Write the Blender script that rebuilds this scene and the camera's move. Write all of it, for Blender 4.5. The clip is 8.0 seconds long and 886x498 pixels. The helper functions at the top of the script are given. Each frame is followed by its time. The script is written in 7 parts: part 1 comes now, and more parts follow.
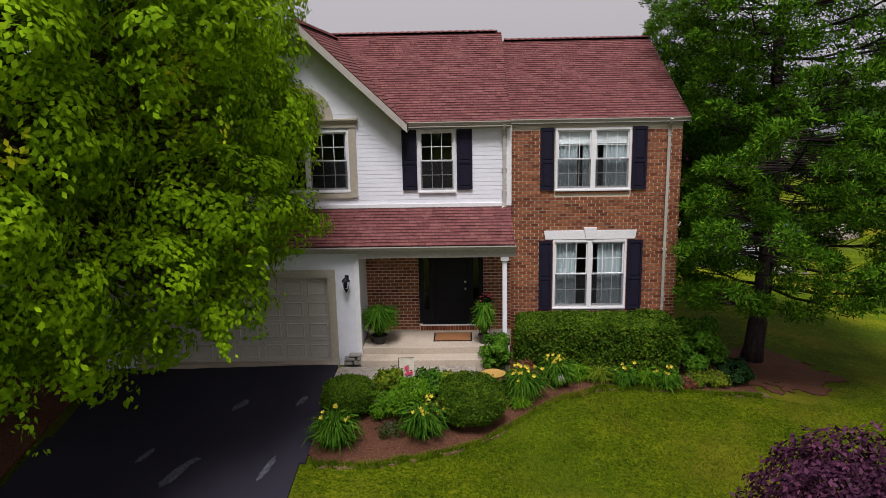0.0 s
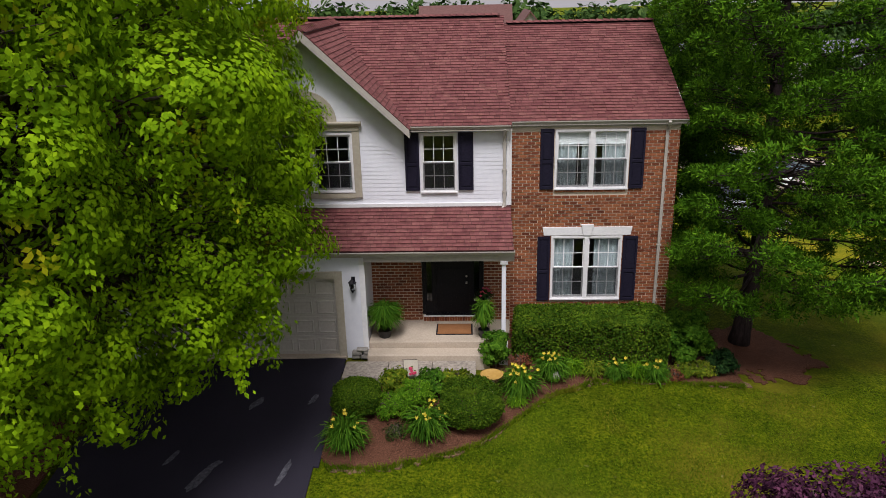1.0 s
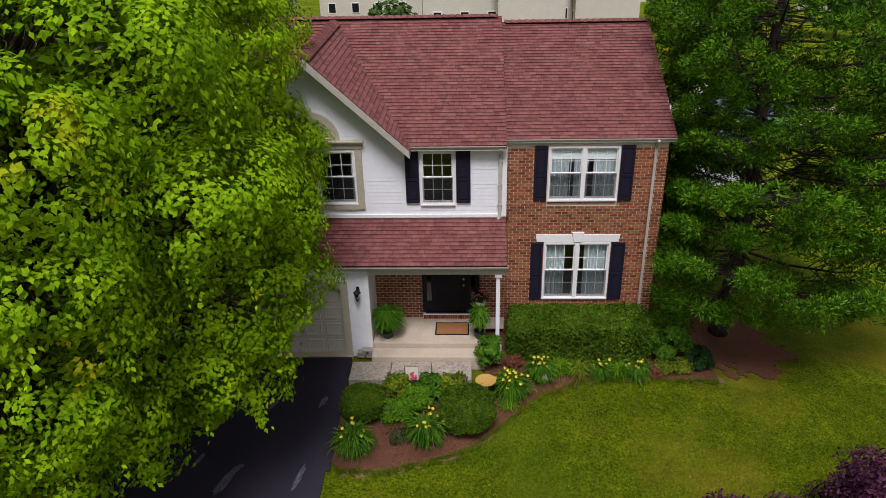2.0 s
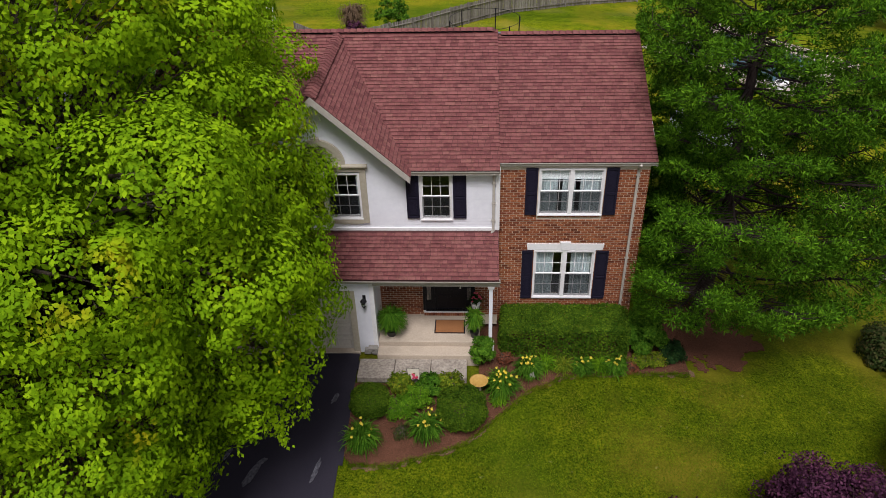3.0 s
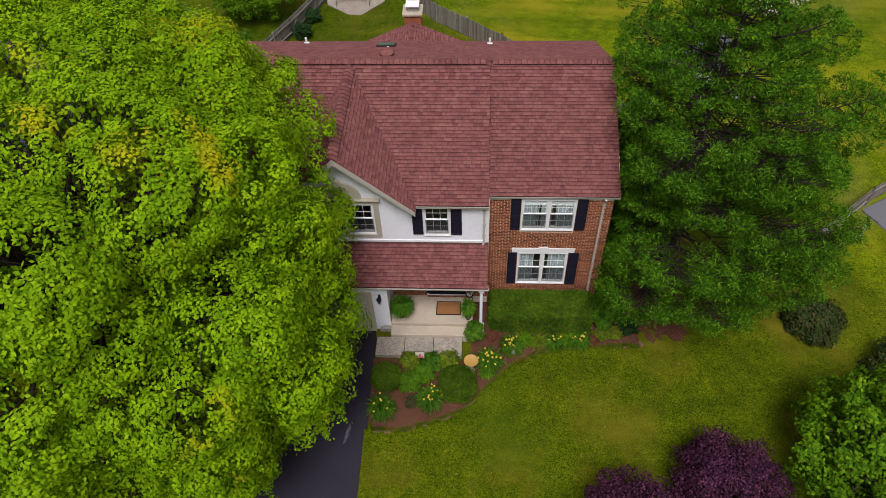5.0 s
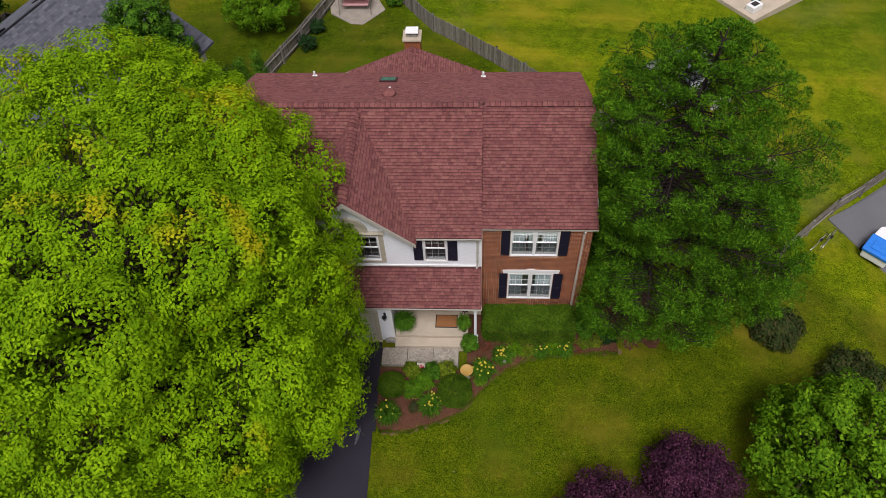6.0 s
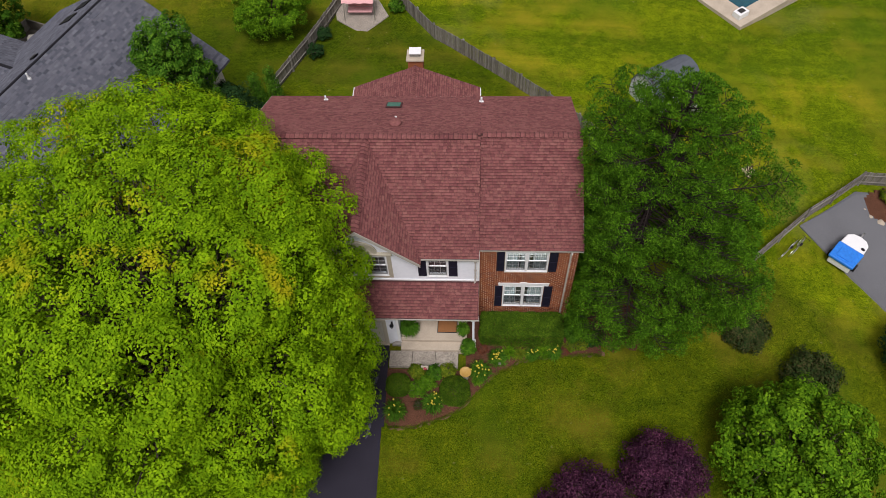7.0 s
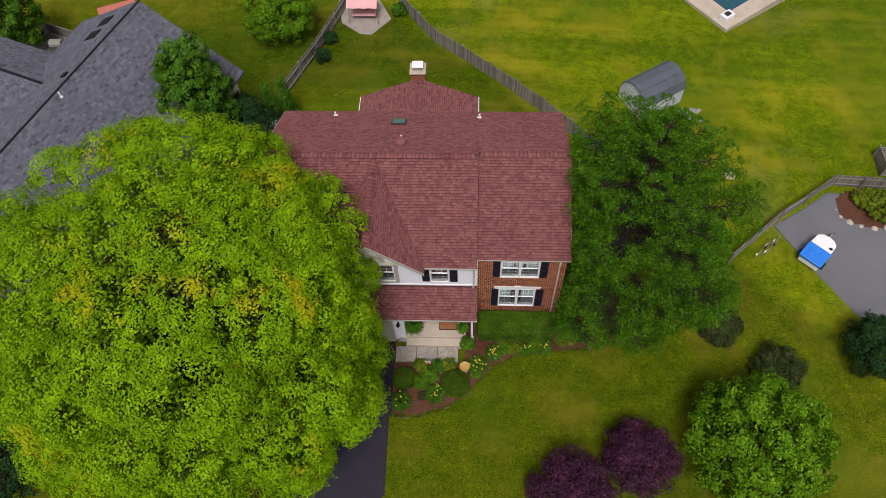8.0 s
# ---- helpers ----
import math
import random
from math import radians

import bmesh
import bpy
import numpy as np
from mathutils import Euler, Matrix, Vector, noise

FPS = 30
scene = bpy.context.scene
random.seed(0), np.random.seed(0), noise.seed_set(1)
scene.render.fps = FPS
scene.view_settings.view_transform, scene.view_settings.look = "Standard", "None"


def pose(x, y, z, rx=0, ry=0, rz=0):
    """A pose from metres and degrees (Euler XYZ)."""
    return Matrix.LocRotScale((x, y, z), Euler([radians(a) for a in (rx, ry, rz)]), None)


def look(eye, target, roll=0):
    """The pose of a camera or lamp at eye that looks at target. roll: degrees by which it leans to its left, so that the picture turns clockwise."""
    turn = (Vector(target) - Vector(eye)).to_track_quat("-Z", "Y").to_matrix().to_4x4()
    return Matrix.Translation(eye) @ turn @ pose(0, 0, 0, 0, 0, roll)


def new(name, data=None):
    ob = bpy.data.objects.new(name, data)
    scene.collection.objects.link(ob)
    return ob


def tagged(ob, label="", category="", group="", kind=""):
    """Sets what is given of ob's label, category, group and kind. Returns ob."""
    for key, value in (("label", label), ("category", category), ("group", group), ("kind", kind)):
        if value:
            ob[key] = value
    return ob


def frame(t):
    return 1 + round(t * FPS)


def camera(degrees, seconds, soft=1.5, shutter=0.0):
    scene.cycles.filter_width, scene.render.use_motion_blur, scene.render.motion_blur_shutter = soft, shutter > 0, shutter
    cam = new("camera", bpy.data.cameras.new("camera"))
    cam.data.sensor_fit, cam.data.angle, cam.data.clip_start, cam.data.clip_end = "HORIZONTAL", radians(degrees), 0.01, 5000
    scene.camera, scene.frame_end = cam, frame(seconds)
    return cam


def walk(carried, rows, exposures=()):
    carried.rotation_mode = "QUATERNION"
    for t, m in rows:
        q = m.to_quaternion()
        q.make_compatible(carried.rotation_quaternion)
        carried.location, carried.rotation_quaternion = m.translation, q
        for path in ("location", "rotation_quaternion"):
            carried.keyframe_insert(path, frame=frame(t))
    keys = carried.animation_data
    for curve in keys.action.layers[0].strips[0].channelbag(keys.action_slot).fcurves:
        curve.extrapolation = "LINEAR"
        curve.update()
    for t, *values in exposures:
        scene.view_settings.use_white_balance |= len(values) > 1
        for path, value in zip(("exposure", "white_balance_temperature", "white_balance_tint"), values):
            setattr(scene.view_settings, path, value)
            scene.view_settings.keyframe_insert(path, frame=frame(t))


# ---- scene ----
cam = camera(62.4, 8.0, soft=0.6)
PATH = [
    (0, (-0.258, -0.439, 6.749), (-0.32, 1.514, 6.325), -1.1),
    (0.5, (-0.212, -0.491, 7.854), (-0.279, 1.434, 7.314), -1.1),
    (1, (-0.16, -0.491, 9.284), (-0.235, 1.393, 8.615), -1.3),
    (1.5, (-0.097, -0.484, 10.799), (-0.174, 1.351, 10.007), -1.3),
    (3, (0.275, -0.529, 16.19), (0.181, 1.115, 15.055), -1.7),
    (3.5, (0.442, -0.501, 18.166), (0.342, 1.062, 16.923), -1.9),
    (4, (0.504, -0.233, 20.26), (0.407, 1.231, 18.901), -2.0),
    (5.5, (0.651, 0.529, 26.819), (0.554, 1.767, 25.251), -2.9),
    (6, (0.847, 0.472, 28.885), (0.747, 1.674, 27.29), -3.3),
    (6.5, (0.912, 0.517, 30.995), (0.811, 1.674, 29.367), -3.4),
    (7, (0.875, 0.588, 33.12), (0.779, 1.701, 31.461), -3.4),
    (7.5, (0.88, 0.634, 35.218), (0.786, 1.702, 33.53), -3.5),
    (8, (0.871, 0.633, 37.316), (0.78, 1.658, 35.601), -3.6),
]
walk(cam, [(t, look(eye, target, roll)) for t, eye, target, roll in PATH], [(0, 0.07, 6350, 17), (3.5, 0.05, 6400, 17), (5.5, -0.05, 6450, 15), (8, -0.08, 6450, 16)])

# ---------------------------------------------------------------- world, sun, exposure
world = bpy.data.worlds.new("overcast_sky")
scene.world = world
world.use_nodes = True
wn, wl = world.node_tree.nodes, world.node_tree.links
sky = wn.new("ShaderNodeTexSky")
sky.sky_type, sky.sun_disc = "NISHITA", False
sky.sun_elevation, sky.sun_rotation = radians(61), radians(182)
sky.dust_density, sky.air_density = 4.0, 1.0
grey = wn.new("ShaderNodeHueSaturation")
grey.inputs["Saturation"].default_value = 0.12
veil = wn.new("ShaderNodeMixRGB")
veil.inputs[0].default_value = 0.75
veil.inputs[2].default_value = (7.2, 7.0, 7.1, 1)
bg = next(n for n in wn if n.type == "BACKGROUND")
wl.new(sky.outputs[0], grey.inputs["Color"])
wl.new(grey.outputs[0], veil.inputs[1])
wl.new(veil.outputs[0], bg.inputs[0])
bg.inputs[1].default_value = 0.076

sun = new("sun", bpy.data.lights.new("sun", "SUN"))
sun.data.energy, sun.data.angle, sun.data.color = 3.4, radians(20), (1.0, 0.975, 0.94)
SUN_FROM = Vector((math.sin(radians(182)) * math.cos(radians(61)), math.cos(radians(182)) * math.cos(radians(61)), math.sin(radians(61))))
sun.matrix_world = look(SUN_FROM * 60, (0, 0, 0))
scene.view_settings.exposure = 0.19


# ---------------------------------------------------------------- mesh helpers
class Geo:
    """Vertices and faces gathered piece by piece."""

    def __init__(self):
        self.v, self.f = [], []

    def add(self, verts, faces):
        n = len(self.v)
        self.v.extend(verts)
        self.f.extend([tuple(i + n for i in f) for f in faces])
        return self

    def box(self, x0, x1, y0, y1, z0, z1):
        return self.add([(x, y, z) for x in (x0, x1) for y in (y0, y1) for z in (z0, z1)],
                        [(0, 1, 3, 2), (4, 6, 7, 5), (0, 4, 5, 1), (2, 3, 7, 6), (0, 2, 6, 4), (1, 5, 7, 3)])

    def prism(self, poly, axis, a, b):
        """A polygon, in the two axes other than axis, pulled from a to b."""
        def put(p, h):
            q = list(p)
            q.insert("xyz".index(axis), h)
            return tuple(q)
        n = len(poly)
        vs = [put(p, a) for p in poly] + [put(p, b) for p in poly]
        fs = [tuple(range(n)), tuple(range(2 * n - 1, n - 1, -1))] + [(i, i + n, (i + 1) % n + n, (i + 1) % n) for i in range(n)]
        return self.add(vs, fs)

    def slab(self, corners, thick):
        """The corners of a top face, with thickness straight down."""
        n = len(corners)
        vs = [tuple(c) for c in corners] + [(c[0], c[1], c[2] - thick) for c in corners]
        return self.add(vs, [tuple(range(n)), tuple(range(2 * n - 1, n - 1, -1))] + [(i, i + n, (i + 1) % n + n, (i + 1) % n) for i in range(n)])

    def lathe(self, cx, cy, profile, n=20, caps=True):
        vs, fs = [], []
        for r, z in profile:
            vs += [(cx + r * math.cos(2 * math.pi * k / n), cy + r * math.sin(2 * math.pi * k / n), z) for k in range(n)]
        for i in range(len(profile) - 1):
            fs += [(i * n + k, i * n + (k + 1) % n, (i + 1) * n + (k + 1) % n, (i + 1) * n + k) for k in range(n)]
        if caps:
            fs += [tuple(range(n - 1, -1, -1)), tuple(range((len(profile) - 1) * n, len(profile) * n))]
        return self.add(vs, fs)

    def tube(self, path, radii, n=7):
        vs, fs = [], []
        path = [Vector(p) for p in path]
        for i, p in enumerate(path):
            d = (path[min(i + 1, len(path) - 1)] - path[max(i - 1, 0)]).normalized()
            a = d.orthogonal().normalized()
            b = d.cross(a)
            vs += [tuple(p + (a * math.cos(2 * math.pi * k / n) + b * math.sin(2 * math.pi * k / n)) * radii[i]) for k in range(n)]
        for i in range(len(path) - 1):
            fs += [(i * n + k, i * n + (k + 1) % n, (i + 1) * n + (k + 1) % n, (i + 1) * n + k) for k in range(n)]
        fs += [tuple(range(n - 1, -1, -1)), tuple(range((len(path) - 1) * n, len(path) * n))]
        return self.add(vs, fs)

    def mesh(self, name, smooth=False, tidy=True):
        me = bpy.data.meshes.new(name)
        me.from_pydata(self.v, [], self.f)
        if tidy and len(self.v) < 20000:
            bm = bmesh.new()
            bm.from_mesh(me)
            bmesh.ops.recalc_face_normals(bm, faces=bm.faces)
            bm.to_mesh(me)
            bm.free()
        if smooth:
            me.polygons.foreach_set("use_smooth", [True] * len(me.polygons))
        return me


def part(name, geo, material, parent=None, label="", bevel=0.0, smooth=False):
    me = geo.mesh(name, smooth) if isinstance(geo, Geo) else geo
    if not me.materials:
        me.materials.append(material)
    ob = new(name, me)
    ob.parent = parent
    if bevel:
        mod = ob.modifiers.new("bevel", "BEVEL")
        mod.width, mod.segments, mod.limit_method = bevel, 2, "ANGLE"
    return tagged(ob, label)


def thing(name, label, category, group="", kind="", at=(0, 0, 0)):
    ob = new(name)
    ob.location, ob.empty_display_size = at, 0.2
    return tagged(ob, label, category, group, kind)


def solid(name, geo, material, label, category, group="", kind="", bevel=0.0, smooth=False):
    return tagged(part(name, geo, material, None, "", bevel, smooth), label, category, group, kind)


def quads_mesh(name, v, per):
    """A mesh from an array of corners, so many to a face."""
    me = bpy.data.meshes.new(name)
    n = len(v) // per
    me.vertices.add(len(v))
    me.vertices.foreach_set("co", np.asarray(v, dtype=np.float32).ravel())
    me.loops.add(len(v))
    me.loops.foreach_set("vertex_index", np.arange(len(v), dtype=np.int32))
    me.polygons.add(n)
    me.polygons.foreach_set("loop_start", np.arange(0, len(v), per, dtype=np.int32))
    me.update(calc_edges=True)
    return me


# ---------------------------------------------------------------- materials
def ramp(nt, fac, stops):
    r = nt.nodes.new("ShaderNodeValToRGB")
    while len(r.color_ramp.elements) < len(stops):
        r.color_ramp.elements.new(0.5)
    for e, (p, c) in zip(r.color_ramp.elements, stops):
        e.position, e.color = p, (*c, 1)
    nt.links.new(fac, r.inputs[0])
    return r.outputs[0]


def noise_at(nt, scale, detail=4.0, stretch=None, rough=0.55):
    g = nt.nodes.new("ShaderNodeNewGeometry")
    src = g.outputs["Position"]
    if stretch:
        m = nt.nodes.new("ShaderNodeVectorMath")
        m.operation = "MULTIPLY"
        m.inputs[1].default_value = stretch
        nt.links.new(src, m.inputs[0])
        src = m.outputs[0]
    n = nt.nodes.new("ShaderNodeTexNoise")
    n.inputs["Scale"].default_value, n.inputs["Detail"].default_value, n.inputs["Roughness"].default_value = scale, detail, rough
    nt.links.new(src, n.inputs["Vector"])
    return n.outputs["Fac"]


def blend(nt, fac, a, b, mode="MIX"):
    m = nt.nodes.new("ShaderNodeMixRGB")
    m.blend_type = mode
    if isinstance(fac, float):
        m.inputs[0].default_value = fac
    else:
        nt.links.new(fac, m.inputs[0])
    nt.links.new(a, m.inputs[1])
    if isinstance(b, tuple):
        m.inputs[2].default_value = (*b, 1)
    else:
        nt.links.new(b, m.inputs[2])
    return m.outputs[0]


def mat(name, colours, rough=0.7, metal=0.0, fine=40.0, coarse=1.2, wear=0.35, stain=None, bump=0.25, bump_scale=None, per="", stretch=None, translucent=0.0, spec=0.5, sheen=0.0):
    """Colours: dark to light. per: island or object, which shifts each piece along the colours."""
    m = bpy.data.materials.new(name)
    m.use_nodes = True
    nt = m.node_tree
    b = next(n for n in nt.nodes if n.type == "BSDF_PRINCIPLED")
    f = noise_at(nt, fine, 5.0, stretch)
    stops = [(0.3 + 0.4 * i / max(1, len(colours) - 1), c) for i, c in enumerate(colours)]
    if per:
        src = nt.nodes.new("ShaderNodeNewGeometry").outputs["Random Per Island"] if per == "island" else nt.nodes.new("ShaderNodeObjectInfo").outputs["Random"]
        base = ramp(nt, src, [(i / max(1, len(colours) - 1), c) for i, c in enumerate(colours)])
        grain = ramp(nt, f, [(0.3, (1 - wear,) * 3), (0.7, (1 + wear * 0.4,) * 3)])
        base = blend(nt, 1.0, base, grain, "MULTIPLY")
    else:
        base = ramp(nt, f, stops)
    big = noise_at(nt, coarse, 3.0)
    if stain:
        mask = ramp(nt, big, [(0.45, (0, 0, 0)), (0.68, (1, 1, 1))])
        half = nt.nodes.new("ShaderNodeMath")
        half.operation, half.inputs[1].default_value = "MULTIPLY", wear
        nt.links.new(mask, half.inputs[0])
        base = blend(nt, half.outputs[0], base, stain)
    else:
        soft = ramp(nt, big, [(0.3, (1 - wear * 0.5,) * 3), (0.7, (1.0, 1.0, 1.0))])
        base = blend(nt, 1.0, base, soft, "MULTIPLY")
    nt.links.new(base, b.inputs["Base Color"])
    b.inputs["Roughness"].default_value, b.inputs["Metallic"].default_value = rough, metal
    b.inputs["Specular IOR Level"].default_value = spec
    if bump:
        bp = nt.nodes.new("ShaderNodeBump")
        bp.inputs["Strength"].default_value, bp.inputs["Distance"].default_value = bump, 0.01
        nt.links.new(noise_at(nt, bump_scale or fine * 2, 4.0, stretch), bp.inputs["Height"])
        nt.links.new(bp.outputs[0], b.inputs["Normal"])
    if translucent:
        out = next(n for n in nt.nodes if n.type == "OUTPUT_MATERIAL")
        tr = nt.nodes.new("ShaderNodeBsdfTranslucent")
        nt.links.new(base, tr.inputs[0])
        mx = nt.nodes.new("ShaderNodeMixShader")
        mx.inputs[0].default_value = translucent
        nt.links.new(b.outputs[0], mx.inputs[1])
        nt.links.new(tr.outputs[0], mx.inputs[2])
        nt.links.new(mx.outputs[0], out.inputs[0])
    return m


def leaf_mat(name, dark, mid, light, patch=None, patch_scale=0.35, translucent=0.35, rough=0.75):
    """Foliage: each leaf a shade of its own, and whole boughs lighter or yellower."""
    m = bpy.data.materials.new(name)
    m.use_nodes = True
    nt = m.node_tree
    b = next(n for n in nt.nodes if n.type == "BSDF_PRINCIPLED")
    rnd = nt.nodes.new("ShaderNodeNewGeometry").outputs["Random Per Island"]
    base = ramp(nt, rnd, [(0.0, dark), (0.5, mid), (1.0, light)])
    # noise adds clump contrast: some sprays darker, others paler
    base = blend(nt, 1.0, base, ramp(nt, noise_at(nt, 1.5, 3.0), [(0.36, (0.62, 0.70, 0.7)), (0.64, (1.15, 1.12, 1.1))]), "MULTIPLY")
    if patch:
        mask = ramp(nt, noise_at(nt, patch_scale, 3.0), [(0.60, (0, 0, 0)), (0.68, (1, 1, 1))])
        base = blend(nt, mask, base, blend(nt, 0.8, base, patch))
    nt.links.new(base, b.inputs["Base Color"])
    b.inputs["Roughness"].default_value = rough
    b.inputs["Specular IOR Level"].default_value = 0.06
    out = next(n for n in nt.nodes if n.type == "OUTPUT_MATERIAL")
    tr = nt.nodes.new("ShaderNodeBsdfTranslucent")
    nt.links.new(base, tr.inputs[0])
    mx = nt.nodes.new("ShaderNodeMixShader")
    mx.inputs[0].default_value = translucent
    nt.links.new(b.outputs[0], mx.inputs[1])
    nt.links.new(tr.outputs[0], mx.inputs[2])
    nt.links.new(mx.outputs[0], out.inputs[0])
    return m


def glass_mat(name, tint=(0.9, 0.95, 0.95)):
    m = bpy.data.materials.new(name)
    m.use_nodes = True
    b = next(n for n in m.node_tree.nodes if n.type == "BSDF_PRINCIPLED")
    b.inputs["Base Color"].default_value = (*tint, 1)
    b.inputs["Roughness"].default_value, b.inputs["IOR"].default_value = 0.02, 1.45
    b.inputs["Transmission Weight"].default_value = 1.0
    return m


def lawn_mat():
    """Turf: fine blades of colour, greener and drier patches, and faint mowing stripes."""
    m = bpy.data.materials.new("lawn_grass")
    m.use_nodes = True
    nt = m.node_tree
    b = next(n for n in nt.nodes if n.type == "BSDF_PRINCIPLED")
    base = ramp(nt, noise_at(nt, 16.0, 6.0), [(0.34, (0.024, 0.046, 0.001)), (0.5, (0.072, 0.104, 0.002)), (0.66, (0.135, 0.155, 0.006))])
    base = blend(nt, 1.0, base, ramp(nt, noise_at(nt, 1.3, 4.0), [(0.32, (0.72, 0.78, 0.7)), (0.68, (1.18, 1.12, 1.1))]), "MULTIPLY")
    base = blend(nt, 1.0, base, ramp(nt, noise_at(nt, 5.0, 3.0), [(0.35, (0.78, 0.80, 0.75)), (0.65, (1.16, 1.14, 1.1))]), "MULTIPLY")
    dry = ramp(nt, noise_at(nt, 0.23, 5.0, None, 0.62), [(0.48, (0, 0, 0)), (0.68, (0.8, 0.8, 0.8))])
    base = blend(nt, dry, base, (0.150, 0.130, 0.012))
    # beyond the back fence the turf colour is multiplied brighter and yellower
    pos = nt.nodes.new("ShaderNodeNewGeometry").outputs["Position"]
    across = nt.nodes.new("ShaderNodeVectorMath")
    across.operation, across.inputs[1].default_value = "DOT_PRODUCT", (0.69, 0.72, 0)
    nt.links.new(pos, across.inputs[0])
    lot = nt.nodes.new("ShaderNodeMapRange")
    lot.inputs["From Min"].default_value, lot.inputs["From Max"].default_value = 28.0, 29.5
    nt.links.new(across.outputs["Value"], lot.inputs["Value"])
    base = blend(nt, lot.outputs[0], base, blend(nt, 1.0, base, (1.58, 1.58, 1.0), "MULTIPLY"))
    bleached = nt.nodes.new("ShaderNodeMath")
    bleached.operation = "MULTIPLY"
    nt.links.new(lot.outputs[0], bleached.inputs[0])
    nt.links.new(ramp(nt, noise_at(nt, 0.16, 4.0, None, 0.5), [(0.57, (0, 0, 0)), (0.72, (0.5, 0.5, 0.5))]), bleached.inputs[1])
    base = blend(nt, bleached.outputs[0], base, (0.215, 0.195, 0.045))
    bands = nt.nodes.new("ShaderNodeMapping")
    bands.inputs["Rotation"].default_value, bands.inputs["Scale"].default_value = (0, 0, radians(-38)), (0.035, 0.30, 1)
    swath = nt.nodes.new("ShaderNodeTexNoise")
    swath.inputs["Scale"].default_value, swath.inputs["Detail"].default_value = 1.0, 4.0
    nt.links.new(pos, bands.inputs["Vector"])
    nt.links.new(bands.outputs[0], swath.inputs["Vector"])
    base = blend(nt, 1.0, base, ramp(nt, swath.outputs["Fac"], [(0.38, (0.66, 0.76, 0.7)), (0.60, (1.06, 1.04, 1.0))]), "MULTIPLY")
    lush = ramp(nt, noise_at(nt, 0.11, 3.0), [(0.5, (0, 0, 0)), (0.66, (0.55, 0.55, 0.55))])
    base = blend(nt, lush, base, (0.055, 0.105, 0.004))
    g = nt.nodes.new("ShaderNodeNewGeometry")
    mp = nt.nodes.new("ShaderNodeMapping")
    mp.inputs["Rotation"].default_value = (0, 0, radians(-52))
    mp.inputs["Scale"].default_value = (0.12, 1.6, 1)
    ns = nt.nodes.new("ShaderNodeTexNoise")
    ns.inputs["Scale"].default_value, ns.inputs["Detail"].default_value = 1.0, 3.0
    nt.links.new(g.outputs["Position"], mp.inputs["Vector"])
    nt.links.new(mp.outputs[0], ns.inputs["Vector"])
    base = blend(nt, 1.0, base, ramp(nt, ns.outputs["Fac"], [(0.36, (0.91, 0.92, 0.88)), (0.64, (1.09, 1.06, 1.06))]), "MULTIPLY")
    # clover heads and dry clippings
    base = blend(nt, ramp(nt, noise_at(nt, 3.2, 2.0), [(0.72, (0, 0, 0)), (0.76, (0.5, 0.5, 0.5))]), base, (0.24, 0.24, 0.08))
    nt.links.new(base, b.inputs["Base Color"])
    b.inputs["Roughness"].default_value, b.inputs["Specular IOR Level"].default_value = 0.95, 0.05
    bp = nt.nodes.new("ShaderNodeBump")
    bp.inputs["Strength"].default_value, bp.inputs["Distance"].default_value = 1.0, 0.03
    nt.links.new(noise_at(nt, 38, 5.0), bp.inputs["Height"])
    nt.links.new(bp.outputs[0], b.inputs["Normal"])
    return m


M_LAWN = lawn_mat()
M_ASPHALT = mat("asphalt", [(0.020, 0.018, 0.027), (0.036, 0.033, 0.047)], 0.85, fine=90, coarse=0.5, wear=0.3, bump=0.35, spec=0.12)
M_ASPHALT_OLD = mat("weathered_asphalt", [(0.105, 0.107, 0.118), (0.160, 0.162, 0.172)], 0.85, fine=30, coarse=0.3, wear=0.35, bump=0.3)
M_SCUFF = mat("worn_asphalt", [(0.03, 0.03, 0.042), (0.13, 0.13, 0.155)], 0.85, fine=14, wear=0.5, bump=0.3)
M_MULCH = mat("bark_mulch", [(0.035, 0.014, 0.008), (0.105, 0.045, 0.026), (0.19, 0.095, 0.062)], 0.95, fine=35, coarse=1.5, wear=0.5, bump=1.0, bump_scale=50, spec=0.1)
M_CONCRETE = mat("concrete", [(0.39, 0.325, 0.25), (0.49, 0.415, 0.33)], 0.85, fine=25, coarse=1.0, wear=0.35, stain=(0.22, 0.19, 0.14), bump=0.2)
M_MORTAR = mat("mortar", [(0.60, 0.52, 0.41), (0.72, 0.63, 0.50)], 0.95, fine=60, wear=0.3, bump=0.4)
M_BRICK = mat("red_brick", [(0.130, 0.034, 0.016), (0.27, 0.085, 0.035), (0.36, 0.128, 0.054), (0.195, 0.053, 0.026)], 0.85, fine=45, coarse=0.9, wear=0.35, bump=0.4, per="island", spec=0.25)
M_BRICK_PIECE = mat("red_brick_piece", [(0.130, 0.034, 0.016), (0.27, 0.085, 0.035), (0.36, 0.128, 0.054), (0.195, 0.053, 0.026)], 0.85, fine=45, coarse=0.9, wear=0.35, bump=0.4, per="object", spec=0.25)
M_SIDING = mat("white_vinyl_siding", [(0.72, 0.74, 0.80), (0.78, 0.80, 0.85)], 0.5, fine=6, coarse=0.8, wear=0.12, bump=0.04, spec=0.4)
M_TRIM = mat("white_trim", [(0.72, 0.72, 0.73), (0.80, 0.80, 0.80)], 0.45, fine=12, wear=0.12, bump=0.05)
M_TAN = mat("tan_painted_trim", [(0.40, 0.36, 0.28), (0.47, 0.43, 0.34)], 0.55, fine=12, wear=0.2, bump=0.08)
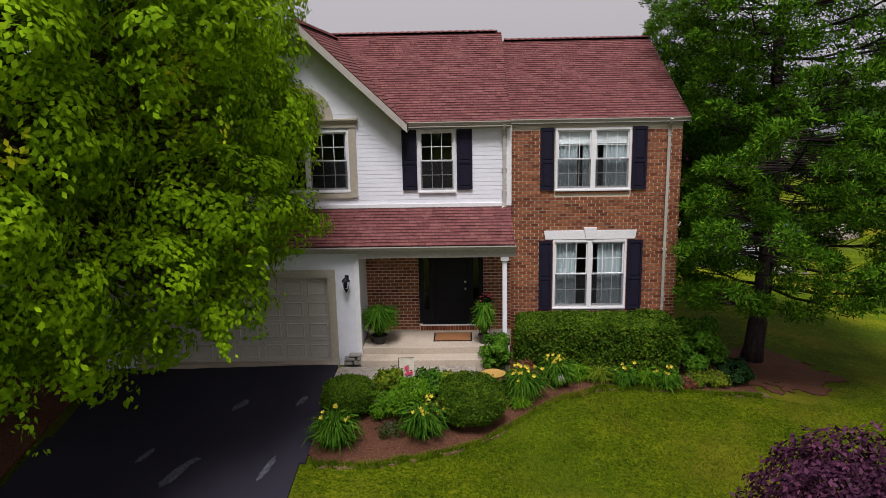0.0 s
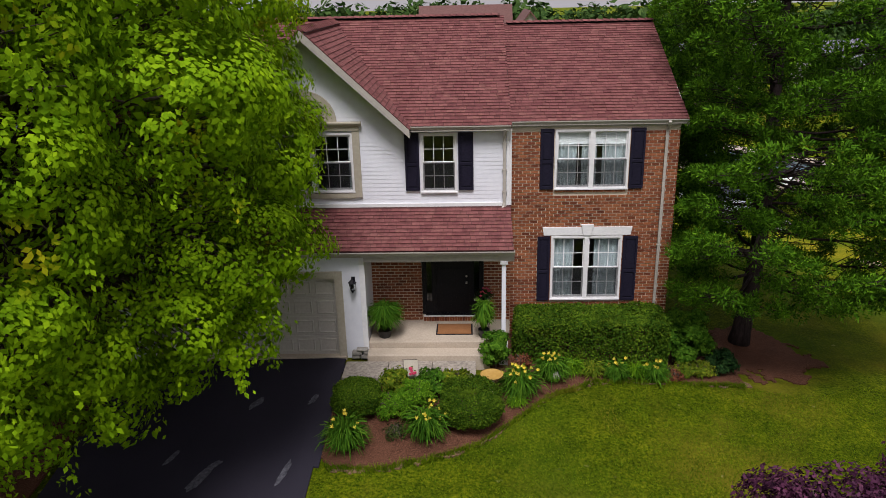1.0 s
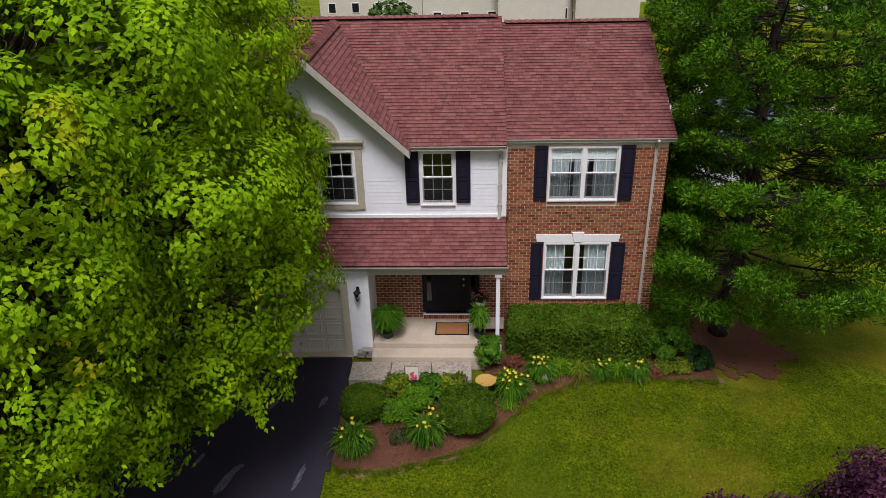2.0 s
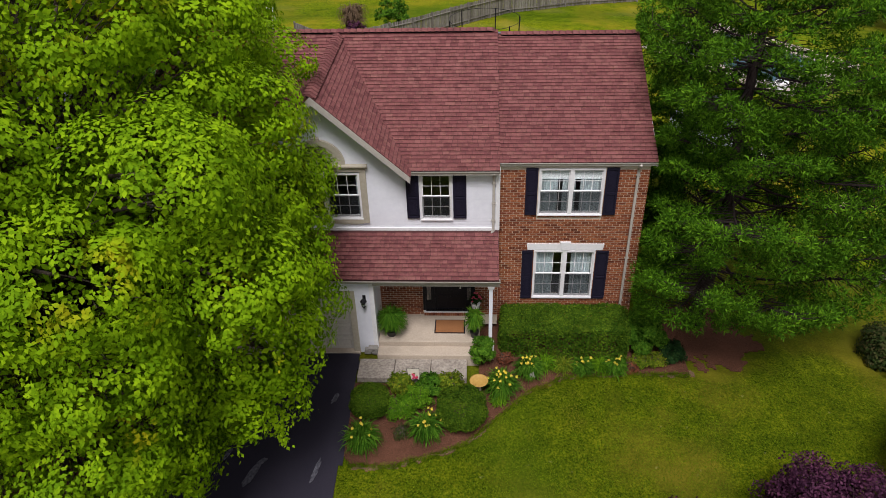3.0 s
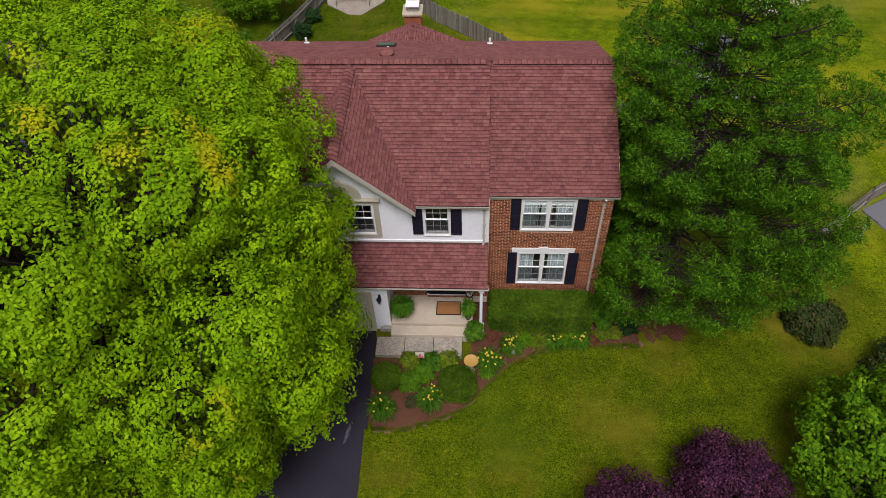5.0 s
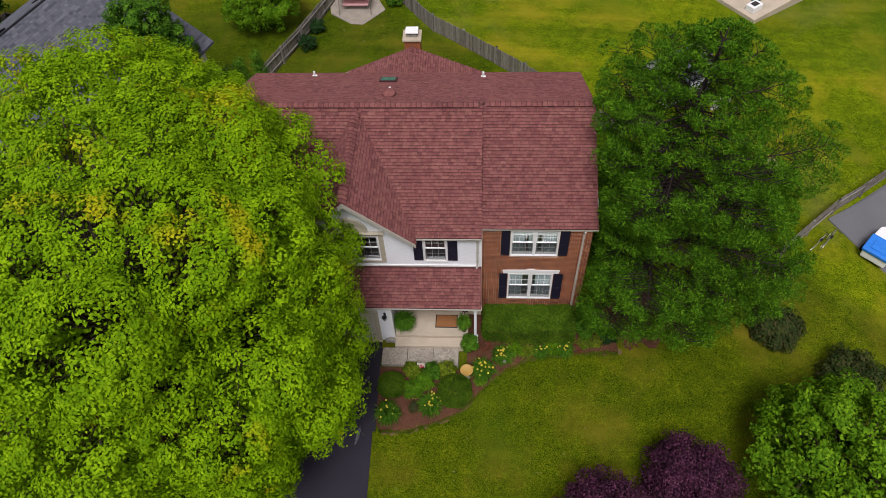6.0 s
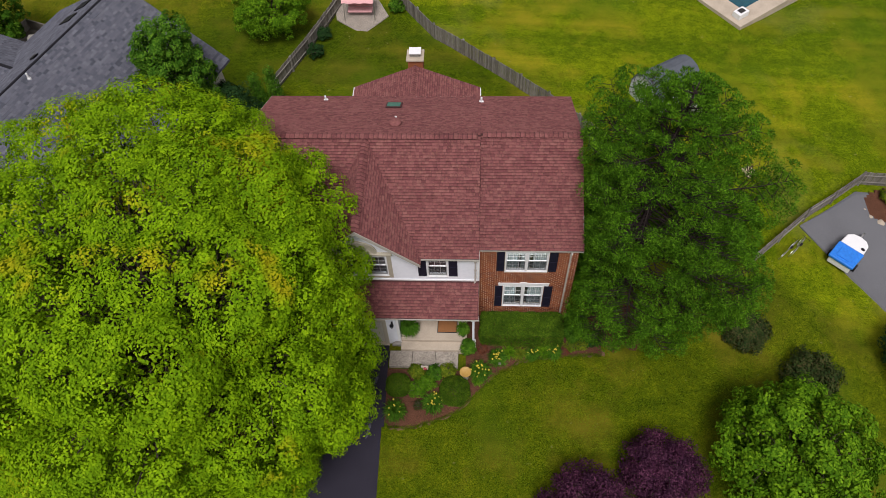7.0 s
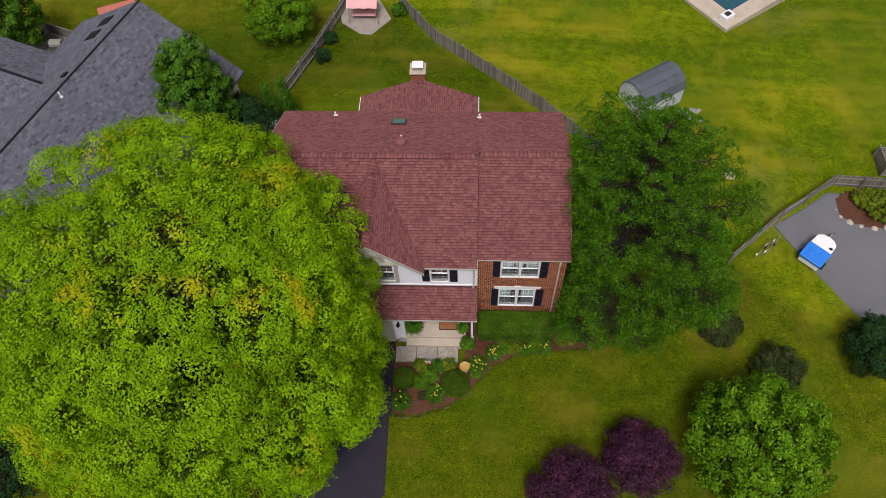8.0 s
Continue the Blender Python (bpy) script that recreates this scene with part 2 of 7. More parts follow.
M_GUTTER = mat("beige_gutter", [(0.40, 0.37, 0.33), (0.48, 0.45, 0.40)], 0.4, fine=10, wear=0.2, bump=0.05)
M_SHUTTER = mat("dark_navy_shutter", [(0.010, 0.009, 0.020), (0.018, 0.016, 0.032)], 0.6, fine=20, wear=0.2, bump=0.05, spec=0.15)
M_BLACK = mat("black_paint", [(0.008, 0.008, 0.011), (0.014, 0.014, 0.018)], 0.5, fine=20, wear=0.2, bump=0.05, spec=0.15)
M_GARAGE = mat("taupe_garage_door", [(0.46, 0.43, 0.38), (0.53, 0.50, 0.45)], 0.55, fine=15, wear=0.2, bump=0.05)
SHINGLES = [(0.150, 0.050, 0.052), (0.205, 0.074, 0.072), (0.235, 0.090, 0.086), (0.170, 0.058, 0.060), (0.250, 0.104, 0.094)]


def shingle_mat(name, per):
    """Laminated asphalt shingle: tabs that differ little, blended granules, and dark and tan flecks."""
    m = mat(name, SHINGLES, 0.92, fine=120, coarse=0.35, wear=0.16, bump=0.6, bump_scale=220, per=per, spec=0.2)
    nt = m.node_tree
    b = next(n for n in nt.nodes if n.type == "BSDF_PRINCIPLED")
    base = b.inputs["Base Color"].links[0].from_socket
    dark = ramp(nt, noise_at(nt, 6.0, 4.0, (1.0, 1.0, 2.0)), [(0.46, (0, 0, 0)), (0.62, (0.4, 0.4, 0.4))])
    base = blend(nt, dark, base, (0.075, 0.030, 0.028))
    tan = ramp(nt, noise_at(nt, 11.0, 3.0), [(0.58, (0, 0, 0)), (0.68, (0.45, 0.45, 0.45))])
    base = blend(nt, tan, base, (0.26, 0.125, 0.085))
    # each tab's shadow line is painted as darker granules towards its upper edge
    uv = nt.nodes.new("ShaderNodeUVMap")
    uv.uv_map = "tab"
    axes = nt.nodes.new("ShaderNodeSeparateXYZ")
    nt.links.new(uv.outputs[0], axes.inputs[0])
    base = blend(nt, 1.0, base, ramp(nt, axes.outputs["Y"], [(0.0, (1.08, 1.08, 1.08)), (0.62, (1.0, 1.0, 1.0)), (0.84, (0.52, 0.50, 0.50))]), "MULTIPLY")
    nt.links.new(base, b.inputs["Base Color"])
    return m


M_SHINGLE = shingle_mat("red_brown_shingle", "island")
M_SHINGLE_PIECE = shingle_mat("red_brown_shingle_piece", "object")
M_ROOF = mat("roof_felt", [(0.05, 0.018, 0.018), (0.08, 0.03, 0.028)], 0.95, fine=60, bump=0.3)
M_GREYSHINGLE = mat("grey_shingle", [(0.070, 0.074, 0.094), (0.135, 0.140, 0.172), (0.100, 0.104, 0.130), (0.165, 0.168, 0.200)], 0.92, fine=120, coarse=0.4, wear=0.3, bump=0.5, per="island", spec=0.2)
M_GLASS = glass_mat("window_glass")
def screen_mat():
    """Fine dark insect mesh: half of it open."""
    m = bpy.data.materials.new("insect_mesh")
    m.use_nodes = True
    nt = m.node_tree
    b = next(n for n in nt.nodes if n.type == "BSDF_PRINCIPLED")
    b.inputs["Base Color"].default_value, b.inputs["Roughness"].default_value = (0.012, 0.013, 0.016, 1), 0.9
    out = next(n for n in nt.nodes if n.type == "OUTPUT_MATERIAL")
    tr, mx = nt.nodes.new("ShaderNodeBsdfTransparent"), nt.nodes.new("ShaderNodeMixShader")
    mx.inputs[0].default_value = 0.3
    nt.links.new(tr.outputs[0], mx.inputs[1])
    nt.links.new(b.outputs[0], mx.inputs[2])
    nt.links.new(mx.outputs[0], out.inputs[0])
    return m


M_SCREEN = screen_mat()
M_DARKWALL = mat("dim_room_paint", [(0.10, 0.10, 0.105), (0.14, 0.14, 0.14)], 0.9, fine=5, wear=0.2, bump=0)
M_CURTAIN = mat("sheer_curtain", [(0.34, 0.40, 0.42), (0.46, 0.52, 0.53)], 0.9, fine=20, wear=0.2, bump=0, translucent=0.2)
M_BLIND = mat("white_blind", [(0.68, 0.70, 0.70), (0.76, 0.78, 0.78)], 0.8, fine=20, wear=0.1, bump=0)
M_BARK = mat("tree_bark", [(0.05, 0.038, 0.028), (0.12, 0.095, 0.075)], 0.95, fine=14, coarse=2, wear=0.4, bump=1.0, stretch=(1, 1, 0.25), spec=0.1)
M_PINEBARK = mat("pine_bark", [(0.018, 0.013, 0.013), (0.05, 0.036, 0.034)], 0.95, fine=14, coarse=2, wear=0.4, bump=1.0, stretch=(1, 1, 0.3), spec=0.1)
M_BIRCH = leaf_mat("bright_green_leaves", (0.148, 0.280, 0.003), (0.202, 0.362, 0.004), (0.280, 0.448, 0.006), (0.47, 0.42, 0.010), 0.36, 0.26)
M_PINE = leaf_mat("pine_needles", (0.024, 0.070, 0.003), (0.052, 0.138, 0.005), (0.115, 0.250, 0.010), None, translucent=0.05)
M_HEDGE = leaf_mat("clipped_hedge_leaves", (0.026, 0.070, 0.005), (0.060, 0.125, 0.007), (0.13, 0.20, 0.012), (0.11, 0.17, 0.010), 1.2, 0.25)
M_SHRUB = leaf_mat("shrub_leaves", (0.028, 0.090, 0.006), (0.062, 0.165, 0.010), (0.12, 0.24, 0.018), None, 1.0, 0.25)
M_FRESH = leaf_mat("fresh_green_leaves", (0.055, 0.155, 0.006), (0.10, 0.235, 0.010), (0.17, 0.32, 0.016), None, 1.0, 0.3)
M_DARKSHRUB = leaf_mat("dark_shrub_leaves", (0.010, 0.032, 0.010), (0.020, 0.060, 0.016), (0.04, 0.09, 0.022), None, 1.0, 0.2)
M_LIME = leaf_mat("lime_leaves", (0.08, 0.15, 0.01), (0.16, 0.23, 0.015), (0.28, 0.30, 0.02), None, 1.0, 0.3)
M_ROUND = leaf_mat("mid_green_leaves", (0.050, 0.130, 0.004), (0.105, 0.230, 0.007), (0.185, 0.34, 0.012), None, 1.0, 0.25)
M_PURPLE = leaf_mat("purple_leaves", (0.030, 0.008, 0.022), (0.070, 0.020, 0.048), (0.14, 0.048, 0.092), None, 1.0, 0.15)
M_JUNIPER = leaf_mat("juniper_sprays", (0.020, 0.040, 0.010), (0.045, 0.070, 0.016), (0.09, 0.075, 0.03), None, 1.0, 0.15)
M_PETAL = mat("yellow_petals", [(0.80, 0.62, 0.03), (0.88, 0.76, 0.12)], 0.6, fine=30, wear=0.15, bump=0, translucent=0.3)
M_PINK = mat("pink_petals", [(0.60, 0.03, 0.10), (0.75, 0.10, 0.18)], 0.6, fine=30, wear=0.2, bump=0)
M_WHITEFLOWER = mat("white_petals", [(0.65, 0.68, 0.60), (0.8, 0.8, 0.74)], 0.7, fine=30, wear=0.1, bump=0)
M_FENCE = mat("weathered_cedar", [(0.15, 0.135, 0.115), (0.24, 0.22, 0.19), (0.30, 0.28, 0.25)], 0.95, fine=18, coarse=1.0, wear=0.35, bump=0.5, per="object", stretch=(1, 1, 0.2), spec=0.15)
M_BASIN = mat("ochre_glazed_clay", [(0.42, 0.24, 0.05), (0.52, 0.33, 0.09)], 0.5, fine=14, wear=0.3, bump=0.1)
M_STONE = mat("grey_stone", [(0.20, 0.19, 0.17), (0.34, 0.32, 0.28)], 0.9, fine=14, wear=0.4, bump=0.6)
M_DOORMAT = mat("coir_doormat", [(0.22, 0.09, 0.03), (0.32, 0.14, 0.05)], 0.98, fine=80, wear=0.3, bump=0.7)
M_METAL = mat("brushed_nickel", [(0.55, 0.54, 0.52), (0.65, 0.64, 0.62)], 0.3, 1.0, fine=40, wear=0.1, bump=0)
M_PLASTICPOT = mat("dark_plastic_pot", [(0.015, 0.014, 0.014), (0.028, 0.026, 0.026)], 0.5, fine=20, wear=0.2, bump=0.05)
M_CREAM = mat("cream_siding", [(0.50, 0.47, 0.42), (0.58, 0.55, 0.50)], 0.6, fine=6, wear=0.15, bump=0.05)
M_TREELINE = leaf_mat("distant_leaves", (0.03, 0.07, 0.015), (0.05, 0.10, 0.025), (0.08, 0.14, 0.035), None, 1.0, 0.2)
M_TURF_BLADE = leaf_mat("grass_blades", (0.070, 0.125, 0.003), (0.115, 0.180, 0.004), (0.175, 0.225, 0.008), (0.20, 0.18, 0.015), 0.35, 0.3)


# ---------------------------------------------------------------- ground
def smooth01(a, b, t):
    t = min(1.0, max(0.0, (t - a) / (b - a)))
    return t * t * (3 - 2 * t)


def ground_z(x, y):
    """The lot falls to the east, to the street in front and to the back."""
    east = np.interp(x, [-300, -60, -30, -4, 0, 3, 6, 10, 15, 22, 40, 300], [-4, -1.2, -0.6, 0, -0.15, -0.4, -0.85, -1.2, -2.0, -3.15, -4.2, -8])
    back = np.interp(y, [-400, -60, 0, 8, 12.5, 16.4, 30, 36, 44, 60, 100, 160, 300, 3000], [-8, -4.5, -1.5, -1.0, -0.55, 0, -0.2, -1.15, -1.8, -2.4, -4.5, -9, -16, -60])
    return float(east * (1 - 0.5 * smooth01(28, 42, y)) + back)


def spread(lo, hi, near, far, step):
    inner = np.arange(lo, hi + 0.01, step)
    g = np.geomspace(step * 2, far, 26)
    return np.concatenate([(lo - g)[::-1], inner, hi + g])


def grid_mesh(xs, ys, height, name):
    geo = Geo()
    geo.v = [(float(x), float(y), height(x, y)) for y in ys for x in xs]
    n = len(xs)
    geo.f = [(j * n + i, j * n + i + 1, (j + 1) * n + i + 1, (j + 1) * n + i) for j in range(len(ys) - 1) for i in range(n - 1)]
    me = geo.mesh(name, True, tidy=False)
    return me


def lawn_height(x, y):
    return ground_z(x, y) + 0.03 * noise.noise((x * 0.5, y * 0.5, 0)) - 0.02


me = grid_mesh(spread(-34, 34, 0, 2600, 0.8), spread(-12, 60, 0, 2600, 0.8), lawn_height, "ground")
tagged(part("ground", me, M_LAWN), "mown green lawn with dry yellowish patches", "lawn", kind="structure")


def laid_sheet(name, inside, x0, x1, y0, y1, step, lift, material, label, category, parent=None):
    """A sheet that follows the ground, with a skirt down into it, where inside(x, y) holds."""
    geo = Geo()
    nx, ny = int((x1 - x0) / step) + 1, int((y1 - y0) / step) + 1
    index = {}

    def at(i, j):
        if (i, j) not in index:
            x, y = x0 + i * step, y0 + j * step
            index[(i, j)] = len(geo.v)
            geo.v.append((x, y, ground_z(x, y) + lift + 0.012 * noise.noise((x * 2, y * 2, 3))))
        return index[(i, j)]
    cells = {(i, j) for i in range(nx) for j in range(ny) if inside(x0 + (i + 0.5) * step, y0 + (j + 0.5) * step)}
    for i, j in sorted(cells):
        geo.f.append((at(i, j), at(i + 1, j), at(i + 1, j + 1), at(i, j + 1)))
    for i, j in sorted(cells):
        for di, dj, a, b in ((-1, 0, (0, 1), (0, 0)), (1, 0, (1, 0), (1, 1)), (0, -1, (0, 0), (1, 0)), (0, 1, (1, 1), (0, 1))):
            if (i + di, j + dj) not in cells:
                p, q = geo.v[at(i + a[0], j + a[1])], geo.v[at(i + b[0], j + b[1])]
                geo.add([p, q, (q[0], q[1], q[2] - 0.12), (p[0], p[1], p[2] - 0.12)], [(0, 3, 2, 1)])
    return tagged(part(name, geo.mesh(name, False, tidy=False), material, parent), label, category, kind="structure")


def drive_inside(x, y):
    return -9.3 - 0.02 * (16 - y) < x < -3.46 - 0.03 * (16.8 - y) + 0.04 * noise.noise((0, y * 1.5, 0)) and y < 17.1


driveway = laid_sheet("driveway", drive_inside, -10.6, -3.2, -14, 17.1, 0.12, 0.03, M_ASPHALT, "black sealed asphalt driveway with grey scuffs", "driveway")


def bed_edge(x):
    """The curved front edge of the planting bed."""
    return float(np.interp(x, [-3.6, -3.3, -2.4, -1.2, 0.0, 0.9, 1.8, 3.0, 5.0, 6.6, 7.6], [13.3, 12.92, 12.9, 13.25, 13.8, 14.75, 15.7, 16.4, 16.9, 17.1, 17.2])) + 0.06 * noise.noise((x * 2.2, 7, 0))


laid_sheet("mulch_bed", lambda x, y: -3.55 < x < 7.2 and bed_edge(x) < y < 19.2 and not (x < 0.35 and y > 15.72), -3.55, 7.3, 12.6, 19.2, 0.04, 0.026, M_MULCH, "curved bed of reddish bark mulch before the house", "mulch bed")
M_DRYEDGE = mat("dry_straw_mulch", [(0.075, 0.038, 0.018), (0.16, 0.092, 0.045), (0.25, 0.17, 0.085)], 0.95, fine=30, coarse=3, wear=0.5, bump=0.8)
laid_sheet("mulch_edge", lambda x, y: -3.4 < x < 7.4 and bed_edge(x) - 0.02 - 0.16 * max(0.0, 0.4 + noise.noise((x * 1.6, y * 1.6, 4)) + 0.5 * noise.noise((x * 6, y * 6, 9))) < y < bed_edge(x) + 0.04 + 0.22 * noise.noise((x * 5, y * 5, 8)), -3.5, 7.5, 12.2, 17.6, 0.04, 0.010, M_DRYEDGE, "dry straw-coloured fringe of the planting bed", "mulch bed")
laid_sheet("mulch_ring", lambda x, y: ((x - 8.2) / 1.7) ** 2 + ((y - 19.2) / 1.7) ** 2 < 1 + 0.9 * noise.noise((x * 1.3, y * 1.3, 2)) + 0.5 * noise.noise((x * 4, y * 4, 5)), 5.4, 11.4, 16.2, 22.2, 0.09, 0.015, M_MULCH, "ring of reddish mulch and needles under the pine", "mulch bed")
laid_sheet("mulch_strip", lambda x, y: -13 < x < -9.5 and 5 < y < 16.5 + noise.noise((x, y, 1)), -13, -9.4, 5, 17.2, 0.2, 0.03, M_MULCH, "shaded mulch bed beside the driveway", "mulch bed")

# ---------------------------------------------------------------- the house: numbers
XL, XJ, XR = -9.85, 0.93, 5.40          # left wall, where siding meets brick, right wall
YW, YB, YBACK = 18.50, 18.88, 28.15     # siding front, brick front, back wall
YG = 17.05                              # garage front
EAVE = 5.97
RIDGE_Y = (23.28, 23.62)
house = thing("house", "two-storey house with white siding, red brick and red-brown shingle roof", "house", at=(0, 0, 0))


def free_spans(u0, u1, z0, z1, holes):
    """What is left of u0..u1 over the height z0..z1 once the holes are cut out."""
    spans = [(u0, u1)]
    for h0, h1, g0, g1 in holes:
        if g0 < z1 - 1e-6 and g1 > z0 + 1e-6:
            cut = []
            for a, b in spans:
                if h1 <= a or h0 >= b:
                    cut.append((a, b))
                else:
                    if h0 > a:
                        cut.append((a, h0))
                    if h1 < b:
                        cut.append((h1, b))
            spans = cut
    return spans


def wall_core(name, u0, u1, z0, z1, holes, y0, y1, material):
    """A wall along x with openings that go through it."""
    geo = Geo()
    levels = sorted({z0, z1, *[z for h in holes for z in h[2:] if z0 < z < z1]})
    for a, b in zip(levels, levels[1:]):
        for s, e in free_spans(u0, u1, a, b, holes):
            geo.box(s, e, y0, y1, a, b)
    return part(name, geo, material, house)


W_TWIN = (-5.42, -3.24, 4.20, 5.80)
W_MID = (-1.46, -0.49, 4.16, 5.77)
W_FAR = (-8.15, -7.18, 4.16, 5.77)
W_UP = (2.12, 4.09, 4.10, 5.73)
W_LOW = (2.09, 4.05, 0.86, 2.76)
DOOR = (-1.52, 0.20, 0.62, 2.72)
GARAGE = (-8.50, -3.70, 0.04, 2.26)
XG = -2.92                              # the garage's corner beside the porch

siding_wall = wall_core("siding_wall", XL, XJ, 2.9, EAVE, [W_TWIN, W_MID, W_FAR], YW + 0.02, YW + 0.22, M_SIDING)
brick_wall = wall_core("brick_wall", XJ, XR, -1.6, EAVE, [W_UP, W_LOW], YB + 0.015, YB + 0.22, M_MORTAR)
entry_wall = wall_core("entry_wall", XG, XJ, 0.0, 2.95, [DOOR], YW - 0.035, YW + 0.2, M_MORTAR)
garage_wall = wall_core("garage_wall", -9.6, XG, -0.2, 3.05, [GARAGE], YG + 0.02, YG + 0.2, M_SIDING)
part("garage_side_wall", Geo().box(XG - 0.18, XG, YG + 0.2, YW - 0.035, -0.2, 3.0), M_SIDING, house)
part("garage_side_wall", Geo().box(-9.6, -9.42, YG + 0.2, YW + 0.02, -0.3, 3.0), M_SIDING, house)
side_wall_r = part("side_wall", Geo().prism([(YB + 0.22, -2.2), (YBACK, -2.2), (YBACK, EAVE), (RIDGE_Y[1], 8.0), (YB + 0.22, EAVE)], "x", XR - 0.2, XR), M_SIDING, house)
side_wall_l = part("side_wall", Geo().prism([(YW + 0.22, -0.6), (YBACK, -0.6), (YBACK, EAVE), (RIDGE_Y[0], 8.25), (YW + 0.22, EAVE)], "x", XL, XL + 0.2), M_SIDING, house)
part("back_wall", Geo().box(XL + 0.2, XR - 0.2, YBACK - 0.2, YBACK, -2.4, EAVE), M_SIDING, house)
part("brick_return", Geo().box(XR - 0.2, XR + 0.004, YB + 0.016, YB + 0.22, -1.6, EAVE - 0.01), M_BRICK, house)
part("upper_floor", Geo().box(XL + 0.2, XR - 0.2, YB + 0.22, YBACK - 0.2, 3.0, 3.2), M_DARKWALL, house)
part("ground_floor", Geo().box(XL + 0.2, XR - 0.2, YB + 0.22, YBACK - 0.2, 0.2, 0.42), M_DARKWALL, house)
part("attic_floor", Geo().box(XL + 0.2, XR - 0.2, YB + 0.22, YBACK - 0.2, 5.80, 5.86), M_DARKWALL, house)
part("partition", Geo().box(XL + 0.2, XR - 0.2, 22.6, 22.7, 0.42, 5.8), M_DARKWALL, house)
part("gable_wall", Geo().prism([(-6.72, EAVE), (-1.86, EAVE), (-4.29, 8.20)], "y", YW + 0.02, YW + 0.2), M_SIDING, house)


# ---- siding boards
def gable_half(z):
    return 2.5 if z < EAVE + 0.02 else max(0.02, (8.30 - z) / GS)


def siding(parent, u0, u1, z0, z1, holes, y, pitch=0.112, gable=False):
    """Lapped boards, each proud at its lower edge."""
    z = z0
    while z < z1 - 0.02:
        top = min(z + pitch, z1)
        a, b = u0, u1
        if gable and z > EAVE - 0.1:
            a, b = GX - gable_half(top), GX + gable_half(top)
        for s, e in free_spans(a, b, z, top, holes):
            if e - s > 0.02:
                part("siding_board", Geo().add([(s, y + 0.014, top), (e, y + 0.014, top), (e, y + 0.009, z), (s, y + 0.009, z), (s, y + 0.019, z), (e, y + 0.019, z)],
                                               [(3, 2, 1, 0), (3, 4, 5, 2), (0, 4, 3), (1, 2, 5)]), M_SIDING, parent)
        z = top


# ---- windows
def window(bounds, y, lights, rows, parent=house, curtain=None, blind=0.0, wide=0.055):
    """A double-hung window of one or two units, set in its opening; y is the wall's face."""
    x0, x1, z0, z1 = bounds
    units = [(x0, x1)] if lights == 1 else [(x0, (x0 + x1) / 2 + 0.005), ((x0 + x1) / 2 - 0.005, x1)]
    f = Geo()
    f.box(x0, x1, y - 0.035, y + 0.13, z1 - wide, z1).box(x0, x1, y - 0.035, y + 0.13, z0, z0 + wide)
    f.box(x0, x0 + wide, y - 0.035, y + 0.13, z0 + wide, z1 - wide).box(x1 - wide, x1, y - 0.035, y + 0.13, z0 + wide, z1 - wide)
    if lights == 2:
        c = (x0 + x1) / 2
        f.box(c - 0.06, c + 0.06, y - 0.04, y + 0.13, z0 + wide, z1 - wide)
    win = part("window", f, M_TRIM, parent, "white double-hung window with divided panes")
    part("window_sill", Geo().box(x0 - 0.01, x1 + 0.01, y - 0.06, y - 0.036, z0 - 0.015, z0 + 0.03), M_TRIM, win, bevel=0.006)
    for i, (a, b) in enumerate(units):
        a += wide if i == 0 else 0.055
        b -= wide if i == len(units) - 1 else 0.055
        mid = (z0 + z1) / 2
        for lo, hi, d in ((mid - 0.02, z1 - wide, 0.0), (z0 + wide, mid + 0.02, 0.032)):
            s = Geo()
            ya, yb = y + 0.012 + d, y + 0.042 + d
            s.box(a, b, ya, yb, hi - 0.045, hi).box(a, b, ya, yb, lo, lo + 0.045)
            s.box(a, a + 0.04, ya, yb, lo + 0.045, hi - 0.045).box(b - 0.04, b, ya, yb, lo + 0.045, hi - 0.045)
            part("sash", s, M_TRIM, win)
            part("pane", Geo().box(a + 0.038, b - 0.038, ya + 0.012, ya + 0.016, lo + 0.043, hi - 0.043), M_GLASS, win).visible_shadow = False
            cols = 3
            for k in range(1, cols):
                u = a + 0.04 + (b - a - 0.08) * k / cols
                part("muntin", Geo().box(u - 0.009, u + 0.009, ya + 0.002, ya + 0.011, lo + 0.045, hi - 0.045), M_TRIM, win)
            for k in range(1, rows):
                w = lo + 0.045 + (hi - lo - 0.09) * k / rows
                part("muntin", Geo().box(a + 0.04, b - 0.04, ya + 0.0035, ya + 0.0095, w - 0.009, w + 0.009), M_TRIM, win)
        part("insect_screen", Geo().box(a + 0.01, b - 0.01, y + 0.004, y + 0.008, z0 + wide, mid + 0.01), M_SCREEN, win, "dark insect screen over the lower sash")
        if curtain:
            w = b - a
            for c0, c1 in [(a + w * p, a + w * q) for p, q in curtain[i]]:
                n = max(6, int((c1 - c0) / 0.012))
                g = Geo()
                for k in range(n + 1):
                    u = c0 + (c1 - c0) * k / n
                    g.v += [(u, y + 0.17 + 0.02 * math.sin(u * 62) + 0.008 * math.sin(u * 171), z) for z in (z0 + 0.03, z1 - 0.06)]
                g.f = [(2 * k, 2 * k + 2, 2 * k + 3, 2 * k + 1) for k in range(n)]
                part("curtain", g, M_CURTAIN, win, "pale sheer gathered curtain", smooth=True)
        if blind:
            g = Geo()
            h = (z1 - z0) * blind
            for k in range(int(h / 0.05)):
                g.box(a + 0.02, b - 0.02, y + 0.095, y + 0.108, z1 - 0.07 - 0.05 * (k + 1), z1 - 0.075 - 0.05 * k)
            part("blind", g, M_BLIND, win, "half-lowered white blind")
    return win


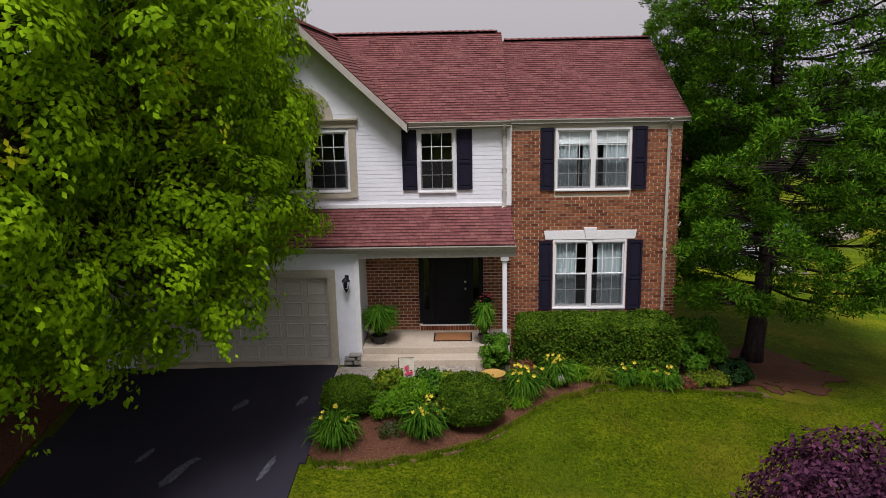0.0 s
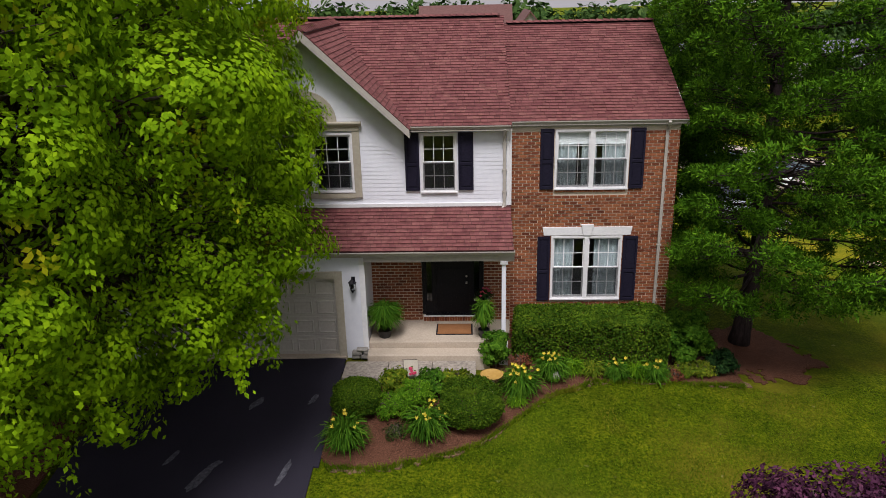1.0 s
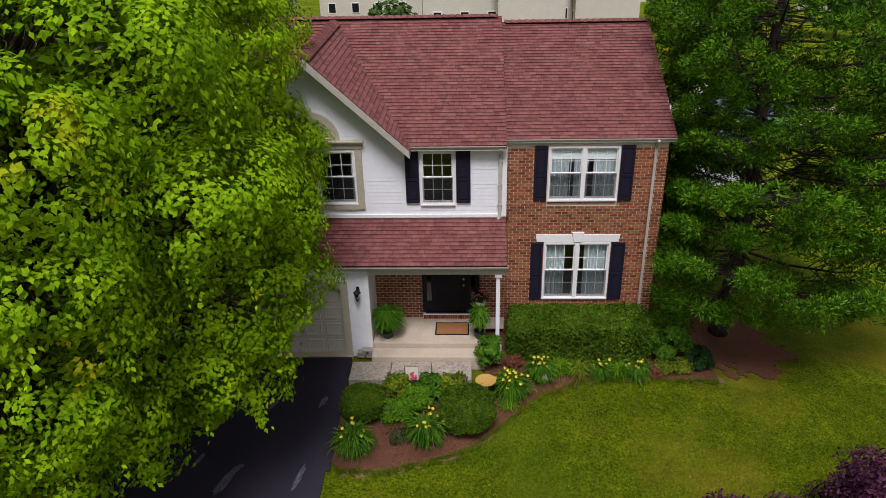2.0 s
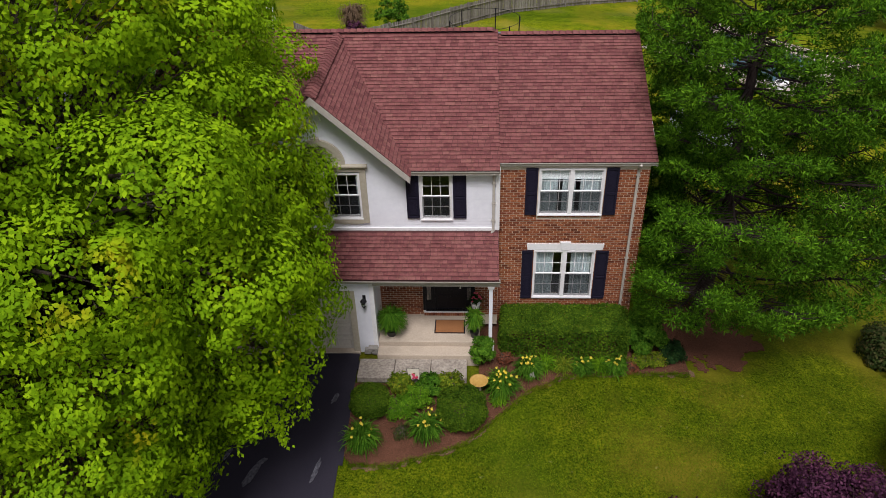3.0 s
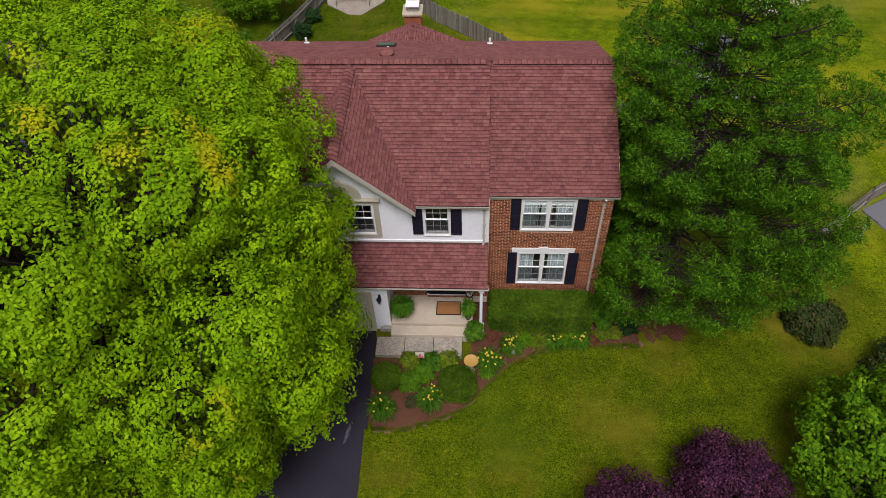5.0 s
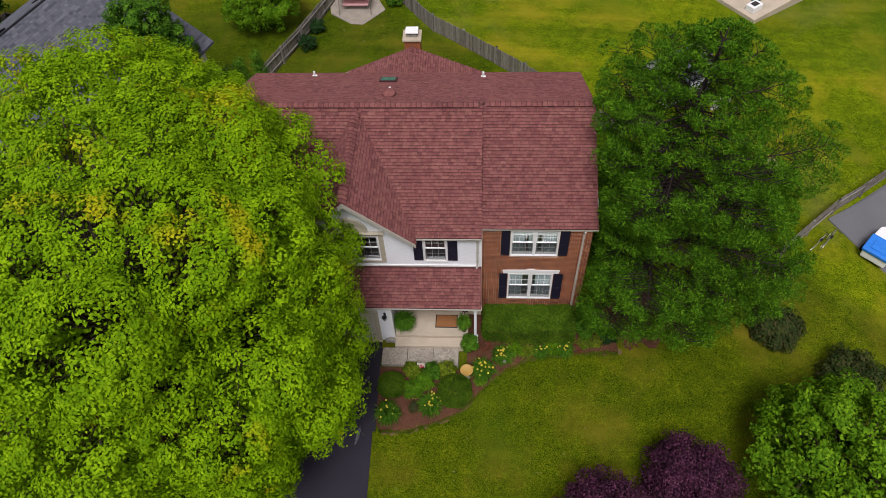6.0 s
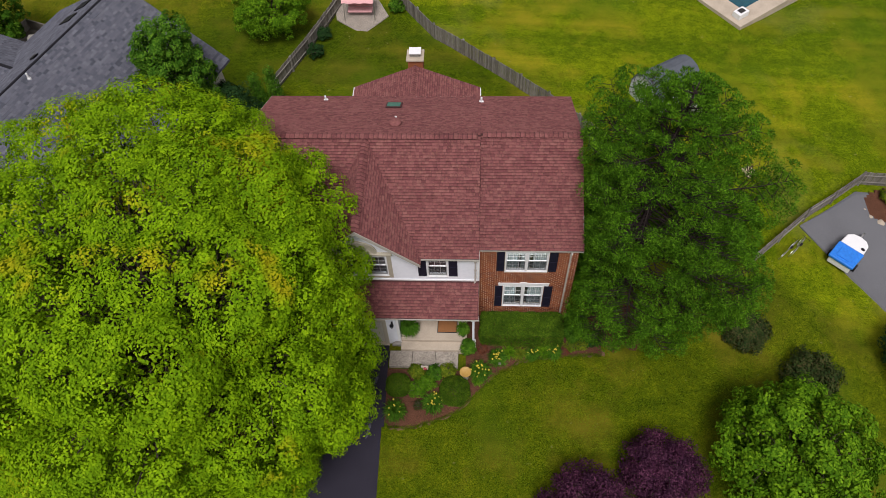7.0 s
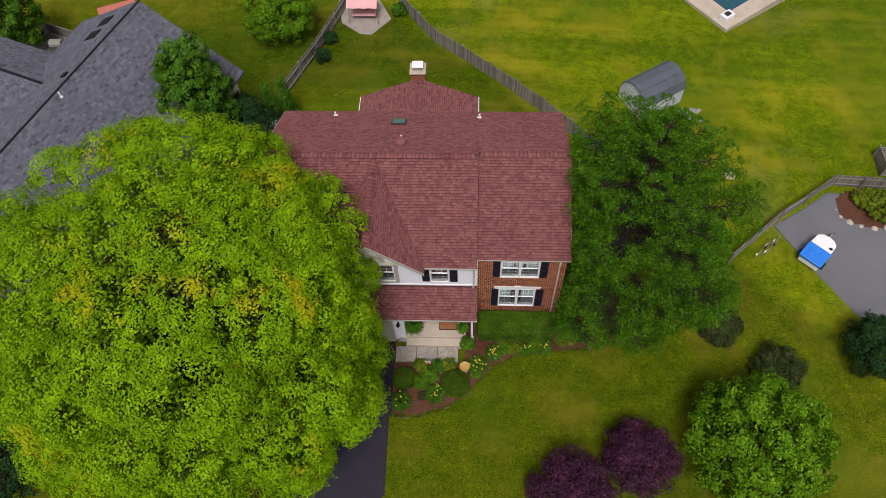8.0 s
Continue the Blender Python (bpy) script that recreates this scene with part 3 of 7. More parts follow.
def shutter(x0, x1, z0, z1, y):
    """A panelled shutter: stiles, rails and two raised panels."""
    g = Geo()
    ya, yb = y - 0.05, y - 0.003
    mid = z0 + (z1 - z0) * 0.46
    w = 0.055
    g.box(x0, x0 + w, ya, yb, z0, z1).box(x1 - w, x1, ya, yb, z0, z1)
    for a, b in ((z0, z0 + 0.08), (mid - 0.04, mid + 0.04), (z1 - 0.08, z1)):
        g.box(x0 + w, x1 - w, ya, yb, a, b)
    sh = part("shutter", g, M_SHUTTER, house, "dark navy panelled shutter", bevel=0.004)
    for a, b in ((z0 + 0.08, mid - 0.04), (mid + 0.04, z1 - 0.08)):
        p = Geo().box(x0 + w, x1 - w, y - 0.025, y - 0.006, a, b)
        p.box(x0 + w + 0.03, x1 - w - 0.03, y - 0.04, y - 0.0255, a + 0.03, b - 0.03)
        part("shutter_panel", p, M_SHUTTER, sh, bevel=0.006)
    return sh


window(W_TWIN, YW, 2, 2, curtain=[[(0.0, 0.3)], [(0.9, 1.0)]])
window(W_MID, YW, 1, 2)
window(W_FAR, YW, 1, 2)
window(W_UP, YB, 2, 2, curtain=[[(0.0, 0.62), (0.78, 0.98)], [(0.02, 0.12), (0.28, 1.0)]], blind=0.24)
window(W_LOW, YB, 2, 2, curtain=[[(0.0, 0.66)], [(0.22, 1.0)]])
for a, b, z0, z1, y in ((-1.87, -1.49, 4.22, 5.77, YW), (-0.46, -0.06, 4.22, 5.77, YW), (-8.56, -8.18, 4.22, 5.77, YW), (-7.15, -6.77, 4.22, 5.77, YW),
                        (1.73, 2.09, 4.11, 5.75, YB), (4.12, 4.50, 4.11, 5.75, YB), (1.71, 2.06, 0.83, 2.75, YB), (4.08, 4.48, 0.83, 2.75, YB)):
    shutter(a, b, z0, z1, y)

# tan surround, header and half-round fan over the twin window
trim = Geo().box(-5.62, -5.42, YW - 0.05, YW + 0.02, 4.05, 5.86).box(-3.24, -3.05, YW - 0.05, YW + 0.02, 4.05, 5.86).box(-5.42, -3.24, YW - 0.05, YW + 0.02, 4.03, 4.165)
surround = part("window_surround", trim, M_TAN, house, "tan painted window surround", bevel=0.005)
header = Geo().box(-5.62, -3.05, YW - 0.07, YW + 0.01, 5.86, 5.97)
header.prism([(YW + 0.01, 5.97), (YW - 0.10, 5.97), (YW - 0.16, 6.05), (YW - 0.16, 6.09), (YW + 0.01, 6.09)], "x", -5.70, -2.98)
part("header_moulding", header, M_TAN, house, "tan moulded window header", bevel=0.004)
fan = Geo()
FC, FZ = -4.42, 6.09
for r0, r1, ya in ((0.62, 0.80, 0.075), (0.53, 0.62, 0.045)):
    n = 28
    for k in range(n):
        a0, a1 = math.pi * k / n, math.pi * (k + 1) / n
        fan.prism([(FC + r * math.cos(a), FZ + r * math.sin(a)) for r, a in ((r0, a0), (r1, a0), (r1, a1), (r0, a1))], "y", YW - ya, YW + 0.01)
fan_part = part("fan_moulding", fan, M_TAN, house, "tan half-round sunburst moulding")
rays = 17
for k in range(rays):
    a0, a1 = math.pi * (k + 0.08) / rays, math.pi * (k + 0.92) / rays
    am = (a0 + a1) / 2
    g = Geo().add([(FC + 0.08 * math.cos(am), YW - 0.02, FZ + 0.08 * math.sin(am)), (FC + 0.53 * math.cos(a0), YW - 0.012, FZ + 0.53 * math.sin(a0)),
                   (FC + 0.53 * math.cos(a1), YW - 0.012, FZ + 0.53 * math.sin(a1)), (FC + 0.53 * math.cos(am), YW - 0.05, FZ + 0.53 * math.sin(am)),
                   (FC + 0.08 * math.cos(am), YW + 0.01, FZ + 0.08 * math.sin(am))], [(0, 1, 3), (0, 3, 2), (1, 2, 3), (0, 4, 1), (0, 2, 4)])
    part("fan_ray", g, M_TAN, fan_part)
part("fan_back", Geo().prism([(FC + 0.54 * math.cos(math.pi * k / 20), FZ + 0.54 * math.sin(math.pi * k / 20)) for k in range(21)], "y", YW - 0.008, YW + 0.012), M_TAN, fan_part)
part("keystone", Geo().prism([(FC - 0.07, FZ + 0.60), (FC + 0.07, FZ + 0.60), (FC + 0.11, FZ + 0.88), (FC - 0.11, FZ + 0.88)], "y", YW - 0.12, YW), M_TAN, fan_part, bevel=0.006)
part("fan_hub", Geo().prism([(FC + 0.1 * math.cos(math.pi * k / 10), FZ + 0.1 * math.sin(math.pi * k / 10)) for k in range(11)], "y", YW - 0.05, YW), M_TAN, fan_part)

# stone lintel over the lower brick window
lintel = part("lintel", Geo().prism([(1.88, 2.78), (4.27, 2.78), (4.31, 3.02), (1.84, 3.02)], "y", YB - 0.03, YB + 0.03), M_TRIM, house, "white window lintel with keystone", bevel=0.006)
part("keystone", Geo().prism([(2.97, 2.78), (3.18, 2.78), (3.25, 3.10), (2.90, 3.10)], "y", YB - 0.06, YB + 0.02), M_TRIM, lintel, bevel=0.006)

# corner boards, frieze, gutters, downspouts
for x0, x1, y0, y1, z0, z1 in ((XJ - 0.11, XJ + 0.02, YW - 0.02, YB + 0.014, 3.78, 5.84), (XL - 0.02, XL + 0.1, YW - 0.02, YW + 0.2, 3.0, 5.84), (XG - 0.12, XG + 0.02, YG - 0.02, YG + 0.12, 0.1, 2.93), (-9.62, -9.48, YG - 0.02, YG + 0.1, 0.0, 3.0)):
    part("corner_board", Geo().box(x0, x1, y0, y1, z0, z1), M_TRIM, house, bevel=0.004)
part("frieze_board", Geo().box(-1.8, XJ, YW - 0.03, YW + 0.01, 5.80, 5.95), M_GUTTER, house)
part("frieze_board", Geo().box(XJ, XR, YB - 0.03, YB + 0.01, 5.80, 5.955), M_GUTTER, house)
part("base_trim", Geo().box(XL, XJ - 0.11, YW - 0.03, YW + 0.01, 3.74, 3.86), M_TRIM, house)


def gutter(x0, x1, y, z):
    """An ogee gutter with an open top; y is its back."""
    prof = [(y, z), (y, z - 0.10), (y - 0.075, z - 0.10), (y - 0.10, z - 0.05), (y - 0.125, z - 0.025), (y - 0.125, z), (y - 0.115, z), (y - 0.112, z - 0.02), (y - 0.09, z - 0.045), (y - 0.07, z - 0.088), (y - 0.012, z - 0.088), (y - 0.012, z)]
    return part("gutter", Geo().prism(prof, "x", x0, x1), M_GUTTER, house, "beige metal gutter")


gutter(-1.68, XJ - 0.02, 18.32, 5.98)
gutter(XJ - 0.02, 5.56, 18.84, 5.98)
gutter(-10.1, 0.96, 16.86, 3.08)
part("soffit", Geo().box(-1.68, XJ, 18.24, YW + 0.1, 5.84, 5.865), M_GUTTER, house)
part("soffit", Geo().box(XJ, 5.54, 18.76, YB + 0.1, 5.86, 5.88), M_GUTTER, house)
part("soffit", Geo().box(-10.1, XL + 0.05, 18.3, YW + 0.1, 5.84, 5.865), M_GUTTER, house)


def downspout(x, y, z0, z1, out=0.0):
    s = part("downspout", Geo().box(x - 0.04, x + 0.04, y - 0.07, y - 0.005, z0, z1), M_GUTTER, house, "beige metal downspout", bevel=0.008)
    part("elbow", Geo().tube([(x, y - 0.24, z1 + 0.14), (x, y - 0.2, z1 + 0.06), (x, y - 0.06, z1 - 0.06), (x, y - 0.04, z1 - 0.14)], [0.045] * 4, 6), M_GUTTER, s)
    part("elbow", Geo().tube([(x, y - 0.04, z0 + 0.1), (x - out * 0.3, y - 0.07, z0 + 0.0), (x - out, y - 0.16, z0 - 0.07)], [0.045] * 3, 6), M_GUTTER, s)
    for z in (z0 + 0.4, (z0 + z1) / 2, z1 - 0.3):
        part("strap", Geo().box(x - 0.06, x + 0.06, y - 0.075, y - 0.004, z, z + 0.03), M_GUTTER, s)


downspout(0.76, YW, 3.75, 5.74, 0.08)
downspout(5.05, YB, -0.85, 5.80, -0.1)

# ---- roof planes under the shingles
YR = 18.80                              # front edge of the roof over the brick part
RIDGE_L, RIDGE_R, BACK_EAVE = (23.28, 8.49), (23.62, 8.24), (28.45, 5.87)
SLOPE = (RIDGE_L[1] - EAVE) / (RIDGE_L[0] - 18.30)
GX, GZ, GS = -4.29, 8.43, 0.95       # the front gable's ridge and slope
G_EAVE = EAVE - 0.02
G_HALF = (GZ - G_EAVE) / GS
G_FRONT, G_BACK = 17.97, 18.30 + (GZ - EAVE) / SLOPE
roof = part("roof", Geo().slab([(-10.1, 18.30, EAVE), (GX - G_HALF, 18.30, EAVE), (GX, G_BACK, GZ), (GX, *RIDGE_L), (-10.1, *RIDGE_L)], 0.12)
            .slab([(GX + G_HALF, 18.30, EAVE), (XJ, 18.30, EAVE), (XJ, *RIDGE_L), (GX, *RIDGE_L), (GX, G_BACK, GZ)], 0.12)
            .slab([(-10.1, RIDGE_L[0], RIDGE_L[1]), (XJ, RIDGE_L[0], RIDGE_L[1]), (XJ, *BACK_EAVE), (-10.1, *BACK_EAVE)], 0.12)
            .slab([(XJ, YR, EAVE), (5.56, YR, EAVE), (5.56, *RIDGE_R), (XJ, *RIDGE_R)], 0.12)
            .slab([(XJ, *RIDGE_R), (5.56, *RIDGE_R), (5.56, *BACK_EAVE), (XJ, *BACK_EAVE)], 0.12), M_ROOF, house, "red-brown asphalt shingle roof")
gable_roof = part("gable_roof", Geo().slab([(GX, G_FRONT, GZ), (GX, G_BACK, GZ), (GX + G_HALF, 18.36, G_EAVE), (GX + G_HALF, G_FRONT, G_EAVE)], 0.14)
                  .slab([(GX, G_FRONT, GZ), (GX - G_HALF, G_FRONT, G_EAVE), (GX - G_HALF, 18.36, G_EAVE), (GX, G_BACK, GZ)], 0.14), M_ROOF, house, "red-brown shingled front gable")
for s in (-1, 1):
    part("rake_board", Geo().prism([(GX, GZ - 0.02), (GX, GZ - 0.25), (GX + s * G_HALF, G_EAVE - 0.22), (GX + s * G_HALF, G_EAVE - 0.02)], "y", G_FRONT - 0.035, G_FRONT + 0.015), M_GUTTER, gable_roof, "grey-beige rake board")
    part("rake_soffit", Geo().slab([(GX, G_FRONT + 0.015, GZ - 0.18), (GX + s * G_HALF, G_FRONT + 0.015, G_EAVE - 0.18), (GX + s * G_HALF, YW + 0.02, G_EAVE - 0.18), (GX, YW + 0.02, GZ - 0.18)], 0.02), M_GUTTER, gable_roof)
for x0, x1, yf, rd in ((5.54, 5.58, YR, RIDGE_R), (-10.13, -10.09, 18.30, RIDGE_L)):
    part("rake_board", Geo().prism([(yf, EAVE - 0.005), (rd[0], rd[1] - 0.005), (BACK_EAVE[0], BACK_EAVE[1] - 0.005), (BACK_EAVE[0], BACK_EAVE[1] - 0.2), (rd[0], rd[1] - 0.2), (yf, EAVE - 0.2)], "x", x0, x1), M_GUTTER, roof)
porch_roof = part("porch_roof", Geo().slab([(-10.1, 16.84, 3.09), (XJ, 16.84, 3.09), (XJ, YW + 0.05, 3.80), (-10.1, YW + 0.05, 3.80)], 0.1), M_ROOF, house, "low red-brown shingled roof over garage and porch")
part("porch_ceiling", Geo().box(-10.1, XJ, 16.9, YW, 2.92, 2.95), M_TRIM, house)
part("porch_beam", Geo().box(XG + 0.02, XJ + 0.02, 16.93, 17.1, 2.76, 2.93), M_GUTTER, house, bevel=0.005)
part("fascia", Geo().box(-10.1, XJ + 0.02, 16.865, 16.9, 2.9, 3.07), M_GUTTER, house)
part("back_gutter", Geo().box(-10.1, 5.56, 28.42, 28.5, 5.76, 5.84), M_GUTTER, house)

# ---- shingles: rows of tabs, each a thin wedge
def shingle_field(parent, origin, along, up, length, rise, spans=None, row=0.143, tab=0.20, seed=1):
    """Tabs over a plane: origin at the lower left, along the eave, up the slope. spans(r): where a row is open. Returns their corners."""
    rng = random.Random(seed)
    o, a, u = Vector(origin), Vector(along).normalized(), Vector(up).normalized()
    n = a.cross(u).normalized()
    out = []
    for r in range(int(rise / row)):
        s = -rng.random() * tab
        open_spans = spans((r + 0.5) * row) if spans else [(0, length)]
        while s < length:
            w = tab * rng.choice((0.7, 0.85, 1.0, 1.2, 1.6))
            h = 0.018 + 0.008 * rng.random()
            drop = -0.012 * rng.random()
            base = o + u * (r * row)
            g = 0.004
            for lo, hi in open_spans:
                s0, s1 = max(lo, s), min(hi, s + w)
                if s1 - s0 > 0.03:
                    pts = [base + a * (s0 + g) + u * drop, base + a * (s1 - g) + u * drop, base + a * (s1 - g) + u * (row + 0.01), base + a * (s0 + g) + u * (row + 0.01)]
                    out.append([tuple(pts[0] + n * h), tuple(pts[1] + n * h), tuple(pts[2] + n * 0.004), tuple(pts[3] + n * 0.004), tuple(pts[0] - n * 0.004), tuple(pts[1] - n * 0.004)])
            s += w
    return out


TAB_FACES = [(0, 1, 2, 3), (4, 5, 1, 0), (4, 0, 3), (5, 2, 1)]


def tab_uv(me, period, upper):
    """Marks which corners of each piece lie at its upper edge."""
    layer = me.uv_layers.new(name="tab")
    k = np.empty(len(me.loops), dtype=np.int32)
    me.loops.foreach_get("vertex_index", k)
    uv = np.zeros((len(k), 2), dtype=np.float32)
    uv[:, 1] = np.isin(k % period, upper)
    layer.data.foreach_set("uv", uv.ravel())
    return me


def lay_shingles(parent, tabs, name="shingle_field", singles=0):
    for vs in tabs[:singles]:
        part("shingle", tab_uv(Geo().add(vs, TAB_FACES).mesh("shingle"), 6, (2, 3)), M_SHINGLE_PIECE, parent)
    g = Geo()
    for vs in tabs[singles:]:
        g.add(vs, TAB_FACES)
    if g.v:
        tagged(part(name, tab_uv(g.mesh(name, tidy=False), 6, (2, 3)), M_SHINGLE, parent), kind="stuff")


def beside_gable(r):
    """The main slope's rows, open where the front gable does not cover them."""
    z = EAVE + r * SLOPE / math.hypot(1, SLOPE)
    w = max(0.0, (GZ - z) / GS) - 0.03
    c, end = GX + 10.1, XJ + 10.1
    return [(0, c - w), (c + w, end)] if w > 0 else [(0, end)]


UPV = Vector((0, 1, SLOPE))
RISE_L = math.hypot(RIDGE_L[0] - 18.30, RIDGE_L[1] - EAVE)
RISE_R = math.hypot(RIDGE_R[0] - YR, RIDGE_R[1] - EAVE)
left_tabs = shingle_field(roof, (-10.1, 18.28, EAVE), (1, 0, 0), UPV, XJ + 10.1, RISE_L + 0.05, beside_gable, seed=2)
right_tabs = shingle_field(roof, (XJ, YR - 0.02, EAVE), (1, 0, 0), (0, RIDGE_R[0] - YR, RIDGE_R[1] - EAVE), 5.58 - XJ, RISE_R + 0.05, seed=3)
BUP = Vector((0, RIDGE_L[0] - BACK_EAVE[0], RIDGE_L[1] - BACK_EAVE[1]))
back_tabs = shingle_field(roof, (XJ, *BACK_EAVE), (-1, 0, 0), BUP, XJ + 10.1, BUP.length, seed=4)
BUPR = Vector((0, RIDGE_R[0] - BACK_EAVE[0], RIDGE_R[1] - BACK_EAVE[1]))
back_tabs += shingle_field(roof, (5.58, *BACK_EAVE), (-1, 0, 0), BUPR, 5.58 - XJ, BUPR.length, seed=5)
g_rise = math.hypot(GZ - G_EAVE, G_HALF)


def valley(r):
    """How far back a row of the gable roof runs before it meets the main slope."""
    return 0.40 + r / g_rise * (G_BACK - 18.36)


gable_tabs = shingle_field(gable_roof, (GX + G_HALF, G_FRONT - 0.02, G_EAVE), (0, 1, 0), (-G_HALF, 0, GZ - G_EAVE), 5.4, g_rise, lambda r: [(0, valley(r))], seed=6)
gable_tabs_l = shingle_field(gable_roof, (GX - G_HALF, G_FRONT - 0.02 + 5.4, G_EAVE), (0, -1, 0), (G_HALF, 0, GZ - G_EAVE), 5.4, g_rise, lambda r: [(5.4 - valley(r), 5.4)], seed=7)
porch_tabs = shingle_field(porch_roof, (-10.1, 16.82, 3.09), (1, 0, 0), (0, 1.71, 0.71), XJ + 10.1, math.hypot(1.71, 0.71), seed=8)
porch_tabs.sort(key=lambda v: -v[0][0])


def ridge_caps(parent, p, q, side, step=0.16):
    """Bent cap shingles along a ridge."""
    p, q, side = Vector(p), Vector(q), Vector(side)
    n = int((q - p).length / step)
    for k in range(n):
        a, b = p.lerp(q, k / n), p.lerp(q, (k + 1.15) / n)
        lift = Vector((0, 0, 0.085))
        low = Vector((0, 0, 0.060))
        dn = Vector((0, 0, -0.075))
        # the painted shadow line also darkens each cap's far end
        part("ridge_cap", tab_uv(Geo().add([tuple(v) for v in (a + lift, b + low, a + side + dn + lift, b + side + dn + low, a - side + dn + lift, b - side + dn + low, a + dn + low)],
                                    [(0, 1, 3, 2), (1, 0, 4, 5), (0, 2, 6), (0, 6, 4)]).mesh("ridge_cap"), 7, (1, 3, 5)), M_SHINGLE_PIECE, parent)


# a black vent strip stands for the shadow line below the raised caps
for rx0, rx1, rd in ((-10.0, XJ - 0.2, RIDGE_L), (XJ + 0.15, 5.5, RIDGE_R)):
    part("ridge_vent", Geo().prism([(rd[0] - 0.15, rd[1] - 0.14), (rd[0] + 0.15, rd[1] - 0.14), (rd[0] + 0.15, rd[1] - 0.035), (rd[0], rd[1] + 0.055), (rd[0] - 0.15, rd[1] - 0.035)], "x", rx0, rx1), M_BLACK, roof, "black vent strip for the shadow line under the ridge caps")
ridge_caps(roof, (-10.1, *RIDGE_L), (XJ - 0.15, *RIDGE_L), (0, 0.20, -0.02), 0.21)
ridge_caps(roof, (XJ + 0.1, *RIDGE_R), (5.56, *RIDGE_R), (0, 0.20, -0.02), 0.21)
# black strip again, for the dark shadow beside the gable's caps
part("ridge_vent", Geo().prism([(GX - 0.12, GZ - 0.20), (GX + 0.12, GZ - 0.20), (GX + 0.12, GZ - 0.075), (GX, GZ + 0.05), (GX - 0.12, GZ - 0.075)], "y", G_FRONT + 0.1, G_BACK - 0.2), M_BLACK, gable_roof, "black vent strip for the shadow line under the ridge caps")
ridge_caps(gable_roof, (GX, G_FRONT - 0.02, GZ), (GX, G_BACK - 0.1, GZ), (0.17, 0, -0.06), 0.21)

# roof vents, skylight
def roof_vent(x, y, z, tall=0.28):
    v = part("vent_pipe", Geo().lathe(x, y, [(0.05, z - 0.1), (0.05, z + tall), (0.035, z + tall), (0.035, z + tall - 0.05)], 12), M_TRIM, roof, "white plastic vent pipe")
    part("flashing", Geo().lathe(x, y, [(0.14, z - 0.05), (0.12, z + 0.03), (0.06, z + 0.06)], 12), M_TRIM, v)


def back_z(y):
    return RIDGE_L[1] + (y - RIDGE_L[0]) * (BACK_EAVE[1] - RIDGE_L[1]) / (BACK_EAVE[0] - RIDGE_L[0])


roof_vent(-7.1, 27.9, back_z(27.9))
roof_vent(0.95, 27.7, back_z(27.7))
v = part("attic_vent", Geo().lathe(-3.1, 24.6, [(0.13, back_z(24.6) - 0.1), (0.13, back_z(24.6) + 0.12), (0.30, back_z(24.6) + 0.14), (0.28, back_z(24.6) + 0.20), (0.10, back_z(24.6) + 0.25)], 16), M_SHINGLE_PIECE, roof, "brown domed attic vent", smooth=True)
roof_vent(-3.1, 25.0, back_z(25.0), 0.32)
M_SKYLIGHT = mat("green_skylight_dome", [(0.05, 0.16, 0.13), (0.07, 0.20, 0.16)], 0.25, fine=10, wear=0.2, bump=0)
sk = part("skylight_frame", Geo().slab([(-3.85, 26.75, back_z(26.75) + 0.1), (-3.05, 26.75, back_z(26.75) + 0.1), (-3.05, 27.4, back_z(27.4) + 0.1), (-3.85, 27.4, back_z(27.4) + 0.1)], 0.12), M_ROOF, roof, "flat roof skylight")
part("skylight_pane", Geo().slab([(-3.78, 26.81, back_z(26.81) + 0.125), (-3.12, 26.81, back_z(26.81) + 0.125), (-3.12, 27.34, back_z(27.34) + 0.125), (-3.78, 27.34, back_z(27.34) + 0.125)], 0.024), M_SKYLIGHT, sk, "green tinted dome")

# ---- rear wing with chimney
WX, WZR, WZE = -2.85, 4.2, 2.55
part("wing_wall", Geo().prism([(-6.2, -2.2), (0.5, -2.2), (0.5, WZE), (WX, WZR - 0.15), (-6.2, WZE)], "y", YBACK + 0.005, 32.3), M_SIDING, house)
wing_roof = part("wing_roof", Geo().slab([(WX, YBACK + 0.01, WZR), (WX, 32.6, WZR), (0.85, 32.6, WZE), (0.85, YBACK + 0.01, WZE)], 0.12).slab([(WX, YBACK + 0.01, WZR), (-6.55, YBACK + 0.01, WZE), (-6.55, 32.6, WZE), (WX, 32.6, WZR)], 0.12), M_ROOF, house, "red-brown shingled roof of the rear wing")
w_rise = math.hypot(3.7, WZR - WZE)
lay_shingles(wing_roof, shingle_field(wing_roof, (0.87, YBACK + 0.02, WZE), (0, 1, 0), (-3.7, 0, WZR - WZE), 4.45, w_rise, seed=11) + shingle_field(wing_roof, (-6.57, 32.62, WZE), (0, -1, 0), (3.7, 0, WZR - WZE), 4.45, w_rise, seed=12))
ridge_caps(wing_roof, (WX, YBACK + 0.05, WZR), (WX, 32.6, WZR), (0.13, 0, -0.02))
chimney = part("chimney", Geo().box(WX - 0.42, WX + 0.42, 32.62, 33.4, -2.4, 4.55), M_BRICK, house, "red brick chimney with pale stone cap")
part("chimney_cap", Geo().box(WX - 0.5, WX + 0.5, 32.54, 33.48, 4.55, 4.68), M_CONCRETE, chimney, bevel=0.02)
part("flue", Geo().box(WX - 0.28, WX + 0.28, 32.8, 33.2, 4.68, 4.86), M_STONE, chimney, bevel=0.02)
part("flue_cover", Geo().box(WX - 0.34, WX + 0.34, 32.72, 33.3, 4.95, 5.0), M_TRIM, chimney, "pale metal flue cover", bevel=0.01)
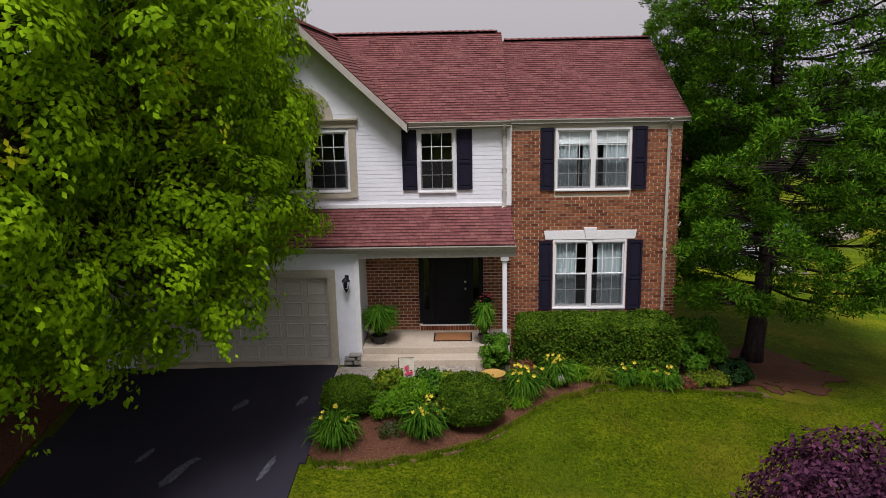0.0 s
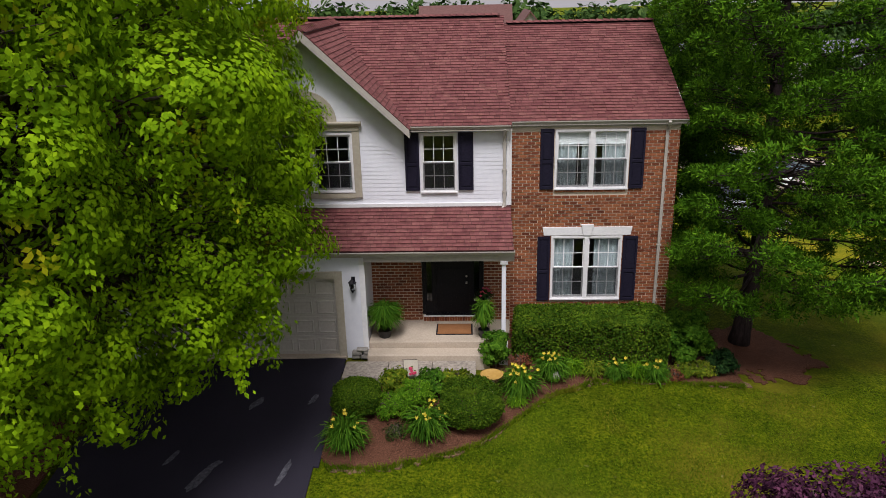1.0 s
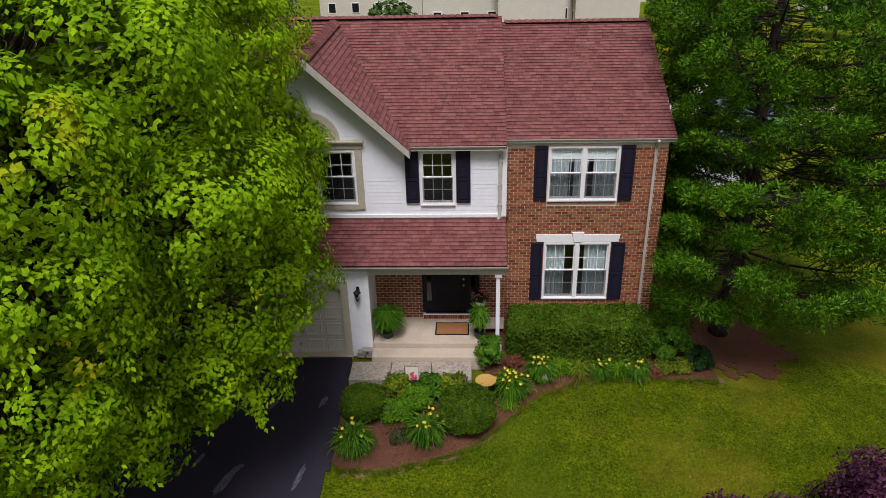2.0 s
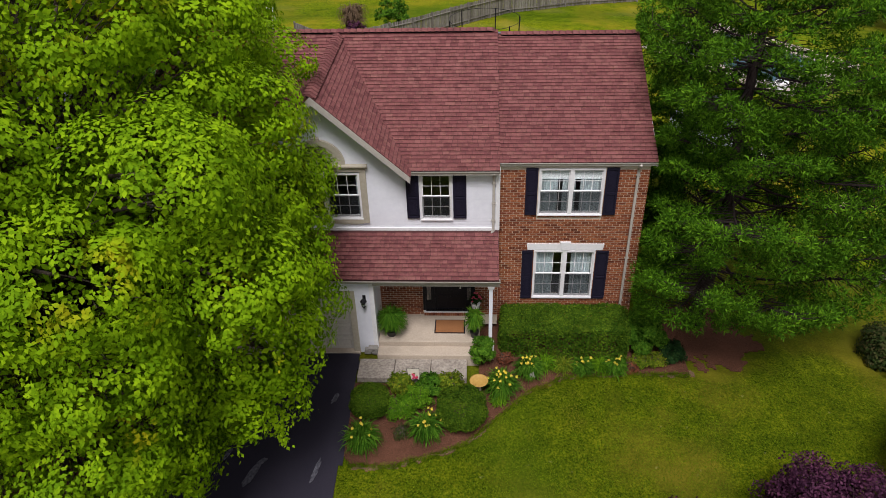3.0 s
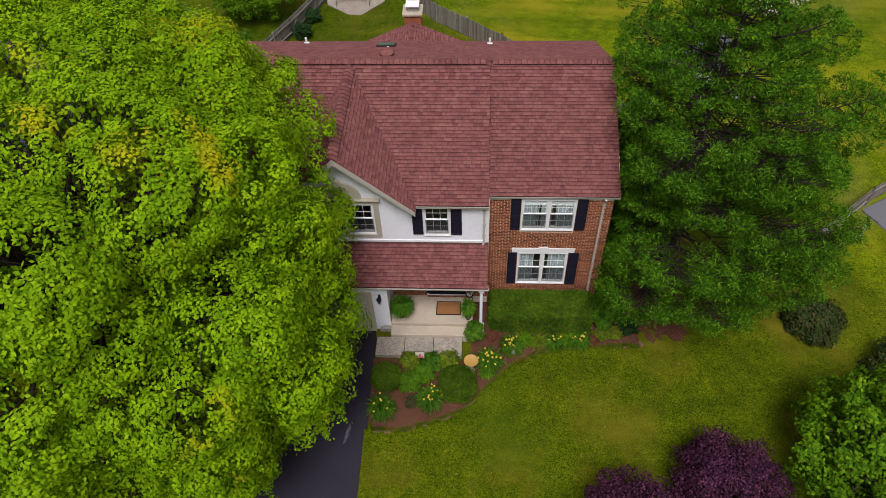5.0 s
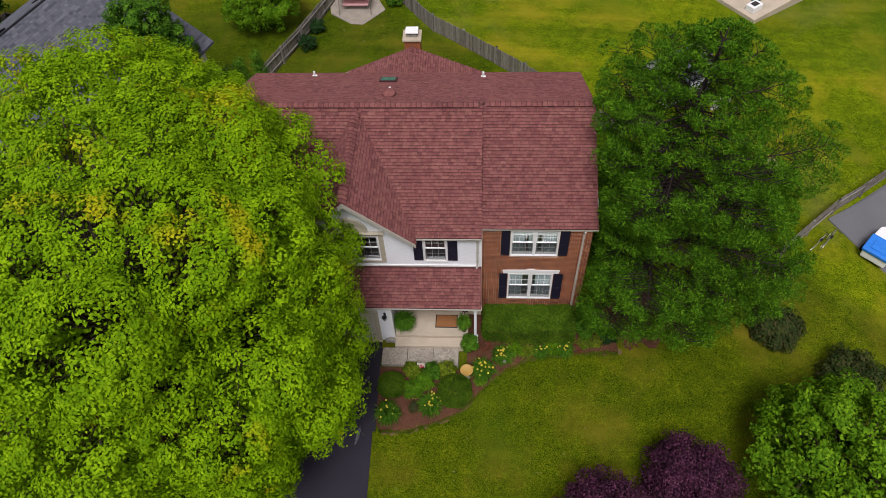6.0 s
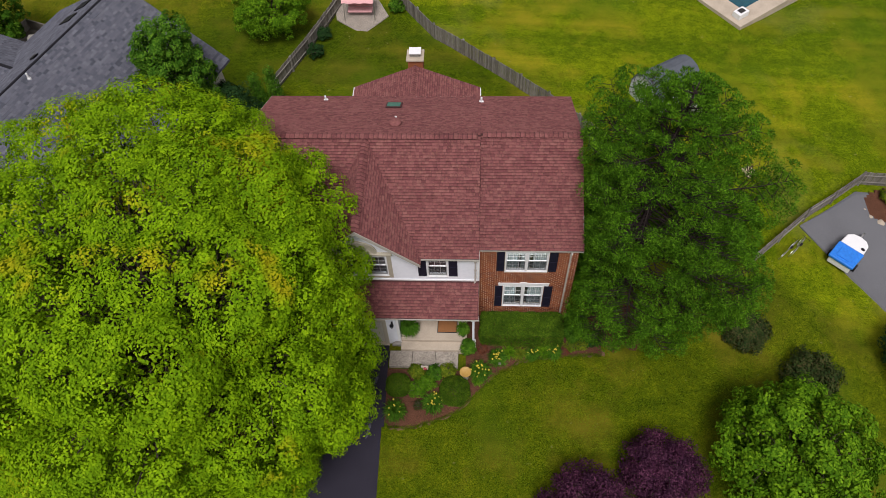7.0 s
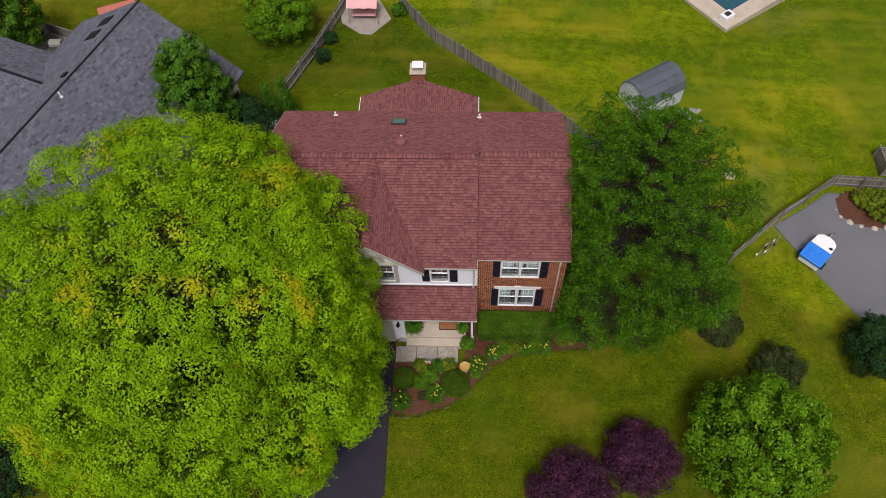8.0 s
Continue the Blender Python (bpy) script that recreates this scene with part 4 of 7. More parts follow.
for dx in (-0.26, 0.26):
    part("flue_leg", Geo().box(WX + dx - 0.02, WX + dx + 0.02, 32.98, 33.02, 4.84, 4.96), M_METAL, chimney)
for x in (-6.57, 0.87):
    part("wing_gutter", Geo().box(x - 0.06, x + 0.06, YBACK + 0.1, 32.6, WZE - 0.12, WZE - 0.01), M_TRIM, house)

# ---- garage door: four rows of eight raised panels
gx0, gx1, gz0, gz1 = GARAGE
gdoor = part("garage_door", Geo().box(gx0, gx1, YG + 0.10, YG + 0.14, gz0, gz1), M_GARAGE, house, "taupe panelled double garage door")
for r in range(4):
    z0 = gz0 + (gz1 - gz0) * r / 4
    z1 = gz0 + (gz1 - gz0) * (r + 1) / 4
    part("door_section", Geo().box(gx0, gx1, YG + 0.082, YG + 0.0995, z0 + 0.006, z1 - 0.006), M_GARAGE, gdoor, bevel=0.005)
    for c in range(8):
        x0, x1 = gx0 + (gx1 - gx0) * c / 8 + 0.06, gx0 + (gx1 - gx0) * (c + 1) / 8 - 0.06
        g = Geo()
        ring = [(x0, z0 + 0.09, x1, z1 - 0.09, YG + 0.0815), (x0 + 0.02, z0 + 0.11, x1 - 0.02, z1 - 0.11, YG + 0.062), (x0 + 0.05, z0 + 0.14, x1 - 0.05, z1 - 0.14, YG + 0.075)]
        for a, b, cc, d, yy in ring:
            g.v += [(a, yy, b), (cc, yy, b), (cc, yy, d), (a, yy, d)]
        for q in range(2):
            g.f += [(q * 4 + k, q * 4 + (k + 1) % 4, q * 4 + 4 + (k + 1) % 4, q * 4 + 4 + k) for k in range(4)]
        g.f += [(8, 9, 10, 11)]
        part("door_panel", g, M_GARAGE, gdoor)
part("garage_trim", Geo().box(gx1, gx1 + 0.2, YG - 0.04, YG + 0.1, 0.02, 2.46).box(gx0 - 0.2, gx0, YG - 0.04, YG + 0.1, 0.02, 2.46).box(gx0, gx1, YG - 0.04, YG + 0.1, gz1, 2.46), M_TAN, house, "tan garage door trim", bevel=0.006)
part("garage_sill", Geo().box(gx0 - 0.2, gx1 + 0.2, YG - 0.12, YG + 0.14, -0.1, 0.045), M_CONCRETE, house)

# ---- entry: door with six panels, sidelights
dx0, dx1, dz0, dz1 = DOOR
EY = YW - 0.05
door_frame = part("door_frame", Geo().box(dx0, dx0 + 0.08, EY - 0.03, EY + 0.1, dz0, dz1).box(dx1 - 0.08, dx1, EY - 0.03, EY + 0.1, dz0, dz1).box(dx0 + 0.08, dx1 - 0.08, EY - 0.03, EY + 0.1, dz1 - 0.09, dz1)
                  .box(-1.20, -1.12, EY - 0.02, EY + 0.1, dz0, dz1 - 0.09).box(-0.20, -0.12, EY - 0.02, EY + 0.1, dz0, dz1 - 0.09).box(dx0 + 0.08, dx1 - 0.08, EY - 0.04, EY + 0.1, dz0 - 0.04, dz0), M_BLACK, house, "black door surround", bevel=0.005)
front_door = part("front_door", Geo().box(-1.12, -0.20, EY + 0.03, EY + 0.08, dz0, dz1 - 0.09), M_BLACK, house, "closed black six-panel front door")
for c0, c1 in ((-1.02, -0.71), (-0.61, -0.30)):
    for h0, h1 in ((0.14, 0.62), (0.78, 1.36), (1.50, 1.84)):
        g = Geo().box(c0, c1, EY + 0.016, EY + 0.0295, dz0 + h0, dz0 + h1)
        g.box(c0 + 0.04, c1 - 0.04, EY + 0.006, EY + 0.0155, dz0 + h0 + 0.04, dz0 + h1 - 0.04)
        part("door_panel", g, M_BLACK, front_door, bevel=0.006)
part("door_knob", Geo().lathe(0, 0, [(0.03, 0), (0.012, 0.02), (0.012, 0.04), (0.03, 0.05), (0.03, 0.075), (0.01, 0.085)], 12), M_METAL, front_door, "nickel knob", smooth=True).matrix_local = pose(-0.28, EY + 0.03, dz0 + 0.94, 90, 0, 0)
part("deadbolt", Geo().lathe(0, 0, [(0.03, 0), (0.03, 0.02), (0.02, 0.025)], 12), M_METAL, front_door).matrix_local = pose(-0.28, EY + 0.03, dz0 + 1.12, 90, 0, 0)
for a, b in ((-1.44, -1.20), (-0.12, 0.12)):
    sl = part("sidelight", Geo().box(a, b, EY + 0.02, EY + 0.07, dz0, dz0 + 0.36).box(a, a + 0.05, EY + 0.02, EY + 0.07, dz0 + 0.36, dz1 - 0.09).box(b - 0.05, b, EY + 0.02, EY + 0.07, dz0 + 0.36, dz1 - 0.09), M_BLACK, house, "black narrow sidelight beside the door")
    part("pane", Geo().box(a + 0.05, b - 0.05, EY + 0.04, EY + 0.045, dz0 + 0.36, dz1 - 0.09), M_GLASS, sl).visible_shadow = False
part("threshold", Geo().box(dx0 + 0.02, dx1 - 0.02, EY - 0.07, EY + 0.1, dz0 - 0.075, dz0 - 0.041), M_TRIM, house, bevel=0.005)

# porch slab, steps, walk, post
porch_slab = tagged(part("porch_slab", Geo().box(XG + 0.02, 0.36, YG + 0.02, YW - 0.05, -0.2, 0.42), M_CONCRETE, None, bevel=0.02), "pale concrete porch slab", "porch", kind="structure")
tagged(part("step", Geo().box(-2.9, 0.32, 16.62, YG + 0.015, -0.2, 0.25), M_CONCRETE, None, bevel=0.02), "pale concrete porch step", "step", kind="structure")
M_OLDWALK = mat("weathered_walk_concrete", [(0.20, 0.17, 0.14), (0.32, 0.28, 0.235), (0.42, 0.38, 0.32)], 0.92, fine=14, coarse=1.6, wear=0.5, bump=0.5)
walk_path = tagged(new("front_walk"), "worn concrete front walk", "path", kind="structure")
for k in range(3):
    part("paving_slab", Geo().box(-3.46 + 1.14 * k + 0.008, -3.46 + 1.14 * (k + 1) - 0.008, 15.76, 16.61, -0.12, 0.09 + 0.006 * k), M_OLDWALK, walk_path, bevel=0.012)
post = part("porch_post", Geo().box(0.635, 0.745, 16.965, 17.075, 0.42, 2.76), M_SIDING, house, "white square porch post", bevel=0.008)
part("post_base", Geo().box(0.57, 0.81, 16.90, 17.14, -0.4, 0.44), M_TRIM, post, bevel=0.015)
part("post_cap", Geo().box(0.59, 0.79, 16.92, 17.12, 2.66, 2.755), M_TRIM, post, bevel=0.01)


# ---------------------------------------------------------------- plants
def unit(v):
    return v / np.maximum(1e-9, np.linalg.norm(v, axis=1, keepdims=True))


def leaf_faces(rng, pts, nrm, size, wide=0.6, droop=0.0, jitter=0.7):
    """A pointed, folded leaf at each point: its blade near square to nrm, with scatter."""
    n = len(pts)
    nn = unit(nrm + jitter * rng.normal(size=(n, 3)))
    t = rng.normal(size=(n, 3))
    t[:, 2] -= droop
    t = unit(t - nn * np.sum(t * nn, axis=1, keepdims=True))
    s = np.cross(nn, t)
    L = (size * rng.uniform(0.65, 1.3, n))[:, None]
    W = L * wide * 0.5
    base = pts
    tip = pts + t * L
    mid = pts + t * L * 0.45 - nn * L * 0.10
    v = np.stack([base, mid + s * W + nn * L * 0.08, tip, mid - s * W + nn * L * 0.08], axis=1)
    return v.reshape(-1, 3)


def shell(rng, n, centre, radii, power=0.35, low=-1.0):
    """Points in an ellipsoid, crowded towards its skin, and the way out at each."""
    d = unit(rng.normal(size=(int(n * 1.6) + 8, 3)))
    d = d[d[:, 2] > low][:n]
    r = rng.uniform(0, 1, len(d)) ** power
    return np.array(centre) + d * r[:, None] * np.array(radii), unit(d / np.array(radii))


def branch_path(rng, a, b, sag, n=6):
    a, b = Vector(a), Vector(b)
    side = Vector((rng.uniform(-1, 1), rng.uniform(-1, 1), 0)) * (b - a).length * 0.06
    return [a.lerp(b, k / n) + side * math.sin(math.pi * k / n) + Vector((0, 0, sag * math.sin(math.pi * k / n))) for k in range(n + 1)]


def broadleaf_tree(name, label, base, fork, lobes, leaves, size, material, seed, trunk_r=0.22, weep=0, bark=None, group="", category="tree", jitter=0.5, low=-0.75, power=0.14, puff=0.34, per_puff=46, droop=0.0, twigs=5, outward=-9.0, fill=0.16, fill_size=1.15, smoothing=0.4):
    """Trunk, limbs to each lobe of the crown, and a crown of single leaves with hanging sprays."""
    rng = np.random.default_rng(seed)
    tree = thing(name, label, category, group, at=base)
    g = Geo()
    lean = rng.uniform(-0.2, 0.2, 2)
    g.tube([(0, 0, -0.2), (lean[0] * 0.3, lean[1] * 0.3, fork[2] * 0.5), (fork[0], fork[1], fork[2])], [trunk_r * 1.25, trunk_r, trunk_r * 0.75], 9)
    part("trunk", g, bark or M_BARK, tree, smooth=True)
    for c, r in lobes if twigs else lobes[4:8]:
        c = Vector(c)
        p = branch_path(rng, fork, c, 0.12 * (c - Vector(fork)).length)
        g = Geo()
        g.tube(p, [trunk_r * 0.45 * (1 - 0.8 * k / 6) for k in range(7)], 6)
        for k in range(twigs):
            d = unit(rng.normal(size=(1, 3)))[0] * np.array(r) * 0.85
            q = branch_path(rng, p[3 + k % 3], c + Vector(d), 0.1, 4)
            g.tube(q, [0.028, 0.022, 0.016, 0.011, 0.006], 5)
        part("limb", g, bark or M_BARK, tree, smooth=True)
    area = np.array([r[0] * r[1] + r[1] * r[2] + r[0] * r[2] for _, r in lobes])
    quota = (leaves * area / area.sum()).astype(int)
    mids, sizes = np.array([c for c, _ in lobes], dtype=float), np.array([r for _, r in lobes], dtype=float)
    heart = mids.mean(axis=0)
    centres, ways, outs, vs = [], [], [], []
    for i, ((c, r), q) in enumerate(zip(lobes, quota)):
        # small puffs of leaves on the lobe's skin give it an uneven outline and gaps
        cc, cn = shell(rng, max(6, int(q / per_puff)) * (2 if outward > -1 else 1), c, r, power, low)
        out = unit(cc - heart)
        # most of the leaves stand on the side that faces the light, and none deep inside another lobe
        keep = np.sum(cn * unit(out + np.array([0, 0, 0.5])), axis=1) > outward
        inside = np.sum(((cc[:, None, :] - mids[None]) / sizes[None]) ** 2, axis=2) < 0.62
        inside[:, i] = False
        keep &= ~inside.any(axis=1)
        centres.append(cc[keep])
        ways.append(cn[keep])
        outs.append(out[keep])
        # inner leaves close the view through the lobe
        pi, ni = shell(rng, int(q * fill), c, np.array(r) * 0.8, 0.3)
        vs.append(leaf_faces(rng, pi, ni, size * fill_size, jitter=0.5))
    cc, cn, out = np.concatenate(centres), np.concatenate(ways), np.concatenate(outs)
    which = rng.integers(0, len(cc), leaves)
    swell = puff * rng.uniform(0.75, 1.25, len(cc))
    off = unit(rng.normal(size=(leaves, 3)) + 0.5 * cn[which])
    reach = swell[which] * rng.uniform(0.35, 1.0, leaves) ** 0.4
    pts = cc[which] + off * reach[:, None] * np.array([1, 1, 0.7])
    vs.append(leaf_faces(rng, pts, off + 0.9 * cn[which] + smoothing * out[which] + np.array([0, 0, 0.35]), size, droop=droop, jitter=jitter))
    if weep:
        hanging = np.flatnonzero(cn[:, 2] < 0.3)
        for k in rng.choice(hanging, min(len(hanging), weep * len(lobes)), replace=False):
            m = rng.integers(22, 46)
            drop = np.linspace(0, rng.uniform(0.4, 1.2), m)
            s = np.stack([cc[k][0] + rng.normal(0, 0.07, m) + cn[k][0] * 0.35 * np.sqrt(drop), cc[k][1] + rng.normal(0, 0.07, m) + cn[k][1] * 0.35 * np.sqrt(drop), cc[k][2] - drop + rng.normal(0, 0.04, m)], axis=1)
            vs.append(leaf_faces(rng, s, np.tile(cn[k] * [1, 1, 0.2] + np.array([0, 0, 0.3]), (m, 1)), size, droop=2.0, jitter=0.5))
    v = np.concatenate(vs)
    part("crown", quads_mesh("crown", v, 4), material, tree)
    return tree


def birch():
    """A broad crown whose reach differs with height and bearing, set with leafy boughs."""
    rng = random.Random(4)
    bx, by = -11.6, 13.6
    bz = ground_z(bx, by)
    heights = [2.2, 4.0, 6.0, 8.0, 10.0, 11.5, 13.0, 14.4]
    bearings = [0, 36, 72, 108, 144, 180, 216, 252, 288, 324, 360]
    reach = [[6.6, 5.6, 4.2, 6.5, 6.5, 6.5, 6.5, 6.6, 6.7, 6.3],
             [7.8, 6.0, 4.2, 7.6, 8.0, 8.0, 8.2, 7.6, 7.5, 7.3],
             [8.0, 8.0, 5.2, 8.6, 8.8, 8.8, 8.4, 8.0, 8.0, 7.7],
             [8.8, 8.5, 9.0, 9.4, 9.4, 8.4, 7.5, 8.0, 8.0, 7.9],
             [8.3, 7.9, 9.0, 11.0, 10.4, 7.8, 7.0, 7.9, 8.2, 8.4],
             [7.6, 6.5, 8.2, 10.3, 9.3, 7.3, 6.5, 7.2, 7.4, 7.6],
             [6.0, 5.8, 6.8, 8.8, 8.0, 6.4, 5.6, 5.6, 5.6, 5.8]]

    def crown_reach(z, a):
        row = [float(np.interp(a % 360, bearings, r + r[:1])) for r in reach] + [0.8]
        return float(np.interp(z, heights, row))
    lobes = []
    n = 215
    for k in range(n):
        z = 2.4 + 11.4 * (k + 0.5) / n
        a = k * 137.508 + rng.uniform(-12, 12)
        r = rng.uniform(1.0, 1.9) * (0.6 if z < 4.5 else 1.0)
        out = crown_reach(z, a) * rng.uniform(0.82, 1.06) - r * 0.72
        if k % 5 == 0:          # boughs further in close the gaps
            out *= 0.74
        lobes.append(((out * math.cos(radians(a)), out * math.sin(radians(a)), z - bz), (r * 1.1, r * 1.1, r * rng.uniform(0.6, 0.8))))
    # low boughs over the driveway, and those that droop towards the street
    for k in range(60):
        a = -54 + 88 * k / 59
        z = rng.uniform(2.3, 4.4) if a < -6 else rng.uniform(2.8, 5.8)
        r = rng.uniform(0.45, 0.8)
        out = crown_reach(z, a) * rng.uniform(0.90, 1.0) - r * 0.6
        lobes.append(((out * math.cos(radians(a)), out * math.sin(radians(a)), z - bz), (r, r, r * 0.8)))
    # the roof of the crown
    for k in range(32):
        q = math.sqrt((k + 0.5) / 32)
        a = k * 137.508
        r = rng.uniform(1.0, 1.7)
        lobes.append(((5.4 * q * math.cos(radians(a)), 5.4 * q * math.sin(radians(a)), 13.6 - 1.6 * q * q - bz + rng.uniform(-0.6, 0.5)), (r, r, r * 0.7)))
    return broadleaf_tree("birch_tree", "large river birch with bright yellow-green drooping foliage", (bx, by, bz), (0.3, 0.2, 4.2), lobes, 450000, 0.115, M_BIRCH, 7, 0.30, weep=2, puff=0.36, per_puff=50, jitter=0.22, power=0.04, droop=0.6, outward=0.02, fill=0.08, fill_size=1.5, twigs=3, smoothing=0.1)


birch()


def pine():
    rng = np.random.default_rng(12)
    bx, by = 8.0, 19.9
    bz = ground_z(bx, by)
    tree = thing("pine_tree", "tall white pine with layered dark green boughs", "tree", at=(bx, by, bz))
    top = Vector((1.0, 1.5, 14.6))

    def stem(h):
        k = h / top.z
        return Vector((top.x * k + 0.15 * math.sin(k * 7), top.y * k, h))
    g = Geo()
    g.tube([stem(h) for h in (-0.2, 0.4, 1.5, 3, 5, 7, 9, 11, 13, 14.6)], [0.36, 0.28, 0.25, 0.23, 0.2, 0.17, 0.14, 0.10, 0.06, 0.02], 10)
    part("trunk", g, M_PINEBARK, tree, smooth=True)
    puffs, aims, sizes = [], [], []
    h, turn = 2.2, 0.0
    while h < 14.3:
        k = h / 14.6
        reach = 5.5 * (1 - 0.25 * k) if k < 0.6 else 4.9 * (1.03 - k) / 0.42
        count = 6 if k < 0.8 else 5
        for b in range(count):
            a = turn + 2 * math.pi * b / count + rng.uniform(-0.3, 0.3)
            length = max(0.5, reach * rng.uniform(0.66, 1.14)) * (1.08 if h < 6 and math.sin(a) < 0 else 1.0)
            d = Vector((math.cos(a), math.sin(a), 0))
            if d.x < -0.2:      # the house stands on this side
                length = min(length, (2.3 if h < 8.6 else 2.9) / max(0.2, -d.x))
            s = stem(h)
            rise = 0.02 + 0.28 * k
            path = [s + d * length * q + Vector((0, 0, length * (rise * q - 0.32 * q * (1 - q) + 0.1 * q * q))) for q in (0, 0.25, 0.5, 0.75, 1.0)]
            bough = Geo()
            bough.tube(path, [0.06 * (1 - 0.5 * k), 0.048 * (1 - 0.5 * k), 0.035, 0.022, 0.008], 6)
            side = Vector((-d.y, d.x, 0))
            # side twigs, each with a rounded puff of needles at its end
            m = int((6.6 if k < 0.6 else 4.2) * length) + 3
            for j in range(m):
                q = 0.34 + 0.66 * (j + rng.uniform(0, 0.9)) / m
                i = min(3, int(q * 4))
                p = path[i].lerp(path[i + 1], min(1.0, q * 4 - i))
                hand = (-1 if j % 2 else 1) * rng.uniform(0.25, 1.0)
                wide = 0.34 * length * math.sin(math.pi * min(1, 0.12 + q * 0.78)) + 0.10
                e = p + side * hand * wide + d * 0.35 * wide + Vector((0, 0, 0.10 + 0.10 * rng.normal()))
                bough.tube([p, p.lerp(e, 0.6), e], [0.016, 0.011, 0.005], 4)
                puffs.append(tuple(e))
                aims.append(tuple((d * 0.5 + side * hand * 0.4 + Vector((0, 0, 0.8))).normalized()))
                sizes.append(rng.uniform(0.24, 0.42) * (1 if k < 0.8 else 0.8))
            part("bough", bough, M_PINEBARK, tree, smooth=True)
        turn += 0.7
        h += 0.70
    P, D, big = np.array(puffs), np.array(aims), np.array(sizes)

    def sprays(per, lo, hi, wide, long_lo, long_hi, lift, aim_pull):
        """Blades that stand on the upper side of each puff and point out of it."""
        base, aim, r = np.repeat(P, per, axis=0), np.repeat(D, per, axis=0), np.repeat(big, per)[:, None]
        out = unit(aim * aim_pull + unit(rng.normal(size=base.shape)))
        foot = base + out * r * rng.uniform(lo, hi, (len(base), 1)) * np.array([1, 1, 0.75])
        lie = unit(np.cross(out, rng.normal(size=base.shape)))
        lie = unit(lie + out * lift + aim * 0.5)
        across = unit(np.cross(lie, out)) * wide
        L = rng.uniform(long_lo, long_hi, (len(base), 1))
        return np.stack([foot - across * 0.7, foot + across * 0.7, foot + lie * L + across * 0.35, foot + lie * L - across * 0.35], axis=1).reshape(-1, 3)
    v = np.concatenate([sprays(84, 0.60, 0.95, 0.029, 0.07, 0.13, 0.40, 0.6), sprays(28, 0.75, 1.0, 0.010, 0.08, 0.15, 1.8, 0.8)])
    part("needles", quads_mesh("needles", v, 4), M_PINE, tree)


pine()


def lobes_ball(r, h, n, size, seed, squash=0.8):
    """Lobes over a rounded crown of radius r and height h, from its foot."""
    rng = random.Random(seed)
    out = []
    for k in range(n):
        z = 1 - (k + 0.5) / n * 1.7
        a = k * 2.39996 + rng.uniform(-0.3, 0.3)
        s = math.sqrt(max(0.0, 1 - z * z))
        q = size * rng.uniform(0.8, 1.2)
        out.append(((s * math.cos(a) * (r - q * 0.7), s * math.sin(a) * (r - q * 0.7), h * 0.52 + z * (h * 0.48 - q * 0.5)), (q, q, q * squash)))
    return out


def at_ground(x, y, dz=0.0):
    return (x, y, ground_z(x, y) + dz)


broadleaf_tree("round_tree", "dense rounded mid-green ornamental tree on the lawn", at_ground(15.2, 11.7), (0, 0, 1.2), lobes_ball(3.3, 5.6, 34, 1.1, 3), 34000, 0.165, M_ROUND, 21, 0.14)
broadleaf_tree("purple_maple", "purple-leaved Japanese maple spreading over the lawn", at_ground(9.35, 11.0), (0, 0, 0.9), lobes_ball(1.75, 3.0, 18, 0.7, 5), 23000, 0.095, M_PURPLE, 22, 0.09, jitter=0.9)
broadleaf_tree("purple_maple", "purple-leaved Japanese maple spreading over the lawn", at_ground(5.75, 9.0), (0, 0, 0.9), lobes_ball(2.0, 3.3, 22, 0.75, 6), 27000, 0.095, M_PURPLE, 23, 0.09, jitter=0.9)
for x, y, r, h, s in ((14.9, 19.0, 1.05, 1.1, 31), (17.8, 16.6, 1.3, 1.3, 32)):
    broadleaf_tree("juniper_bush", "low spreading dark juniper bush on the lawn", at_ground(x, y), (0, 0, 0.2), lobes_ball(r, h, 14, 0.42, s), 9000, 0.12, M_JUNIPER, s, 0.05, group="lawn junipers", category="bush")
broadleaf_tree("yew_bush", "dark green rounded bush beside the far driveway", at_ground(23.6, 17.9), (0, 0, 0.5), lobes_ball(1.7, 3.0, 18, 0.7, 33), 14000, 0.13, M_DARKSHRUB, 33, 0.08, category="bush")
broadleaf_tree("arborvitae_tree", "tall dense dark green evergreen between the houses", at_ground(-16.0, 30.4), (0, 0, 2.0), [(((1.35 if k < 24 else 0.7) * math.cos(k * 2.4), (1.35 if k < 24 else 0.7) * math.sin(k * 2.4), 1.0 + k * 0.27), (0.95, 0.95, 1.0)) for k in range(30)], 42000, 0.14, M_SHRUB, 41, 0.15, low=-0.4, puff=0.26, jitter=0.35)
broadleaf_tree("evergreen_shrub", "rounded dark evergreen shrub between the houses", at_ground(-13.9, 31.0), (0, 0, 1.0), lobes_ball(1.7, 4.2, 16, 0.9, 42), 18000, 0.12, M_DARKSHRUB, 42, 0.1, category="bush")
for x, y in ((-12.9, 33.4), (-12.1, 34.1)):
    broadleaf_tree("cone_cypress", "narrow dark green cone-shaped cypress", at_ground(x, y), (0, 0, 0.6), [((0.05 * math.cos(k), 0.05 * math.sin(k), 0.3 + k * 0.28), (0.5 - 0.035 * k, 0.5 - 0.035 * k, 0.4)) for k in range(12)], 7000, 0.09, M_SHRUB, 43, 0.06, group="cypresses", category="tree")
broadleaf_tree("crab_apple_tree", "broad light green tree behind the side fence", at_ground(-14.0, 43.0), (0, 0, 1.3), lobes_ball(2.5, 4.2, 20, 1.0, 44), 22000, 0.14, M_ROUND, 44, 0.12)

